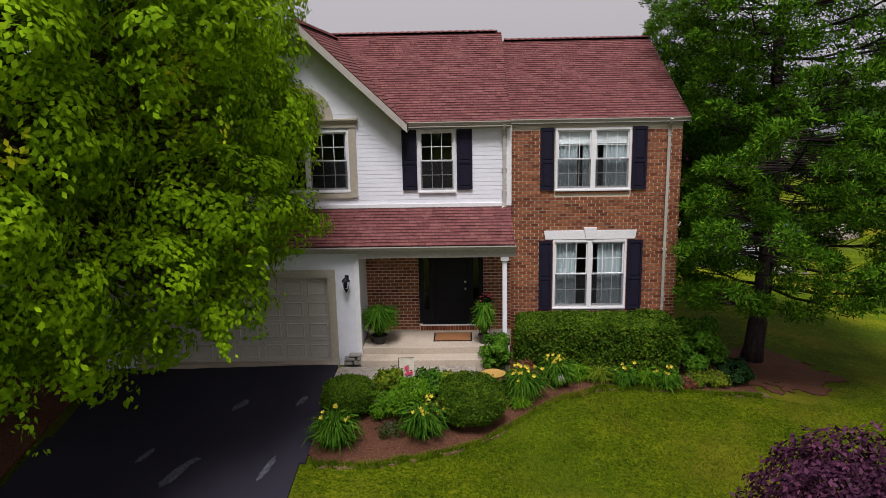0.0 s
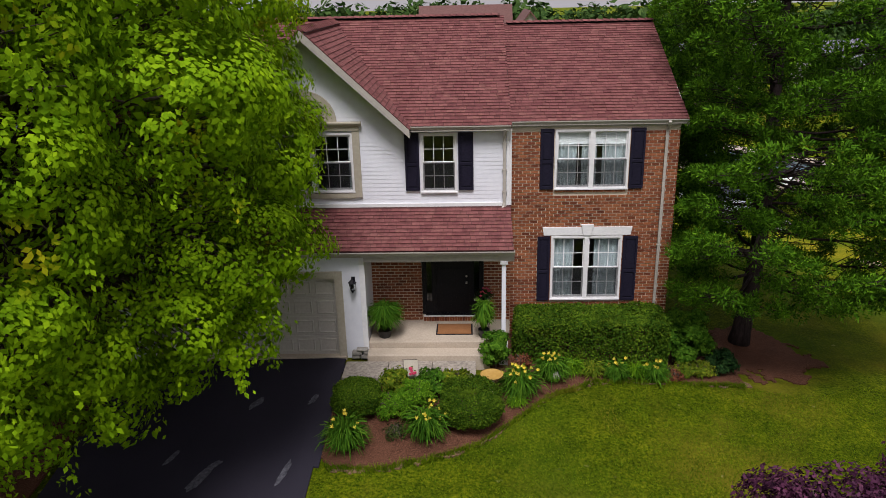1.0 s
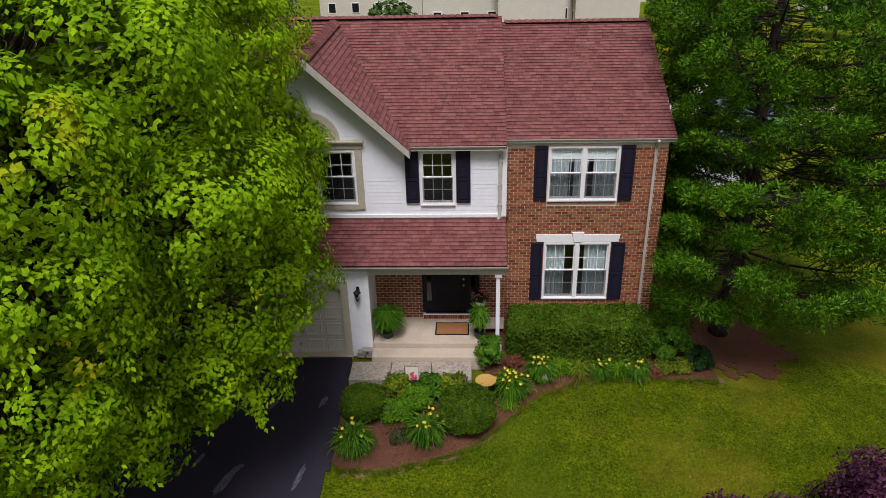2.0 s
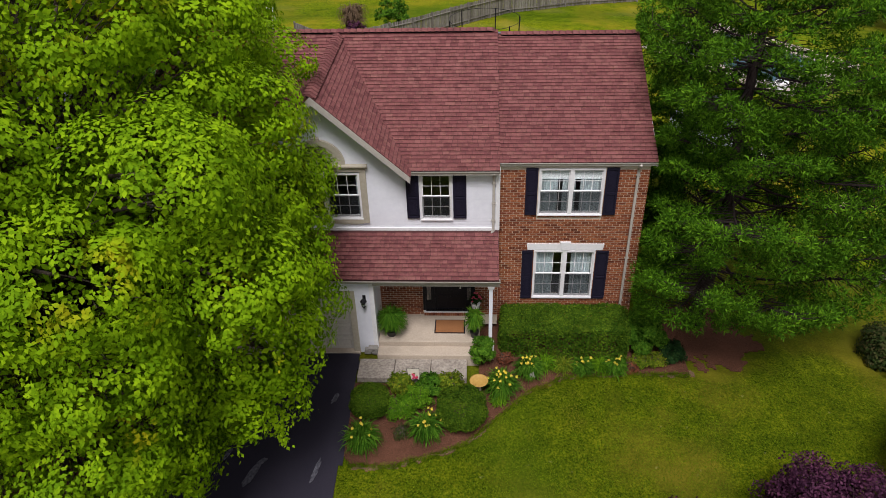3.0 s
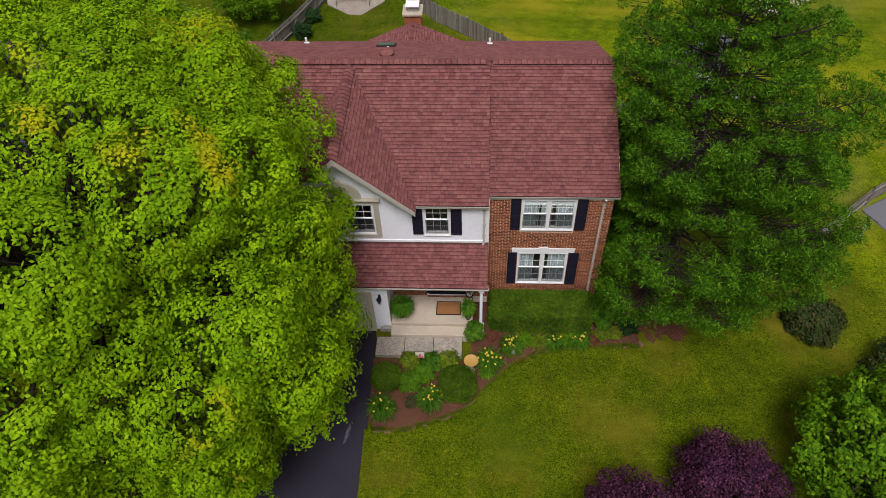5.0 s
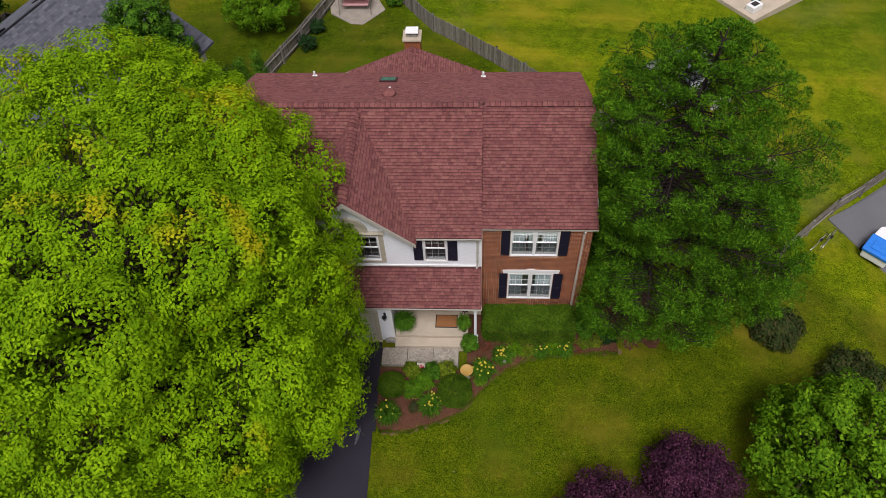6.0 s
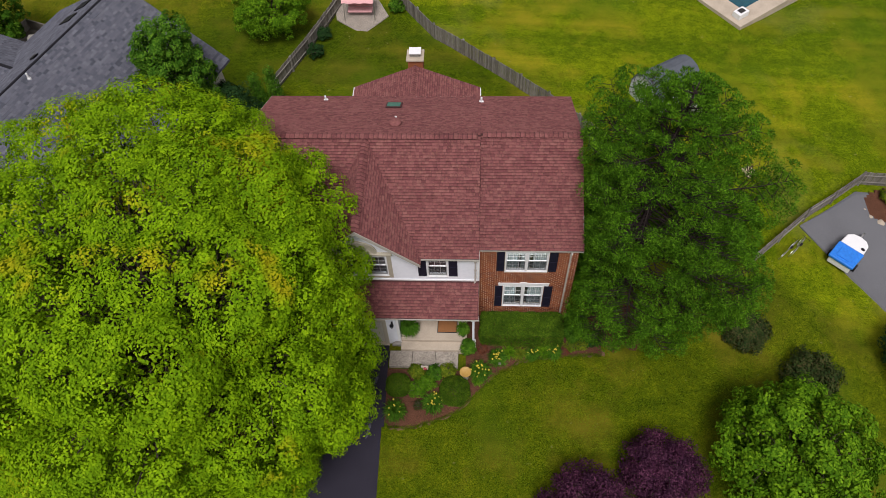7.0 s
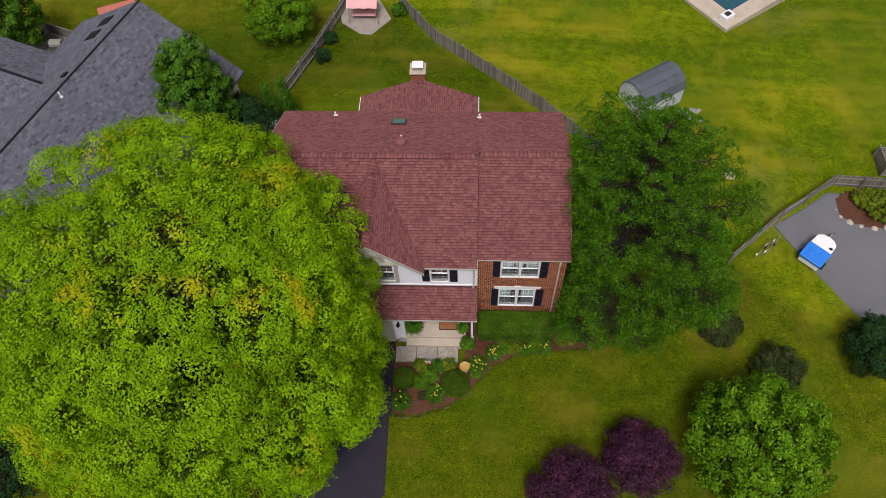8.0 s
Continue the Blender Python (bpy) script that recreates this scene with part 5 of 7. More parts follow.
# ---------------------------------------------------------------- hedge, shrubs and flowers before the house
def clipped(name, label, x0, x1, y0, y1, top, count, size, material, seed, category="hedge", round_=0.22):
    """A clipped block of leaves with rounded shoulders over a dark twiggy core."""
    rng = np.random.default_rng(seed)
    cx, cy = (x0 + x1) / 2, (y0 + y1) / 2
    bz = min(ground_z(x0, y0), ground_z(x1, y0)) - 0.02
    t = thing(name, label, category, at=(cx, cy, bz))
    hx, hy, hz = (x1 - x0) / 2, (y1 - y0) / 2, (top - bz) / 2
    core = Geo()
    for _ in range(60):
        x, y = rng.uniform(-hx, hx) * 0.8, rng.uniform(-hy, hy) * 0.7
        core.tube([(x, y, 0), (x + rng.uniform(-0.1, 0.1), y + rng.uniform(-0.1, 0.1), hz), (x + rng.uniform(-0.2, 0.2), y + rng.uniform(-0.2, 0.2), 2 * hz * 0.9)], [0.018, 0.012, 0.004], 4)
    tagged(part("stem", core, M_BARK, t), kind="stuff")
    d = rng.uniform(-1, 1, (count * 3, 3))
    ax = rng.choice(3, len(d), p=[0.16, 0.42, 0.42])
    sgn = np.where(rng.uniform(size=len(d)) < 0.5, -1, 1)
    sgn[ax == 2] = 1
    d[np.arange(len(d)), ax] = sgn
    e = np.array([hx, hy, hz])
    p = d * e
    inner = np.maximum(e - round_, 0.02)
    cl = np.clip(p, -inner, inner)
    nrm = unit(p - cl + 1e-6)
    depth = rng.uniform(0, 1, len(p)) ** 2.2 * 0.22
    wob = np.array([noise.noise((q[0] * 3 + seed, q[1] * 3, q[2] * 3)) for q in p]) * 0.07
    pts = cl + nrm * (np.minimum(round_, np.linalg.norm(p - cl, axis=1)) + wob - depth)[:, None] + np.array([0, 0, hz])
    keep = pts[:, 2] > 0.02
    v = leaf_faces(rng, pts[keep][:count], nrm[keep][:count] + np.array([0, 0, 0.3]), size, jitter=0.75)
    part("foliage", quads_mesh("foliage", v, 4), material, t)
    return t


clipped("hedge", "long clipped green hedge under the brick wall", 1.02, 5.15, 17.15, 18.55, 0.90, 44000, 0.070, M_HEDGE, 51)


def boxwood(x, y, r, h, seed, label):
    rng = np.random.default_rng(seed)
    t = thing("boxwood", label, "shrub", "boxwoods in the bed", at=at_ground(x, y))
    g = Geo()
    for k in range(14):
        a = k * 2.4
        g.tube([(0, 0, -0.05), (0.2 * r * math.cos(a), 0.2 * r * math.sin(a), h * 0.4), (0.6 * r * math.cos(a), 0.6 * r * math.sin(a), h * 0.75)], [0.02, 0.014, 0.005], 4)
    tagged(part("stem", g, M_BARK, t), kind="stuff")
    n = int(26000 * r)
    d = unit(rng.normal(size=(n, 3)))
    shape = np.sign(d) * np.abs(d) ** 0.86          # between a ball and a box
    rad = 1 - 0.22 * rng.uniform(0, 1, n) ** 2.2
    rad += np.array([0.10 * noise.noise((q[0] * 2.4 + seed, q[1] * 2.4, q[2] * 2.4)) + 0.05 * noise.noise((q[0] * 7 + seed, q[1] * 7, q[2] * 7)) for q in d])
    rad += np.where(rng.uniform(size=n) < 0.04, rng.uniform(0, 0.09, n), 0)
    pts = shape * rad[:, None] * np.array([r, r, h * 0.5]) * 0.96 + np.array([0, 0, h * 0.52])
    part("foliage", quads_mesh("foliage", leaf_faces(rng, pts, d + np.array([0, 0, 0.3]), 0.05, jitter=0.75), 4), M_HEDGE, t)


boxwood(-2.92, 14.75, 0.60, 0.82, 61, "squat clipped boxwood in the mulch bed")
boxwood(-0.18, 14.50, 0.76, 1.08, 62, "tall rounded clipped boxwood in the mulch bed")


def strap_clump(name, label, x, y, r, h, blades, material, seed, flowers=0, petal=None, group="daylilies in the bed", category="flower", z=None, wide=0.010):
    """A fountain of arching strap leaves, with flower stems above it."""
    rng = np.random.default_rng(seed)
    t = thing(name, label, category, group, at=at_ground(x, y) if z is None else (x, y, z))
    n = blades
    a = rng.uniform(0, 2 * math.pi, n)
    reach = r * rng.uniform(0.25, 1.0, n)
    hh = h * rng.uniform(0.4, 1.15, n)
    d = np.stack([np.cos(a), np.sin(a), np.zeros(n)], axis=1)
    s = np.stack([-np.sin(a + rng.normal(0, 0.5, n)), np.cos(a), rng.normal(0, 0.5, n)], axis=1) * wide * rng.uniform(0.6, 1.2, n)[:, None]
    base = d * 0.35 * r * rng.uniform(0, 1, n)[:, None] + s * rng.normal(size=(n, 1)) * 3
    up = np.array([0, 0, 1.0])
    hang = rng.uniform(0.25, 0.8, n)
    p1 = base + d * (reach * 0.45)[:, None] + up * (hh * 0.85)[:, None]
    p2 = base + d * (reach * 0.85)[:, None] + up * (hh * 0.82)[:, None]
    p3 = base + d * (reach * 1.15)[:, None] + up * (hh * hang)[:, None]
    q = np.stack([base - s, base + s, p1 + s, p1 - s, p1 - s, p1 + s, p2 + s * 0.8, p2 - s * 0.8, p2 - s * 0.8, p2 + s * 0.8, p3 + s * 0.1, p3 - s * 0.1], axis=1).reshape(-1, 3)
    me = quads_mesh("leaves", q, 4)
    part("foliage", me, material, t)
    for k in range(flowers):
        fa, fr = rng.uniform(0, 2 * math.pi), r * rng.uniform(0.1, 0.9)
        tip = Vector((fr * math.cos(fa), fr * math.sin(fa), h * rng.uniform(0.75, 1.2)))
        g = Geo().tube([(tip.x * 0.3, tip.y * 0.3, 0.05), (tip.x * 0.7, tip.y * 0.7, tip.z * 0.6), tuple(tip)], [0.006, 0.005, 0.004], 4)
        stem = part("flower_stem", g, material, t)
        f = Geo()
        tilt = Matrix.Rotation(rng.uniform(0.3, 1.2), 3, Vector((rng.normal(), rng.normal(), 0.01)).normalized())
        for j in range(6):
            b = j * math.pi / 3 + fa
            o = Vector((math.cos(b), math.sin(b), 0))
            w = Vector((-math.sin(b), math.cos(b), 0)) * 0.022
            f.add([tuple(tip + tilt @ v) for v in (Vector((0, 0, 0)), o * 0.026 + w + Vector((0, 0, 0.05)), o * 0.055 + Vector((0, 0, 0.085)), o * 0.026 - w + Vector((0, 0, 0.05)))], [(0, 1, 2, 3)])
        part("flower", f.mesh("flower", tidy=False), petal or M_PETAL, stem, "open yellow bloom")
    return t


for i, (x, y, r, h, fl) in enumerate(((-3.02, 13.55, 0.52, 0.62, 5), (-1.22, 13.98, 0.50, 0.60, 8), (1.02, 15.62, 0.55, 0.62, 10), (1.90, 16.35, 0.46, 0.58, 10), (3.62, 16.70, 0.34, 0.42, 5), (4.72, 16.95, 0.40, 0.42, 6))):
    strap_clump("daylily", "clump of green daylily leaves with yellow blooms", x, y, r * 0.98, h * 1.08, 640, M_SHRUB, 70 + i, int(fl * 1.5), wide=0.013)
for i, (x, y, r, h) in enumerate(((3.02, 16.72, 0.38, 0.36), (2.45, 16.75, 0.40, 0.36), (4.18, 16.92, 0.38, 0.36), (0.95, 15.25, 0.28, 0.28))):
    strap_clump("daylily", "low clump of light green daylily leaves without blooms", x, y, r, h, 300, M_LIME if i == 0 else M_ROUND, 80 + i)


def small_shrub(name, label, x, y, r, h, count, size, material, seed, group="", category="shrub", lobes=9, z=None):
    at = at_ground(x, y) if z is None else (x, y, z)
    return broadleaf_tree(name, label, at, (0, 0, h * 0.25), lobes_ball(r, h, lobes, r * 0.42, seed, 0.8), count, size, material, seed, 0.022, group=group, category=category, puff=0.10, per_puff=22, jitter=0.6, twigs=2)


small_shrub("spirea", "low bright green spirea in the mulch bed", -2.0, 14.65, 0.44, 0.55, 4200, 0.05, M_FRESH, 91)
small_shrub("spirea", "low bright green spirea in the mulch bed", -1.5, 14.95, 0.42, 0.72, 4200, 0.05, M_FRESH, 92)
small_shrub("peony", "leafy green peony beside the front walk", -2.05, 15.50, 0.36, 0.62, 2600, 0.085, M_LIME, 93, "peonies")
small_shrub("peony", "leafy green peony beside the front walk", -1.15, 15.45, 0.36, 0.66, 2600, 0.085, M_SHRUB, 94, "peonies")
small_shrub("peony", "leafy green peony beside the front walk", -0.55, 15.62, 0.38, 0.55, 2600, 0.085, M_LIME, 95, "peonies")
small_shrub("hosta_bush", "lush green shrub against the porch post", 0.46, 16.72, 0.34, 1.05, 3600, 0.08, M_SHRUB, 96)
small_shrub("laurel_bush", "dark green leafy shrub beside the hedge", 5.85, 18.2, 0.72, 1.55, 9000, 0.095, M_SHRUB, 97)
small_shrub("barberry", "low yellow-green shrub at the bed's end", 5.65, 17.45, 0.34, 0.36, 1600, 0.06, M_LIME, 98)
small_shrub("barberry", "low yellow-green shrub at the bed's end", 6.15, 17.55, 0.32, 0.36, 1600, 0.06, M_LIME, 99)
small_shrub("azalea", "small dark green shrub at the bed's end", 6.78, 17.85, 0.40, 0.62, 3000, 0.08, M_DARKSHRUB, 100)
small_shrub("heuchera", "small reddish-brown plant with a yellow bloom", -1.95, 13.95, 0.24, 0.24, 700, 0.05, M_JUNIPER, 101)
small_shrub("red_barberry", "small rusty red shrub between hedge and bed", 5.2, 17.05, 0.26, 0.3, 900, 0.05, mat("rusty_leaves", [(0.12, 0.03, 0.01), (0.22, 0.06, 0.02)], 0.7, fine=8, wear=0.3, bump=0, per="island"), 102)
small_shrub("red_barberry", "small rusty red shrub beside the porch post", 1.15, 16.85, 0.24, 0.35, 900, 0.05, bpy.data.materials["rusty_leaves"], 103)

# bird bath, flag, stones
bx, by, bz = at_ground(0.33, 15.40)
bath = thing("bird_bath", "ochre clay bird bath on a pale pedestal", "bird bath", at=(bx, by, bz))
part("pedestal", Geo().lathe(0, 0, [(0.15, -0.05), (0.15, 0.04), (0.08, 0.1), (0.065, 0.3), (0.075, 0.5), (0.12, 0.6)], 18), M_TAN, bath, smooth=True)
part("basin", Geo().lathe(0, 0, [(0.08, 0.58), (0.20, 0.62), (0.27, 0.69), (0.285, 0.70), (0.26, 0.695), (0.16, 0.65), (0.02, 0.64)], 26), M_BASIN, bath, smooth=True)

fx, fy, fz = at_ground(-1.66, 15.55)
fz += 0.1
flag = thing("garden_flag", "small cream garden flag with pink flowers", "flag", at=(fx, fy, fz))
part("stand", Geo().tube([(-0.19, 0, -0.25), (-0.19, 0, 0.82), (0.17, 0, 0.82)], [0.008] * 3, 6), M_BLACK, flag)
g = Geo()
for k in range(9):
    u = -0.17 + 0.34 * k / 8
    g.v += [(u, 0.012 * math.sin(k * 1.3), 0.80), (u, 0.02 * math.sin(k * 1.3 + 0.5), 0.36)]
g.f = [(2 * k, 2 * k + 2, 2 * k + 3, 2 * k + 1) for k in range(8)]
part("cloth", g, mat("cream_cloth", [(0.62, 0.56, 0.46), (0.70, 0.65, 0.55)], 0.9, fine=60, wear=0.15, bump=0.1), flag, smooth=True)
rng = random.Random(8)
for k in range(7):
    u, w, r = rng.uniform(-0.05, 0.10), rng.uniform(0.42, 0.60), rng.uniform(0.035, 0.06)
    part("printed_flower", Geo().prism([(u + r * math.cos(j * 0.9) * (0.75 + 0.25 * (j % 2)), w + r * math.sin(j * 0.9) * (0.75 + 0.25 * (j % 2))) for j in range(7)], "y", -0.026 - 0.002 * k, -0.020), M_PINK, flag, "pink printed blossom")
for k in range(5):
    u, w = rng.uniform(-0.14, 0.1), rng.uniform(0.5, 0.76)
    part("printed_leaf", Geo().prism([(u - 0.03, w), (u, w + 0.014), (u + 0.035, w + 0.004), (u, w - 0.012)], "y", -0.024 - 0.002 * k, -0.018), M_SHRUB, flag)


def rock(name, label, x, y, z, r, seed, material=None, squash=0.6, category="stone", group=""):
    bm = bmesh.new()
    bmesh.ops.create_icosphere(bm, subdivisions=2, radius=r)
    for v in bm.verts:
        n = 1 + 0.35 * noise.noise(v.co * (2.2 / r) * 0.5 + Vector((seed, 0, 0)))
        v.co = Vector((v.co.x * n, v.co.y * n, v.co.z * n * squash))
    me = bpy.data.meshes.new(name)
    bm.to_mesh(me)
    bm.free()
    ob = part(name, me, material or M_STONE)
    ob.location = (x, y, z)
    return tagged(ob, label, category, group)


rock("garden_stone", "pale grey stone set among daylilies", 1.98, 16.15, ground_z(1.98, 16.15) + 0.28, 0.13, 3, M_STONE, 0.9)
part_stone = thing("stone_pier", "crumbling stone footing at the garage corner", "footing", at=(-3.05, 16.95, 0.0))
for k, (x, z, w, h) in enumerate(((-0.20, 0.02, 0.22, 0.11), (0.06, 0.02, 0.24, 0.12), (-0.16, 0.14, 0.26, 0.10), (0.12, 0.15, 0.18, 0.10), (-0.02, 0.25, 0.30, 0.07))):
    part("stone", Geo().box(x - w / 2, x + w / 2, -0.07 - 0.01 * k, 0.075, z, z + h - 0.01), M_STONE, part_stone, bevel=0.02)

# doormat, pots, lantern
dm = thing("doormat", "rectangular brown coir doormat with a dark border", "doormat", at=(-0.62, 17.82, 0.42))
part("border", Geo().box(-0.50, 0.50, -0.34, 0.34, 0.0, 0.012), M_BLACK, dm)
part("pile", Geo().box(-0.46, 0.46, -0.30, 0.30, 0.0125, 0.022), M_DOORMAT, dm)
part("inset", Geo().box(-0.38, 0.38, -0.22, 0.22, 0.0225, 0.026), M_DOORMAT, dm)


def pot(name, label, x, y, z, r, h, material, plant):
    t = thing(name, label, "potted plant", "porch pots", at=(x, y, z))
    part("pot", Geo().lathe(0, 0, [(r * 0.72, 0), (r, h * 0.85), (r * 1.08, h * 0.86), (r * 1.08, h), (r * 0.95, h), (r * 0.9, h * 0.86), (0.01, h * 0.85)], 18), material, t, smooth=False)
    rng = np.random.default_rng(int(x * 100) % 97 + 3)
    rad, up, n, m = plant
    a = rng.uniform(0, 2 * math.pi, n)
    rr = rad * rng.uniform(0.05, 1.0, n)
    hh = up * rng.uniform(0.5, 1.1, n)
    d = np.stack([np.cos(a), np.sin(a), np.zeros(n)], axis=1)
    s = np.stack([-np.sin(a), np.cos(a), rng.normal(0, 0.4, n)], axis=1) * 0.016
    b0 = d * 0.04 + np.array([0, 0, h * 0.85])
    p1 = b0 + d * (rr * 0.5)[:, None] + np.stack([0 * hh, 0 * hh, hh * 0.9], axis=1)
    p2 = b0 + d * (rr * 1.1)[:, None] + np.stack([0 * hh, 0 * hh, hh * rng.uniform(0.4, 1.0, n)], axis=1)
    q = np.stack([b0 - s * 0.3, b0 + s * 0.3, p1 + s, p1 - s, p1 - s, p1 + s, p2 + s * 0.2, p2 - s * 0.2], axis=1).reshape(-1, 3)
    part("fronds", quads_mesh("fronds", q, 4), m, t)
    return t


pot("potted_fern", "bushy green fern in a dark plastic pot on the porch", -2.50, 17.42, 0.42, 0.20, 0.22, M_PLASTICPOT, (0.50, 0.78, 1300, M_SHRUB))
pot("potted_fern", "tall green fern in a dark pot beside the post", 0.18, 17.35, 0.42, 0.14, 0.24, M_PLASTICPOT, (0.32, 0.85, 700, M_SHRUB))
pf = pot("flower_pot", "white pot of red flowers on a stand beside the door", 0.22, 18.12, 0.98, 0.15, 0.22, M_TRIM, (0.24, 0.26, 160, M_DARKSHRUB))
part("plant_stand", Geo().lathe(0, 0, [(0.16, -0.02), (0.16, -0.001)], 16).tube([(0.1, 0, -0.02), (0.14, 0, -0.56)], [0.01, 0.01], 5).tube([(-0.1, 0.05, -0.02), (-0.14, 0.06, -0.56)], [0.01, 0.01], 5).tube([(-0.02, -0.1, -0.02), (-0.03, -0.14, -0.56)], [0.01, 0.01], 5), M_BLACK, pf, "black metal plant stand")
rng = random.Random(5)
for k in range(14):
    a, r = rng.uniform(0, 6.28), rng.uniform(0.02, 0.2)
    x, y, z = r * math.cos(a), r * math.sin(a), rng.uniform(0.36, 0.5)
    part("flower", Geo().lathe(x, y, [(0.008, z - 0.02), (0.04, z), (0.025, z + 0.02), (0.006, z + 0.02)], 7), M_PINK, pf)

lan = thing("wall_lantern", "black wall lantern beside the garage door", "lantern", at=(-3.21, YG - 0.02, 2.18))
part("backplate", Geo().box(-0.05, 0.05, 0.0, 0.025, -0.16, 0.14), M_BLACK, lan, bevel=0.01)
part("arm", Geo().tube([(0, 0.01, 0.08), (0, -0.1, 0.16), (0, -0.15, 0.12)], [0.012] * 3, 6), M_BLACK, lan)
part("cage", Geo().lathe(0, -0.15, [(0.012, -0.26), (0.03, -0.22), (0.05, -0.18), (0.055, -0.17)], 6), M_BLACK, lan)
part("globe", Geo().lathe(0, -0.15, [(0.052, -0.17), (0.085, 0.03)], 6), M_GLASS, lan)
for k in range(6):
    a = k * math.pi / 3
    part("bar", Geo().tube([(0.055 * math.cos(a), -0.15 + 0.055 * math.sin(a), -0.17), (0.088 * math.cos(a), -0.15 + 0.088 * math.sin(a), 0.03)], [0.007, 0.007], 4), M_BLACK, lan)
part("roof_cap", Geo().lathe(0, -0.15, [(0.115, 0.03), (0.10, 0.05), (0.045, 0.11), (0.02, 0.13), (0.012, 0.19)], 6), M_BLACK, lan)
cl = thing("porch_light", "small amber light under the porch ceiling", "lamp", at=(-1.75, 18.2, 2.92))
part("canopy", Geo().lathe(0, 0, [(0.07, -0.03), (0.07, 0.0)], 14), M_BLACK, cl)
part("shade", Geo().lathe(0, 0, [(0.03, -0.16), (0.07, -0.12), (0.06, -0.03)], 12), M_BASIN, cl, smooth=True)

# grey scuffs worn into the sealed driveway
rng = random.Random(3)
for x, y, l, w, turn in ((-6.05, 12.55, 0.75, 0.11, 24), (-5.85, 12.95, 0.35, 0.07, 50), (-4.24, 12.65, 0.72, 0.075, 14), (-5.45, 15.0, 0.5, 0.08, 34), (-4.05, 15.1, 0.4, 0.07, 24), (-6.9, 13.2, 0.5, 0.06, 25)):
    n = 22
    g = Geo()
    ring = []
    for k in range(n):
        a = 2 * math.pi * k / n
        r = 1 + 0.5 * noise.noise((x + 2 * math.cos(a), y + 2 * math.sin(a), 4.0))
        u, v = w * math.cos(a) * r, l * 0.5 * math.sin(a) * r
        c, s = math.cos(radians(-turn)), math.sin(radians(-turn))
        px, py = x + c * u - s * v, y + s * u + c * v
        ring.append((px, py, ground_z(px, py) + 0.049))
    g.add(ring + [(p[0], p[1], p[2] - 0.02) for p in ring], [tuple(range(n))] + [(k, k + n, (k + 1) % n + n, (k + 1) % n) for k in range(n)])
    part("worn_patch", g, M_SCUFF, driveway, "grey worn patch")

# ---------------------------------------------------------------- back yard
def fence_run(label, points, height, group):
    """Posts, two rails and weathered pickets along a line of points."""
    f = thing("picket_fence", label, "fence", group)
    total = 0
    pick = Geo().box(-0.055, 0.055, -0.011, 0.011, 0.0, height).mesh("picket")
    pick.materials.append(M_FENCE)
    for (ax, ay), (bx_, by_) in zip(points, points[1:]):
        L = math.hypot(bx_ - ax, by_ - ay)
        a = math.degrees(math.atan2(by_ - ay, bx_ - ax))
        n = max(1, round(L / 2.4))
        for k in range(n + 1):
            q = k / n
            x, y = ax + (bx_ - ax) * q, ay + (by_ - ay) * q
            o = part("post", Geo().box(-0.055, 0.055, -0.055, 0.055, -0.3, height + 0.10), M_FENCE, f)
            o.matrix_local = pose(x, y, ground_z(x, y), 0, 0, a)
            if k < n:
                x2, y2 = ax + (bx_ - ax) * (k + 1) / n, ay + (by_ - ay) * (k + 1) / n
                for h in (0.3, height - 0.25):
                    part("rail", Geo().tube([(x, y, ground_z(x, y) + h), (x2, y2, ground_z(x2, y2) + h)], [0.04, 0.04], 4), M_FENCE, f)
        m = int(L / 0.135)
        for k in range(m):
            q = (k + 0.5) / m
            x, y = ax + (bx_ - ax) * q, ay + (by_ - ay) * q
            o = new("picket", pick)
            o.parent = f
            o.matrix_local = pose(x, y, ground_z(x, y) + 0.02 + 0.05 * noise.noise((x * 3, y * 3, 0)), 0.0, 1.5 * noise.noise((x * 5, y, 1)), a) @ pose(0, 0.045, 0)
    return f


fence_run("weathered grey picket fence along the back yard", [(8.9, 31.2), (5.3, 35.2), (1.8, 38.3), (-2.4, 42.0), (-4.9, 45.7), (-6.4, 49.5), (-7.8, 51.4)], 1.25, "back yard fences")
fence_run("tall blue-grey board fence behind the back yard", [(-7.8, 51.6), (-4.6, 54.0), (-0.5, 58.5), (3.0, 62.2), (8.0, 65.4), (15.0, 69.0)], 1.6, "back yard fences")
fence_run("weathered grey picket fence along the back yard", [(-12.8, 36.0), (-11.1, 40.7), (-9.5, 46.0), (-9.6, 49.0), (-11.5, 52.6), (-13.8, 55.0)], 1.25, "back yard fences")

pat = tagged(part("patio", Geo().prism([(-7.6, 42.5), (-5.9, 44.6), (-7.8, 48.5), (-10.2, 46.8), (-9.7, 44.2)], "z", -2.3, -1.78), M_OLDWALK, None, bevel=0.01), "grey concrete patio in the back yard", "patio", kind="structure")
M_CANOPY = mat("faded_pink_canvas", [(0.66, 0.33, 0.35), (0.78, 0.44, 0.45)], 0.9, fine=14, coarse=2, wear=0.3, bump=0.3)
sw = thing("canopy_swing", "garden swing with a faded pink fabric canopy", "garden swing", at=(-7.95, 44.7, -1.78))
g = Geo()
for j in range(7):
    for i in range(11):
        u, v = -1.15 + 2.3 * i / 10, -0.85 + 1.7 * j / 6
        g.v.append((u, v, 1.95 - 0.14 * (v / 0.85) ** 2 + 0.03 * math.sin(i * 1.9) - (0.16 if j in (0, 6) else 0)))
g.f = [(j * 11 + i, j * 11 + i + 1, (j + 1) * 11 + i + 1, (j + 1) * 11 + i) for j in range(6) for i in range(10)]
canopy = part("canopy", g, M_CANOPY, sw, smooth=True)
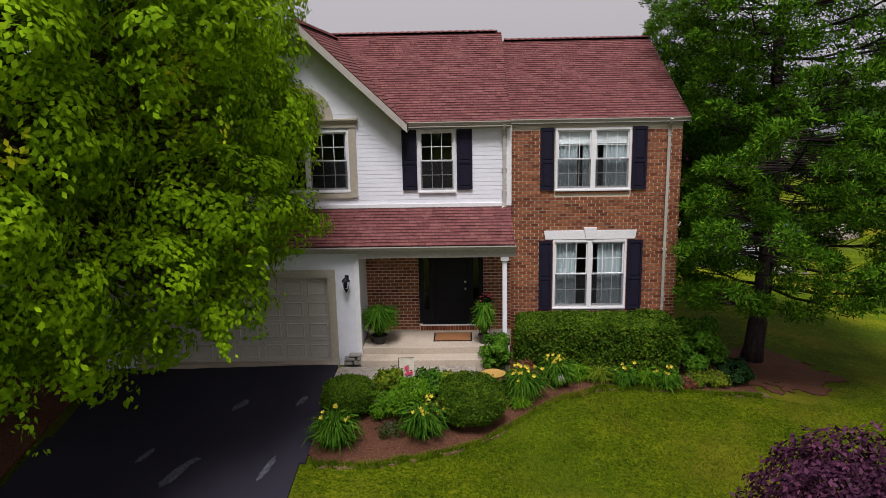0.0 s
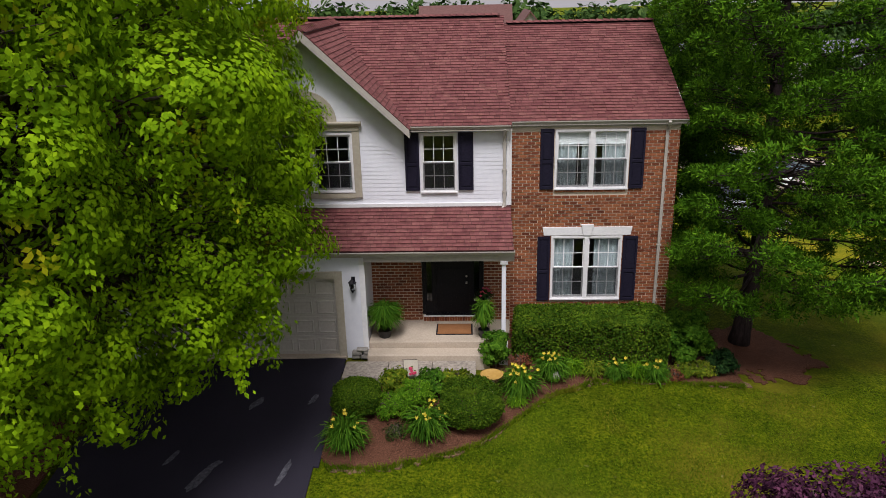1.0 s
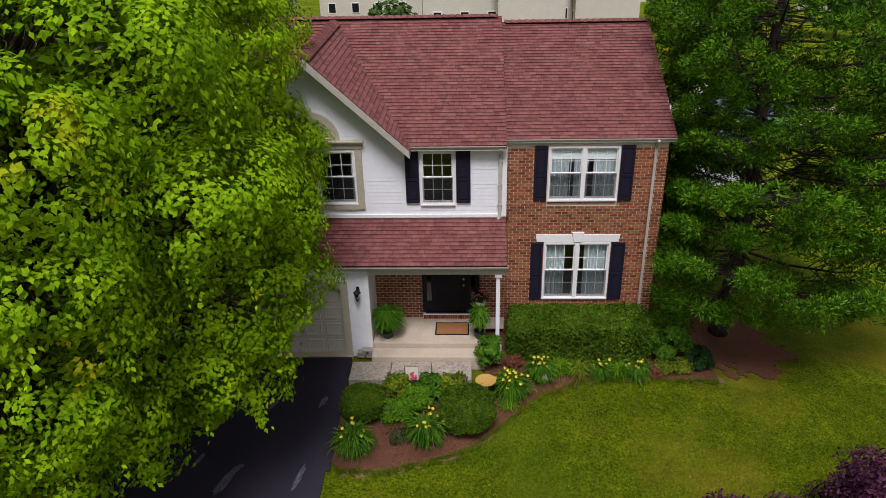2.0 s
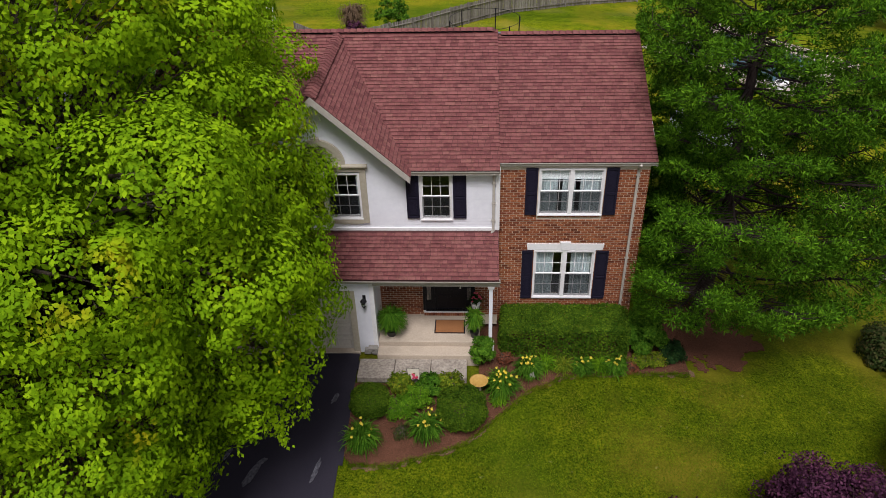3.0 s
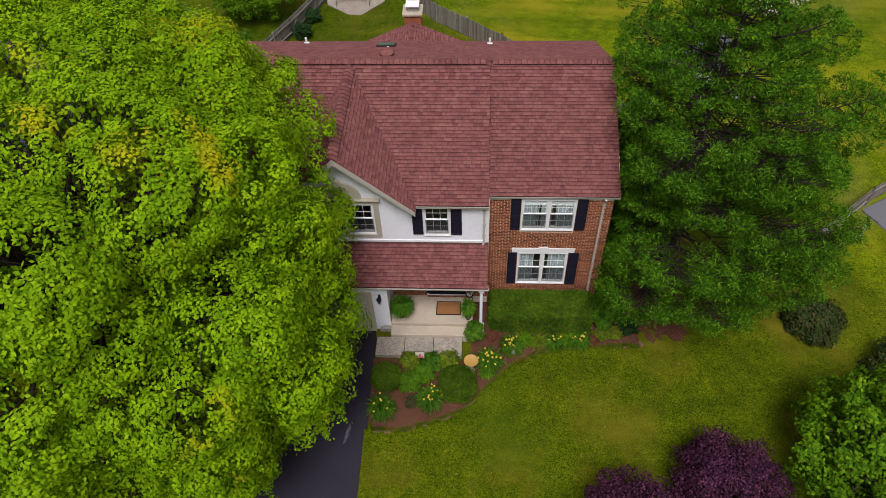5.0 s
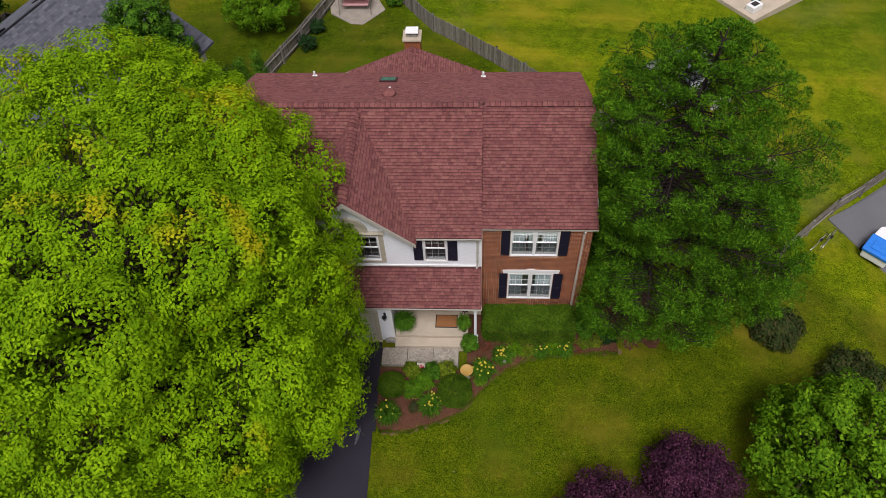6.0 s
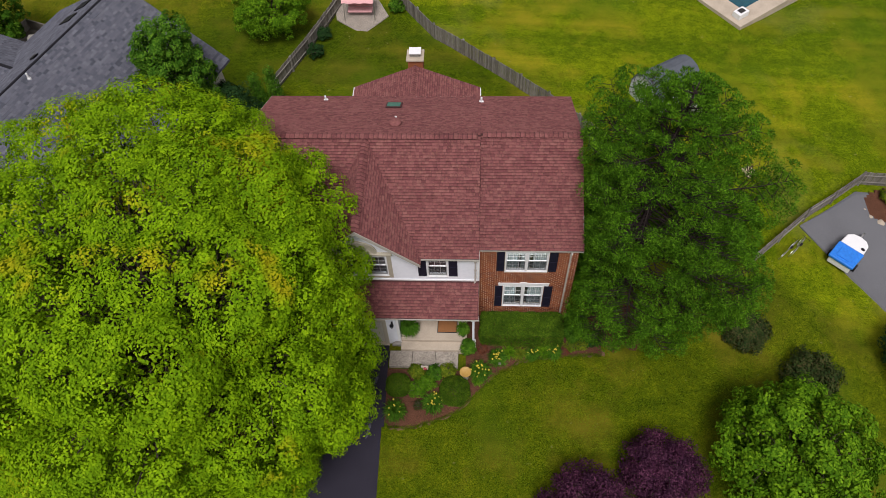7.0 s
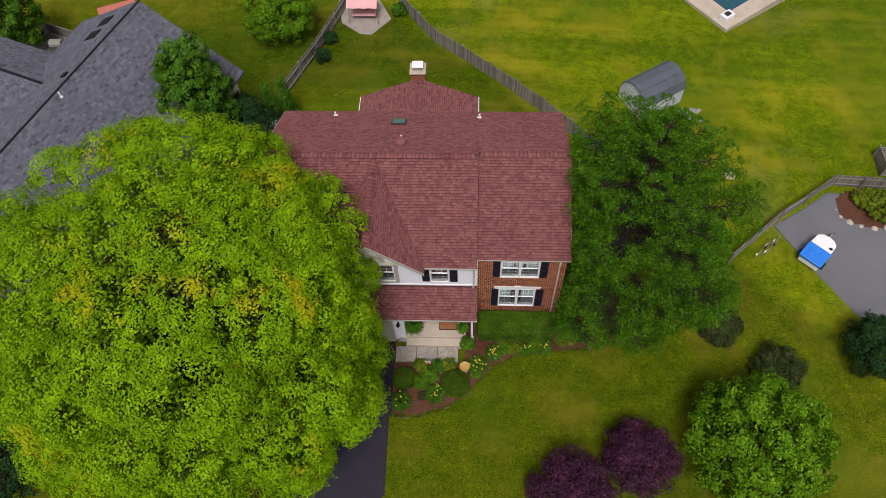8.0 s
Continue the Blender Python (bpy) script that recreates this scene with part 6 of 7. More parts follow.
for x in (-1.1, 1.1):
    part("leg", Geo().tube([(x, -0.75, 0), (x, 0, 1.85), (x, 0.75, 0)], [0.025] * 3, 6), M_METAL, sw)
part("seat", Geo().box(-0.9, 0.9, -0.3, 0.3, 0.42, 0.52), M_CANOPY, sw, bevel=0.03)
part("backrest", Geo().box(-0.9, 0.9, 0.3, 0.4, 0.52, 1.0), M_CANOPY, sw, bevel=0.03)

tr = thing("trampoline", "round black trampoline with a safety net on the lawn", "trampoline", at=at_ground(0.75, 50.6))
part("mat", Geo().lathe(0, 0, [(2.15, 0.86), (2.15, 0.88)], 36), mat("black_mesh_mat", [(0.008, 0.009, 0.012), (0.015, 0.016, 0.02)], 0.95, fine=30, wear=0.2, bump=0, spec=0.1), tr)
part("pad", Geo().lathe(0, 0, [(2.15, 0.84), (2.5, 0.84), (2.5, 0.9), (2.15, 0.91)], 36, False), mat("blue_grey_pad", [(0.10, 0.13, 0.15), (0.15, 0.18, 0.20)], 0.8, fine=8, wear=0.2, bump=0.1), tr, "blue-grey spring pad")
for k in range(6):
    a = k * math.pi / 3 + 0.2
    part("leg", Geo().tube([(2.4 * math.cos(a), 2.4 * math.sin(a), -0.1), (2.4 * math.cos(a), 2.4 * math.sin(a), 0.86)], [0.03, 0.03], 6), M_METAL, tr)
    part("pole", Geo().tube([(2.45 * math.cos(a), 2.45 * math.sin(a), 0.86), (2.5 * math.cos(a), 2.5 * math.sin(a), 2.6)], [0.04, 0.04], 6), M_BLACK, tr)
part("top_ring", Geo().tube([(2.5 * math.cos(k * math.pi / 18), 2.5 * math.sin(k * math.pi / 18), 2.55) for k in range(37)], [0.018] * 37, 5), M_BLACK, tr)

# ---- shed with a rounded roof
shed_z = ground_z(13.0, 36.8)
shed = thing("garden_shed", "grey barn-roofed garden shed with pale siding", "shed", at=(13.0, 36.85, shed_z))
shed.rotation_euler = (0, 0, radians(32))
M_SHEDROOF = mat("grey_shed_roof", [(0.065, 0.075, 0.095), (0.10, 0.115, 0.135)], 0.8, fine=20, coarse=1.5, wear=0.4, bump=0.2)
M_SHEDWALL = mat("pale_shed_boards", [(0.42, 0.44, 0.48), (0.54, 0.56, 0.60)], 0.7, fine=12, wear=0.25, bump=0.1)
SW, SL = 1.25, 1.75
prof = [(-SW, 0), (SW, 0), (SW, 1.35), (SW * 0.82, 1.95), (SW * 0.45, 2.32), (0, 2.45), (-SW * 0.45, 2.32), (-SW * 0.82, 1.95), (-SW, 1.35)]
part("body", Geo().prism(prof, "x", -SL, SL), M_SHEDWALL, shed)
for (y0, z0), (y1, z1) in zip(prof[2:8], prof[3:9]):
    n = Vector((0, z0 - z1, y1 - y0)).normalized() * -0.05
    if n.z < 0:
        n = -n
    for k in range(5):
        a, b = -SL - 0.08 + (2 * SL + 0.16) * k / 5 + 0.004, -SL - 0.08 + (2 * SL + 0.16) * (k + 1) / 5 - 0.004
        q = [(a, y0, z0), (b, y0, z0), (b, y1, z1), (a, y1, z1)]
        part("roof_panel", Geo().add([(p[0], p[1] + n.y, p[2] + n.z) for p in q] + q, [(0, 1, 2, 3), (7, 6, 5, 4), (0, 4, 5, 1), (1, 5, 6, 2), (2, 6, 7, 3), (3, 7, 4, 0)]), M_SHEDROOF, shed)
for k in range(9):
    y = -SW + 0.05 + k * 2 * (SW - 0.05) / 8
    h = float(np.interp(abs(y), [0, SW * 0.45, SW * 0.82, SW], [2.42, 2.30, 1.92, 1.32]))
    part("board", Geo().box(-SL - 0.02, -SL - 0.002, y - 0.12, y + 0.12, 0.05, h), M_SHEDWALL, shed, bevel=0.005)
part("door", Geo().box(-SL - 0.045, -SL - 0.021, -0.55, 0.55, 0.08, 1.85), M_SHEDWALL, shed, "pale shed door", bevel=0.008)
for k in range(16):
    a = random.Random(k)
    rock("rubble_stone", "small tan stone in a rubble heap by the shed", 15.6 + a.uniform(-0.9, 0.9), 35.6 + a.uniform(-0.6, 0.6), ground_z(15.6, 35.6) + 0.06 + a.uniform(0, 0.2), a.uniform(0.14, 0.3), k, M_STONE, 0.7, group="rubble heap")

# ---- pool with its deck
pz = -3.06
M_POOL = mat("pool_water", [(0.008, 0.06, 0.085), (0.012, 0.085, 0.11)], 0.08, fine=3, wear=0.2, bump=0.15, bump_scale=4)
deck = tagged(new("pool_deck"), "pale concrete pool deck", "pool deck", kind="structure")
deck.matrix_world = pose(19.85, 44.65, pz, 0, 0, 37)
part("deck_edge", Geo().box(0, 9, 0, 1.3, -0.7, 0.12).box(0, 1.6, 1.3, 12, -0.7, 0.12).box(7.4, 9, 1.3, 12, -0.7, 0.12).box(1.6, 7.4, 10.5, 12, -0.7, 0.12), M_CONCRETE, deck, bevel=0.02)
pw = tagged(part("pool_water", Geo().box(1.58, 7.42, 1.28, 10.52, -0.6, 0.02), M_POOL), "dark blue-green pool water", "water", kind="structure")
pw.matrix_world = deck.matrix_world
box = thing("pool_pump_box", "pale box on the pool deck's corner", "pump box", at=tuple(deck.matrix_world @ Vector((0.9, 0.9, 0.12))))
box.rotation_euler = (0, 0, radians(37))
part("case", Geo().box(-0.5, 0.5, -0.35, 0.35, 0, 0.45), M_TRIM, box, bevel=0.04)
part("lid", Geo().box(-0.25, 0.25, -0.2, 0.2, 0.45, 0.5), M_PLASTICPOT, box, bevel=0.02)

# ---- neighbour's driveway to the east, fence, boat, bicycles
def east_driveway():
    """A sheet that follows the ground between the fence and a slanting, slightly broken lawn edge."""
    g, cols, rows = Geo(), 120, 26
    for i in range(cols + 1):
        x = 20.0 + 16.0 * i / cols
        lo = max(3.0, 26.7 - (x - 20.0) / 0.62) + 0.05 * noise.noise((x * 3, 1, 0))
        hi = min(26.8 + (x - 20.0) * 0.74, 29.9)
        for j in range(rows + 1):
            y = lo + (hi - lo) * j / rows
            g.v.append((x, y, ground_z(x, y) + 0.045 - (0.10 if j in (0, rows) else 0)))
    n = rows + 1
    for i in range(cols):
        for j in range(rows):
            g.f.append((i * n + j, (i + 1) * n + j, (i + 1) * n + j + 1, i * n + j + 1))
    return g


tagged(part("east_driveway", east_driveway().mesh("east_driveway", False, tidy=False), M_ASPHALT_OLD, None), "weathered grey asphalt drive of the neighbouring house", "driveway", kind="structure")
laid_sheet("east_bed", lambda x, y: ((x - 26.8) / 2.3) ** 2 + ((y - 28.6) / 1.5) ** 2 < 1, 24, 30, 26.5, 30.5, 0.2, 0.06, M_MULCH, "mulch island with shrubs by the neighbour's drive", "mulch bed")
small_shrub("golden_bush", "yellow-green bush in the neighbour's bed", 27.3, 28.6, 1.3, 1.0, 7000, 0.11, M_LIME, 120, lobes=12)
small_shrub("golden_bush", "small yellow-green bush in the neighbour's bed", 26.0, 29.2, 0.5, 0.7, 2000, 0.1, M_LIME, 121)
for k in range(9):
    a = math.pi * (1.02 + 0.9 * k / 8)
    rock("border_stone", "white edging stone round the neighbour's bed", 26.8 + 2.35 * math.cos(a), 28.5 + 1.5 * math.sin(a), ground_z(26.8, 28) + 0.08, 0.16 + 0.05 * (k % 3), 40 + k, M_CONCRETE, 0.7, group="bed edging")
fence_run("weathered leaning board fence by the neighbour's drive", [(16.4, 23.6), (20.3, 27.2), (24.5, 30.3), (28.3, 30.2), (31, 29.0)], 1.15, "east fence")

boat = thing("boat_trailer", "small white boat under a bright blue cover", "boat", at=at_ground(22.2, 24.75))
boat.rotation_euler = (0, 0, radians(-43))
boat.scale = (1.2, 0.8, 0.9)
M_BLUE = mat("bright_blue_tarp", [(0.012, 0.16, 0.62), (0.02, 0.22, 0.75)], 0.45, fine=8, coarse=3, wear=0.25, bump=0.2)
hull = [(-0.54, -1.5), (0.54, -1.5), (0.58, 0.3), (0.54, 1.1), (0.34, 1.42), (0, 1.52), (-0.34, 1.42), (-0.54, 1.1), (-0.58, 0.3)]
part("hull", Geo().prism(hull, "z", 0.35, 0.95), M_TRIM, boat, "white fibreglass hull", bevel=0.06)
part("cover", Geo().prism([(-0.61, -1.58), (0.61, -1.58), (0.63, 0.05), (-0.63, 0.05)], "z", 0.88, 1.12), M_BLUE, boat, "bright blue tarpaulin", bevel=0.07)
part("cover_ridge", Geo().box(-0.36, 0.36, -1.25, -0.35, 1.121, 1.17), M_BLUE, boat, bevel=0.03)
part("hatch", Geo().lathe(0.42, 0.55, [(0.10, 0.95), (0.10, 1.0), (0.02, 1.01)], 12), M_BLACK, boat)
for x in (-0.62, 0.62):
    w = part("wheel", Geo().lathe(0, 0, [(0.12, -0.08), (0.26, -0.08), (0.28, -0.03), (0.28, 0.03), (0.26, 0.08), (0.12, 0.08)], 18), M_BLACK, boat)
    w.matrix_local = pose(x, -0.6, 0.27, 0, 90, 0)
part("axle", Geo().box(-0.6, 0.6, -0.64, -0.56, 0.25, 0.36), M_METAL, boat)
part("tow_bar", Geo().box(-0.04, 0.04, 1.5, 2.6, 0.3, 0.38), M_METAL, boat)
part("tow_jack", Geo().box(-0.04, 0.04, 2.5, 2.58, 0.0, 0.38), M_METAL, boat)


def bicycle(x, y, turn, lean):
    b = thing("bicycle", "grey bicycle leaning by the board fence", "bicycle", "bicycles", at=at_ground(x, y))
    b.rotation_euler = (radians(lean), 0, radians(turn))
    for u in (-0.52, 0.52):
        part("wheel", Geo().tube([(u + 0.33 * math.cos(k * math.pi / 10), 0, 0.34 + 0.33 * math.sin(k * math.pi / 10)) for k in range(21)], [0.022] * 21, 5), M_METAL, b)
    part("frame", Geo().tube([(-0.52, 0, 0.34), (-0.15, 0, 0.78), (0.35, 0, 0.76), (-0.05, 0, 0.32), (-0.15, 0, 0.78)], [0.02] * 5, 5).tube([(0.52, 0, 0.34), (0.36, 0, 0.9)], [0.018] * 2, 5), M_STONE, b)
    part("handlebar", Geo().tube([(0.36, -0.28, 0.95), (0.38, 0, 0.92), (0.36, 0.28, 0.95)], [0.014] * 3, 5), M_BLACK, b)
    part("saddle", Geo().box(-0.28, -0.04, -0.06, 0.06, 0.84, 0.89), M_BLACK, b, bevel=0.02)


bicycle(18.6, 24.7, 45, 12)
bicycle(19.2, 25.0, 50, 14)

# ---- grey-roofed house to the west
west = thing("neighbour_house", "neighbouring house with a large grey shingle roof", "house")
RX1, RY1, RX2, RY2, RZ = -19.5, 35.2, -23.86, 23.92, 8.0
rdir = Vector((RX2 - RX1, RY2 - RY1, 0)).normalized()
rside = Vector((-rdir.y, rdir.x, 0))
if rside.x < 0:
    rside = -rside
HALF, DROP = 6.2, 3.6


def wp(s, w, z):
    """A point along the ridge, across it, at a height."""
    p = Vector((RX1, RY1, 0)) + rdir * s + rside * w
    return (p.x, p.y, z)


LW = 20.0
zb = RZ - DROP
part("wall", Geo().add([wp(0.4, -HALF + 0.5, -1), wp(0.4, HALF - 0.5, -1), wp(LW, HALF - 0.5, -1), wp(LW, -HALF + 0.5, -1), wp(0.4, -HALF + 0.5, zb), wp(0.4, HALF - 0.5, zb), wp(LW, HALF - 0.5, zb), wp(LW, -HALF + 0.5, zb), wp(0.4, 0, RZ - 0.3), wp(LW, 0, RZ - 0.3)],
                       [(0, 1, 5, 8, 4), (1, 2, 6, 5), (2, 3, 7, 9, 6), (3, 0, 4, 7)]), M_CREAM, west)
n_roof = part("roof", Geo().slab([wp(0, 0, RZ), wp(LW, 0, RZ), wp(LW, HALF, zb), wp(0, HALF, zb)], 0.15).slab([wp(0, 0, RZ), wp(0, -HALF, zb), wp(LW, -HALF, zb), wp(LW, 0, RZ)], 0.15), M_GREYSHINGLE, west, "grey asphalt shingle roof")
tabs = shingle_field(n_roof, wp(LW, HALF, zb), -rdir, Vector(wp(0, 0, RZ)) - Vector(wp(0, HALF, zb)), LW, math.hypot(HALF, DROP), row=0.145, tab=0.22, seed=31)
tabs += shingle_field(n_roof, wp(0, -HALF, zb), rdir, Vector(wp(0, 0, RZ)) - Vector(wp(0, -HALF, zb)), LW, math.hypot(HALF, DROP), row=0.145, tab=0.22, seed=32)
g = Geo()
for vs in tabs:
    g.add(vs, TAB_FACES)
tagged(part("shingle_field", g.mesh("shingle_field", tidy=False), M_GREYSHINGLE, n_roof), kind="stuff")
part("ridge_cap", Geo().slab([wp(-0.02, -0.06, RZ + 0.02), wp(LW, -0.06, RZ + 0.02), wp(LW, 0.06, RZ + 0.02), wp(-0.02, 0.06, RZ + 0.02)], 0.05), M_BLACK, n_roof)
for s, w in ((7.9, 0.35),):
    z = RZ - abs(w) * DROP / HALF
    p = wp(s, w, z)
    part("vent_pipe", Geo().lathe(p[0], p[1], [(0.10, z - 0.1), (0.10, z + 0.05), (0.05, z + 0.06), (0.05, z + 0.35), (0.03, z + 0.35)], 10), M_TRIM, n_roof)
for s in (0.9, 2.2):
    part("skylight", Geo().slab([wp(s, -1.6, RZ - 1.6 * DROP / HALF + 0.08), wp(s + 0.75, -1.6, RZ - 1.6 * DROP / HALF + 0.08), wp(s + 0.75, -2.6, RZ - 2.6 * DROP / HALF + 0.08), wp(s, -2.6, RZ - 2.6 * DROP / HALF + 0.08)], 0.1), M_BLACK, n_roof, "dark flat skylight")
part("attic_vent", Geo().slab([wp(6.2, -0.6, RZ - 0.6 * DROP / HALF + 0.12), wp(6.55, -0.6, RZ - 0.6 * DROP / HALF + 0.12), wp(6.55, -1.0, RZ - 1.0 * DROP / HALF + 0.12), wp(6.2, -1.0, RZ - 1.0 * DROP / HALF + 0.12)], 0.14), M_BLACK, n_roof, "small black roof vent")
# its wing to the west and a lower front roof
for s0, s1, w0, w1, zr, ze in ((2.6, 10.6, -17, -2.0, 6.3, 3.6), (12.0, 18.0, 2.0, 8.6, 5.6, 3.4)):
    sm_ = (s0 + s1) / 2
    g = Geo().slab([wp(s0, w0, ze), wp(sm_, w0, zr), wp(sm_, w1, zr), wp(s0, w1, ze)], 0.12).slab([wp(sm_, w0, zr), wp(s1, w0, ze), wp(s1, w1, ze), wp(sm_, w1, zr)], 0.12)
    wing = part("wing_roof", g, M_GREYSHINGLE, west)
    slope_len = math.hypot(sm_ - s0, zr - ze)
    tabs = shingle_field(wing, wp(s0, w1, ze), -rside, Vector(wp(sm_, w1, zr)) - Vector(wp(s0, w1, ze)), w1 - w0, slope_len, row=0.145, tab=0.22, seed=33)
    tabs += shingle_field(wing, wp(s1, w0, ze), rside, Vector(wp(sm_, w0, zr)) - Vector(wp(s1, w0, ze)), w1 - w0, slope_len, row=0.145, tab=0.22, seed=34)
    g = Geo()
    for vs in tabs:
        g.add(vs, TAB_FACES)
    tagged(part("shingle_field", g.mesh("shingle_field", tidy=False), M_GREYSHINGLE, wing), kind="stuff")
    part("wing_wall", Geo().add([wp(s0 + 0.3, w0 + 0.3, -1), wp(s1 - 0.3, w0 + 0.3, -1), wp(s1 - 0.3, w1 - 0.3, -1), wp(s0 + 0.3, w1 - 0.3, -1), wp(s0 + 0.3, w0 + 0.3, ze), wp(s1 - 0.3, w0 + 0.3, ze), wp(s1 - 0.3, w1 - 0.3, ze), wp(s0 + 0.3, w1 - 0.3, ze)], [(0, 1, 5, 4), (1, 2, 6, 5), (2, 3, 7, 6), (3, 0, 4, 7)]), M_CREAM, west)
part("ridge_cap", Geo().slab([wp(6.52, -17, 6.32), wp(6.68, -17, 6.32), wp(6.68, -2.9, 6.32), wp(6.52, -2.9, 6.32)], 0.05), M_BLACK, west)
M_REDROOF = mat("faded_red_roof", [(0.36, 0.10, 0.07), (0.46, 0.15, 0.11)], 0.85, fine=10, coarse=1.2, wear=0.3, bump=0.2)
hut = thing("playhouse", "small playhouse with a faded red roof behind the neighbouring house", "playhouse", at=at_ground(-25.9, 42.5))
hut.rotation_euler = (0, 0, radians(22))
part("wall", Geo().box(-1.15, 1.15, -0.95, 0.95, 0, 1.9), M_FENCE, hut)
part("roof", Geo().slab([(-1.4, -1.25, 1.95), (1.4, -1.25, 1.95), (1.4, 1.25, 2.5), (-1.4, 1.25, 2.5)], 0.08), M_REDROOF, hut, "faded red sloping roof")
deck = thing("back_deck", "low grey wooden deck behind the neighbouring house", "deck", at=at_ground(-30.7, 40.5))
deck.rotation_euler = (0, 0, radians(-21))
for k in range(12):
    part("plank", Geo().box(-2.2, 2.2, -1.68 + 0.28 * k, -1.42 + 0.28 * k, 0.35, 0.40), M_FENCE, deck)
for k, (x0, x1, y0, y1) in enumerate(((-2.3, 2.3, 1.7, 1.78), (-2.3, 2.3, -1.78, -1.7), (-2.3, -2.22, -1.69, 1.69), (2.22, 2.3, -1.69, 1.69))):
    part("railing", Geo().box(x0, x1, y0, y1, 0.0, 1.2), M_FENCE, deck)
grill = thing("barbecue_grill", "grey covered barbecue grill on the neighbouring deck", "grill", at=(-30.5, 40.6, ground_z(-30.7, 40.5) + 0.40))
part("cart", Geo().box(-0.6, 0.6, -0.3, 0.3, 0, 0.85), M_METAL, grill, bevel=0.04)
part("lid", Geo().prism([(-0.32, 0.851), (0.32, 0.851), (0.30, 1.08), (0.12, 1.2), (-0.12, 1.2), (-0.30, 1.08)], "x", -0.45, 0.45), M_STONE, grill, bevel=0.03)
small_shrub("yard_bush", "dark rounded bush by the fence", -10.6, 40.0, 0.6, 0.9, 2600, 0.09, M_DARKSHRUB, 130, "fence bushes")
small_shrub("yard_bush", "dark rounded bush by the fence", -10.3, 42.0, 0.55, 0.8, 2600, 0.09, M_DARKSHRUB, 131, "fence bushes")
small_shrub("yard_bush", "green bush beside the patio", -5.3, 45.3, 0.6, 0.8, 2600, 0.09, M_SHRUB, 132, "fence bushes")
small_shrub("hydrangea", "white-flowered shrub at the house corner", -12.5, 31.6, 0.8, 1.9, 5000, 0.1, M_WHITEFLOWER, 133)
broadleaf_tree("cedar_tree", "dark green conical tree by the west house", at_ground(-33.4, 41.2), (0, 0, 1.5), lobes_ball(2.0, 6.5, 20, 1.1, 134), 14000, 0.2, M_SHRUB, 134, 0.15)
broadleaf_tree("shade_shrub", "dark green shrub beside the street end of the drive", at_ground(-23.0, 10.6), (0, 0, 0.8), lobes_ball(3.1, 4.6, 26, 1.1, 135), 24000, 0.14, M_DARKSHRUB, 135, 0.12, category="bush")

# ---------------------------------------------------------------- far houses and trees
def far_house(x, y, w, d, wall_h, roof_h, turn, wall, roof_m, label):
    z = ground_z(x, y)
    h = thing("far_house", label, "house", "far houses", at=(x, y, z))
    h.rotation_euler = (0, 0, radians(turn))
    part("wall", Geo().prism([(-d / 2, -1), (d / 2, -1), (d / 2, wall_h), (0, wall_h + roof_h), (-d / 2, wall_h)], "x", -w / 2, w / 2), wall, h)
    o = 0.4
    k = roof_h / (d / 2)
    part("roof", Geo().prism([(-d / 2 - o, wall_h - o * k), (0, wall_h + roof_h + 0.02), (d / 2 + o, wall_h - o * k), (d / 2 + o, wall_h - o * k + 0.2), (0, wall_h + roof_h + 0.25), (-d / 2 - o, wall_h - o * k + 0.2)], "x", -w / 2 - o, w / 2 + o), roof_m, h)
    for s in (-1, 1):
        for i in range(int(w / 3.2)):
            for zz in (1.0, 3.9):
                if zz + 1.4 > wall_h:
                    continue
                u = -w / 2 + 1.7 + i * 3.2
                win = part("window", Geo().box(u - 0.55, u + 0.55, s * d / 2 - 0.06, s * d / 2 + 0.06, zz, zz + 1.4), M_TRIM, h)
                part("pane", Geo().box(u - 0.45, u + 0.45, s * (d / 2 + 0.07) - 0.01, s * (d / 2 + 0.07) + 0.01, zz + 0.1, zz + 1.3), M_BLACK, win)
    return h


M_FARROOF = mat("brown_far_roof", [(0.12, 0.055, 0.05), (0.17, 0.085, 0.075)], 0.92, fine=6, coarse=0.6, wear=0.25, bump=0.2)
M_FARGREY = mat("grey_far_roof", [(0.14, 0.14, 0.16), (0.20, 0.20, 0.22)], 0.92, fine=6, coarse=0.6, wear=0.25, bump=0.2)
far_house(-0.5, 93, 10.5, 9, 6.6, 4.8, 0, M_CREAM, M_FARROOF, "distant cream house with a brown roof")
far_house(6.6, 88, 9, 7.4, 6.4, 4.6, 90, M_CREAM, M_FARROOF, "distant cream house wing with a brown gable")
far_house(12.5, 103, 11, 9, 5.0, 3.8, 0, M_CREAM, M_FARROOF, "distant cream house with a brown roof")
far_house(17, 100, 9, 8, 5.0, 4.0, 90, M_CREAM, M_FARROOF, "distant cream house wing with a brown gable")
far_house(-14, 108, 14, 9, 5.4, 3.6, 2, M_CREAM, M_FARGREY, "distant pale house with a grey-brown roof")
far_house(-27, 95, 9, 8, 5.2, 3.6, 90, M_CREAM, M_FARGREY, "distant pale house with a grey roof")
for x, y, t in ((30, 150, 10), (46, 142, -8), (62, 128, 30), (-46, 140, 12), (80, 165, 0), (20, 175, 4), (-20, 180, -6), (52, 80, 20), (-66, 110, 0)):
    far_house(x, y, 13, 9, 5.2, 3.4, t, M_CREAM, M_FARGREY, "distant pale house with a grey roof")


def far_tree(x, y, r, h, seed, material=None, name="far_tree", label="distant leafy green tree"):
    return broadleaf_tree(name, label, at_ground(x, y), (0, 0, h * 0.25), lobes_ball(r, h, 12, r * 0.5, seed), 460, r * 0.33, material or M_TREELINE, seed, 0.15, group="far trees", puff=r * 0.25, per_puff=30, twigs=0)


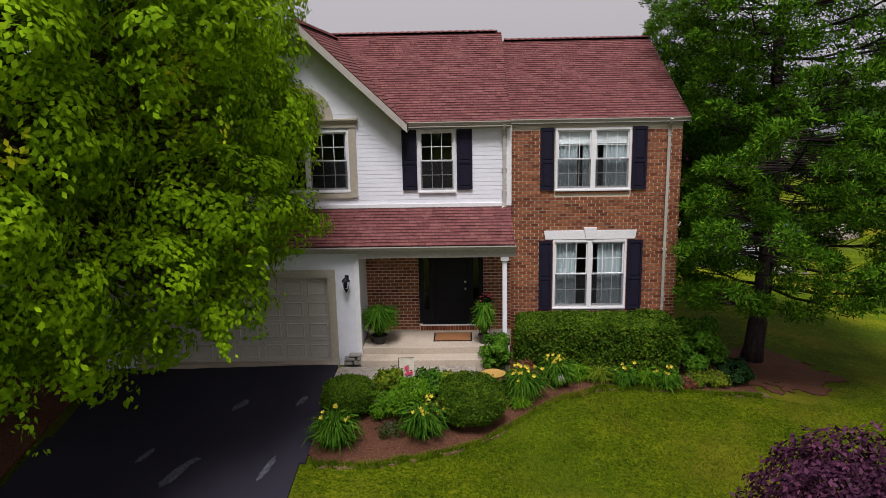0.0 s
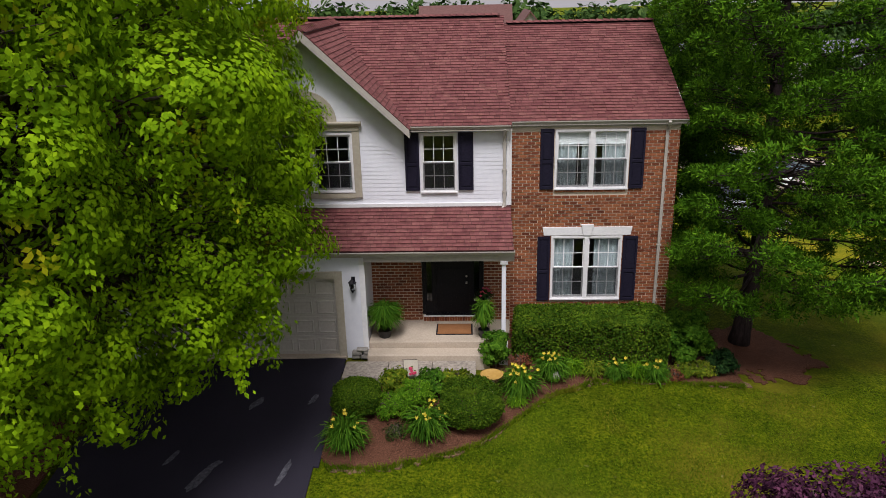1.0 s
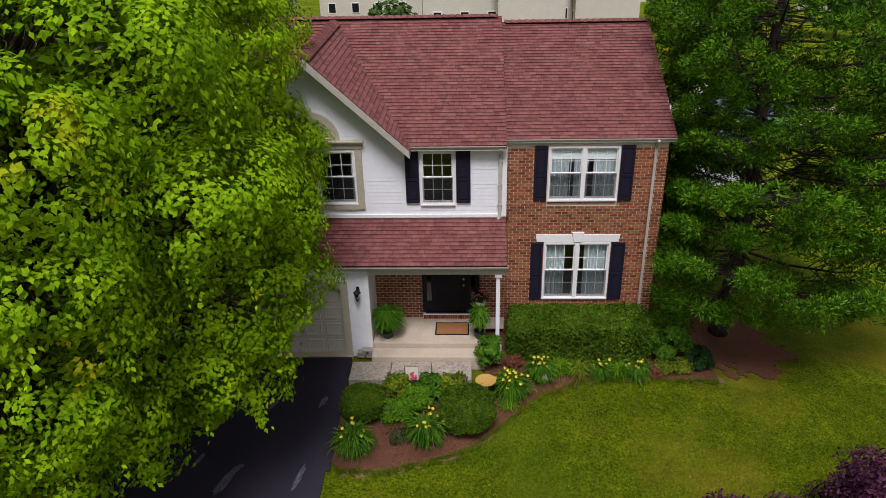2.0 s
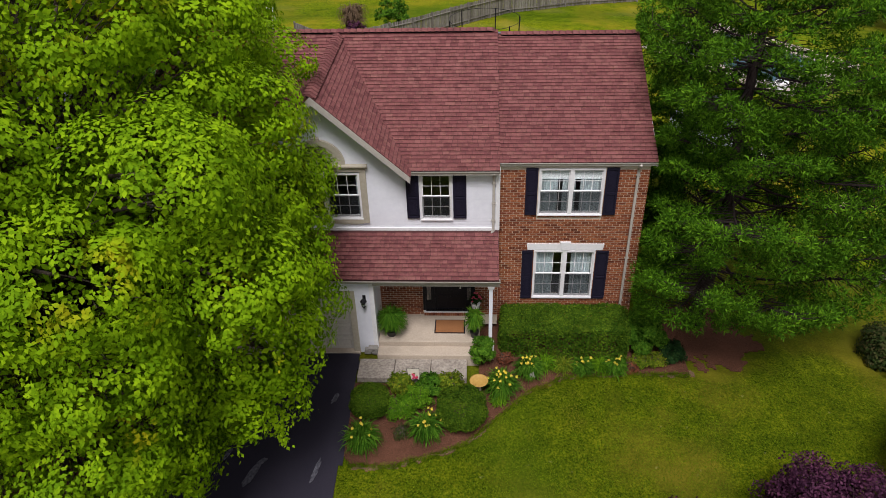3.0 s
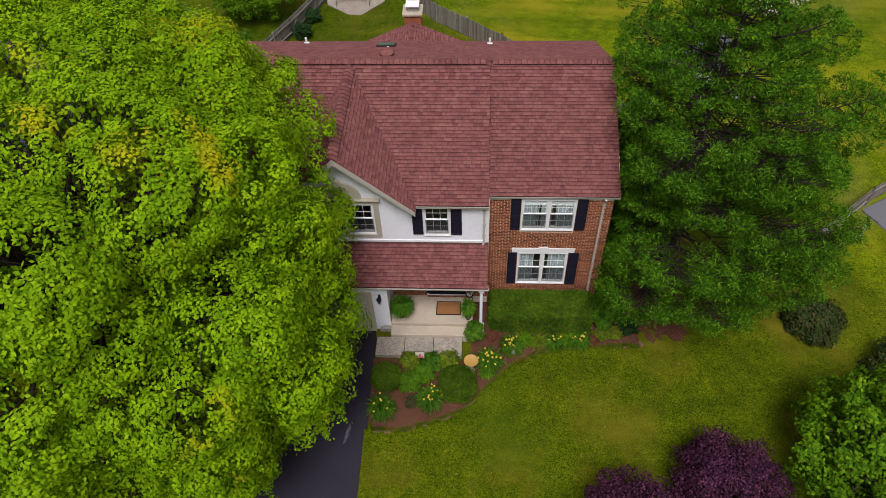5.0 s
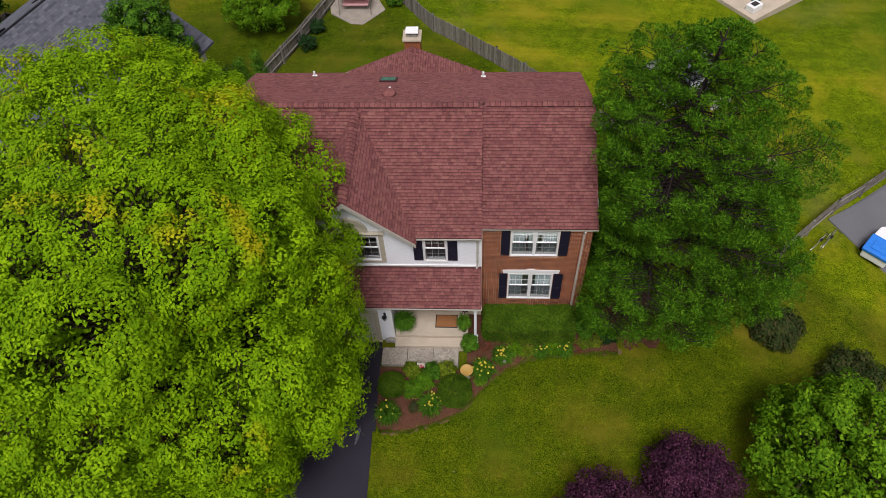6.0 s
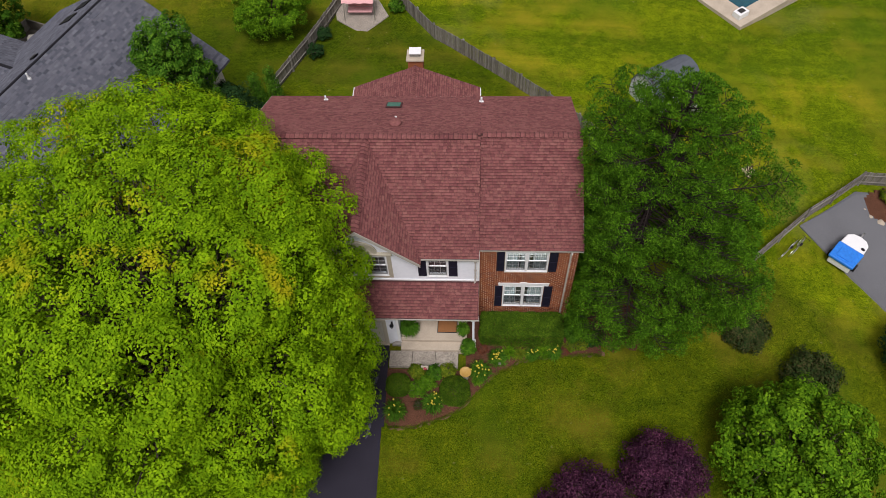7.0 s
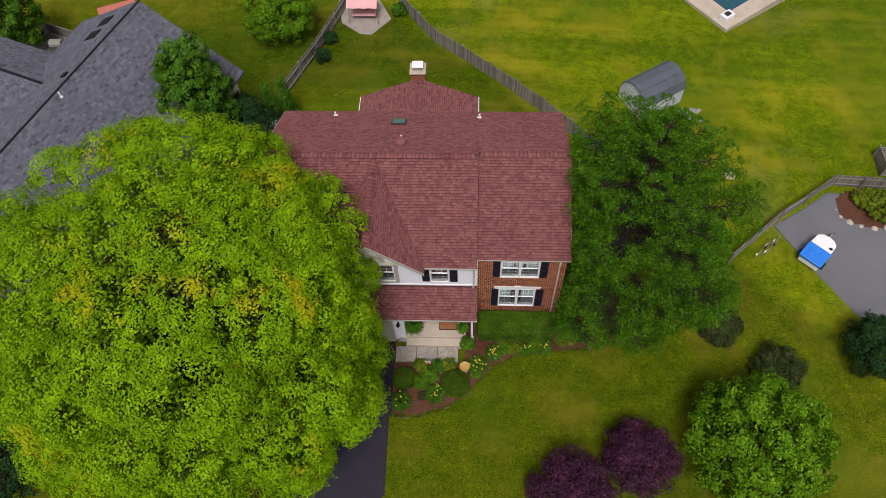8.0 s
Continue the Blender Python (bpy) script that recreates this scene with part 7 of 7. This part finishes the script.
rng = random.Random(77)
for k, (x, y, r, h) in enumerate(((24, 78, 2.4, 5), (-8, 76, 2.2, 4.6), (-22, 82, 2.6, 6), (28, 96, 3, 8), (38, 110, 3.4, 9), (44, 92, 3, 7), (-36, 84, 3.4, 9), (-50, 96, 4, 10), (58, 108, 4, 9), (36, 62, 3, 7), (50, 58, 3.4, 8), (-28, 62, 3.0, 7), (-42, 58, 3.6, 9))):
    far_tree(x, y, r, h, 200 + k)
# unseen trees behind the camera, added to darken the window reflections
for k in range(16):
    far_tree(-75 + 10 * k + rng.uniform(-2, 2), -48 + rng.uniform(-6, 6), rng.uniform(5, 6.5), rng.uniform(12, 16), 260 + k, None, "reflection_tree", "unseen leafy green tree added for the window reflections")
far_tree(20.5, 70, 2.4, 5.5, 240, M_PURPLE, "plum_tree", "distant dark purple-leaved tree")
for k in range(120):
    x = -230 + (k % 60) * 7.6 + rng.uniform(-3, 3)
    y = (250 if k < 60 else 300) + rng.uniform(-18, 18)
    h = rng.uniform(16, 20)
    far_tree(x, y, rng.uniform(5.5, 8.5), h, 300 + k)

# ---------------------------------------------------------------- grass blades over the front lawn
rng_g = np.random.default_rng(9)
n = 240000
gx = rng_g.uniform(-3.8, 20.0, n)
gy = rng_g.uniform(3.0, 18.9, n)
edge = np.interp(gx, [-3.6, -3.3, -2.4, -1.2, 0.0, 0.9, 1.8, 3.0, 5.0, 6.6, 7.6, 20], [13.3, 12.92, 12.9, 13.25, 13.8, 14.75, 15.7, 16.4, 16.9, 17.1, 17.2, 19])
ok = (gy < edge - 0.03) & (gx > -3.46 - 0.03 * (16.8 - gy) + 0.03) & (((gx - 8.4) / 2.5) ** 2 + ((gy - 19.0) / 2.2) ** 2 > 1)
ok &= rng_g.uniform(size=n) < np.clip((20 - gx) / 9, 0, 1) * np.clip((gy - 3) / 6, 0, 1)
gx, gy = gx[ok], gy[ok]
east = np.interp(gx, [-4, 0, 3, 6, 10, 15, 22], [0, -0.15, -0.4, -0.85, -1.2, -2.0, -3.15])
gz = east + np.interp(gy, [0, 8, 12.5, 16.4, 30], [-1.5, -1.0, -0.55, 0, -0.2]) - 0.015
a = rng_g.uniform(0, 2 * math.pi, len(gx))
base = np.stack([gx, gy, gz], axis=1)
s = np.stack([np.cos(a), np.sin(a), 0 * a], axis=1) * rng_g.uniform(0.006, 0.014, len(a))[:, None]
lean = np.stack([rng_g.normal(0, 0.03, len(a)), rng_g.normal(0, 0.03, len(a)), rng_g.uniform(0.02, 0.055, len(a))], axis=1)
blades = np.stack([base - s, base + s, base + lean], axis=1).reshape(-1, 3)
fx_ = rng_g.uniform(-3.4, 7.2, 9000)
fy_ = np.array([bed_edge(x) for x in fx_]) + rng_g.normal(-0.05, 0.05, 9000)
base = np.stack([fx_, fy_, [ground_z(x, y) - 0.01 for x, y in zip(fx_, fy_)]], axis=1)
s = np.stack([rng_g.normal(0, 0.008, 9000), rng_g.normal(0, 0.008, 9000), np.zeros(9000)], axis=1)
lean = np.stack([rng_g.normal(0, 0.04, 9000), rng_g.normal(0, 0.04, 9000), rng_g.uniform(0.05, 0.12, 9000)], axis=1)
blades = np.concatenate([blades, np.stack([base - s, base + s, base + lean], axis=1).reshape(-1, 3)])
tagged(part("lawn_blades", quads_mesh("lawn_blades", blades, 3), M_TURF_BLADE), "short mown grass blades of the front lawn", "grass", kind="stuff")

# ---------------------------------------------------------------- odds and ends of the yards behind
small_shrub("red_maple_bush", "small dark red maple behind the patio", -8.8, 52.6, 0.9, 1.9, 3000, 0.12, M_PURPLE, 140)
small_shrub("yard_tree", "small bright green tree behind the back fence", -6.2, 55.4, 1.3, 2.8, 4500, 0.14, M_SHRUB, 141, category="tree")
small_shrub("yard_bush", "olive green bush on the lawn behind the house", -15.8, 51.6, 1.5, 1.6, 4500, 0.13, M_LIME, 142, "fence bushes")
strap_clump("ornamental_grass", "tall clump of brown ornamental grass", -9.6, 57.0, 1.0, 2.0, 500, mat("dry_grass", [(0.10, 0.06, 0.03), (0.17, 0.11, 0.06)], 0.9, fine=10, wear=0.3, bump=0, per="island"), 143, group="", category="grass", wide=0.03)
sf = thing("swing_frame", "white tubular swing frame on the far lawn", "swing", at=at_ground(-17.5, 57.0))
for x in (-1.6, 1.6):
    part("leg", Geo().tube([(x, -0.9, 0), (x, 0, 1.9), (x, 0.9, 0)], [0.05] * 3, 6), M_TRIM, sf)
part("top_bar", Geo().tube([(-1.6, 0, 1.9), (1.6, 0, 1.9)], [0.05] * 2, 6), M_TRIM, sf)
sap = thing("sapling", "bare young sapling in a straw ring on the lawn", "tree", at=at_ground(17.6, 30.6))
part("straw_ring", Geo().lathe(0, 0, [(0.5, -0.05), (0.45, 0.05), (0.1, 0.06)], 14), mat("straw", [(0.30, 0.26, 0.14), (0.42, 0.37, 0.22)], 0.95, fine=25, wear=0.4, bump=0.6), sap)
tw = Geo()
for k in range(9):
    a = k * 2.4
    tw.tube([(0, 0, 0), (0.05 * math.cos(a), 0.05 * math.sin(a), 0.5), (0.5 * math.cos(a), 0.5 * math.sin(a), 0.7 + 0.08 * k)], [0.02, 0.014, 0.004], 4)
part("stem", tw, M_BARK, sap)
bn = thing("wooden_bin", "weathered slatted wooden bin by the east fence", "bin", at=at_ground(29.0, 32.2))
for k in range(5):
    for s, h in ((-0.8, k), (0.8, k)):
        part("slat", Geo().box(-0.9, 0.9, s - 0.03, s + 0.03, 0.05 + 0.22 * k, 0.22 + 0.22 * k), M_FENCE, bn)
        part("slat", Geo().box(s - 0.03, s + 0.03, -0.77, 0.77, 0.05 + 0.22 * k, 0.22 + 0.22 * k), M_FENCE, bn)
for x in (-0.86, 0.86):
    for y in (-0.86, 0.86):
        part("post", Geo().box(x - 0.05, x + 0.05, y - 0.05, y + 0.05, 0, 1.25), M_FENCE, bn)
laid_sheet("west_driveway", lambda x, y: -33 < x < -24.6 + (y - 14) * -0.12 and 2 < y < 21.5, -33, -23, 2, 21.6, 0.25, 0.04, M_ASPHALT, "dark asphalt drive of the west house", "driveway")

# ---------------------------------------------------------------- siding boards, shingles and bricks of the house
siding(siding_wall, XL, XJ - 0.11, 3.86, EAVE + 0.0, [(-5.62, -3.05, 4.03, 6.09), W_MID, W_FAR], YW)
siding(siding_wall, -7, -1.6, EAVE, 8.2, [(-5.62, -3.05, 4.03, 6.09)], YW, gable=True)
siding(garage_wall, -9.5, XG - 0.12, 0.12, 2.95, [(GARAGE[0] - 0.2, GARAGE[1] + 0.2, 0, 2.46)], YG)
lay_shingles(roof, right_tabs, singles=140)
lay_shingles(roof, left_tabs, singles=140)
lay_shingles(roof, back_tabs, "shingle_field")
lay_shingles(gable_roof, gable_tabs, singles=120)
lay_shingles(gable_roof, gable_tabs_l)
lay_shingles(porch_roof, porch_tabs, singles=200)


def bricks(parent, u0, u1, z0, z1, holes, y, singles, course=0.0875, length=0.2145, seed=5):
    """Running bond; the first ones are pieces of their own, the rest one mesh."""
    rng = random.Random(seed)
    todo = []
    rows = int((z1 - z0) / course)
    for r in range(rows):
        z = z0 + r * course
        for s, e in free_spans(u0, u1, z, z + course, holes):
            u = u0 - (length / 2 if r % 2 else 0)
            while u < e:
                a, b = max(u + 0.0088, s + 0.004), min(u + length - 0.0088, e - 0.004)
                if b - a > 0.03:
                    todo.append((a, b, z + 0.0118, z + course - 0.0118, y - 0.003 + 0.004 * rng.random()))
                u += length
    todo.sort(key=lambda q: abs(q[2] - 3.4))
    rest = Geo()
    for i, (a, b, c, d, yy) in enumerate(todo):
        faces = [(0, 1, 2, 3), (4, 0, 3, 7), (1, 5, 6, 2), (3, 2, 6, 7), (4, 5, 1, 0)]
        vs = [(a, yy, c), (b, yy, c), (b, yy, d), (a, yy, d), (a, yy + 0.03, c), (b, yy + 0.03, c), (b, yy + 0.03, d), (a, yy + 0.03, d)]
        if i < singles:
            part("brick", Geo().add(vs, faces), M_BRICK_PIECE, parent)
        else:
            rest.add(vs, faces)
    tagged(part("brickwork", rest.mesh("brickwork", tidy=False), M_BRICK, parent), kind="stuff")


bricks(brick_wall, XJ + 0.02, XR, -1.5, 5.76, [W_LOW, (2.10, 4.11, 3.99, 5.76)], YB, 300)
bricks(entry_wall, XG, XJ, 0.42, 2.92, [(dx0, dx1, 0.42, dz1)], YW - 0.05, 150, seed=9)
sill_bricks = [(2.14 + 0.0735 * k, 4.02, 4.1, YB) for k in range(26)]
for x, z0, z1, y in sill_bricks:
    part("brick", Geo().box(x + 0.005, x + 0.068, y - 0.03, y + 0.014, z0, z1 - 0.035), M_BRICK_PIECE, brick_wall)
for k in range(23):
    x = dx0 + 0.02 + k * (dx1 - dx0 - 0.04) / 23
    part("brick", Geo().box(x + 0.005, x + 0.068, YW - 0.12, YW - 0.036, 0.42, 0.54), M_BRICK_PIECE, entry_wall)
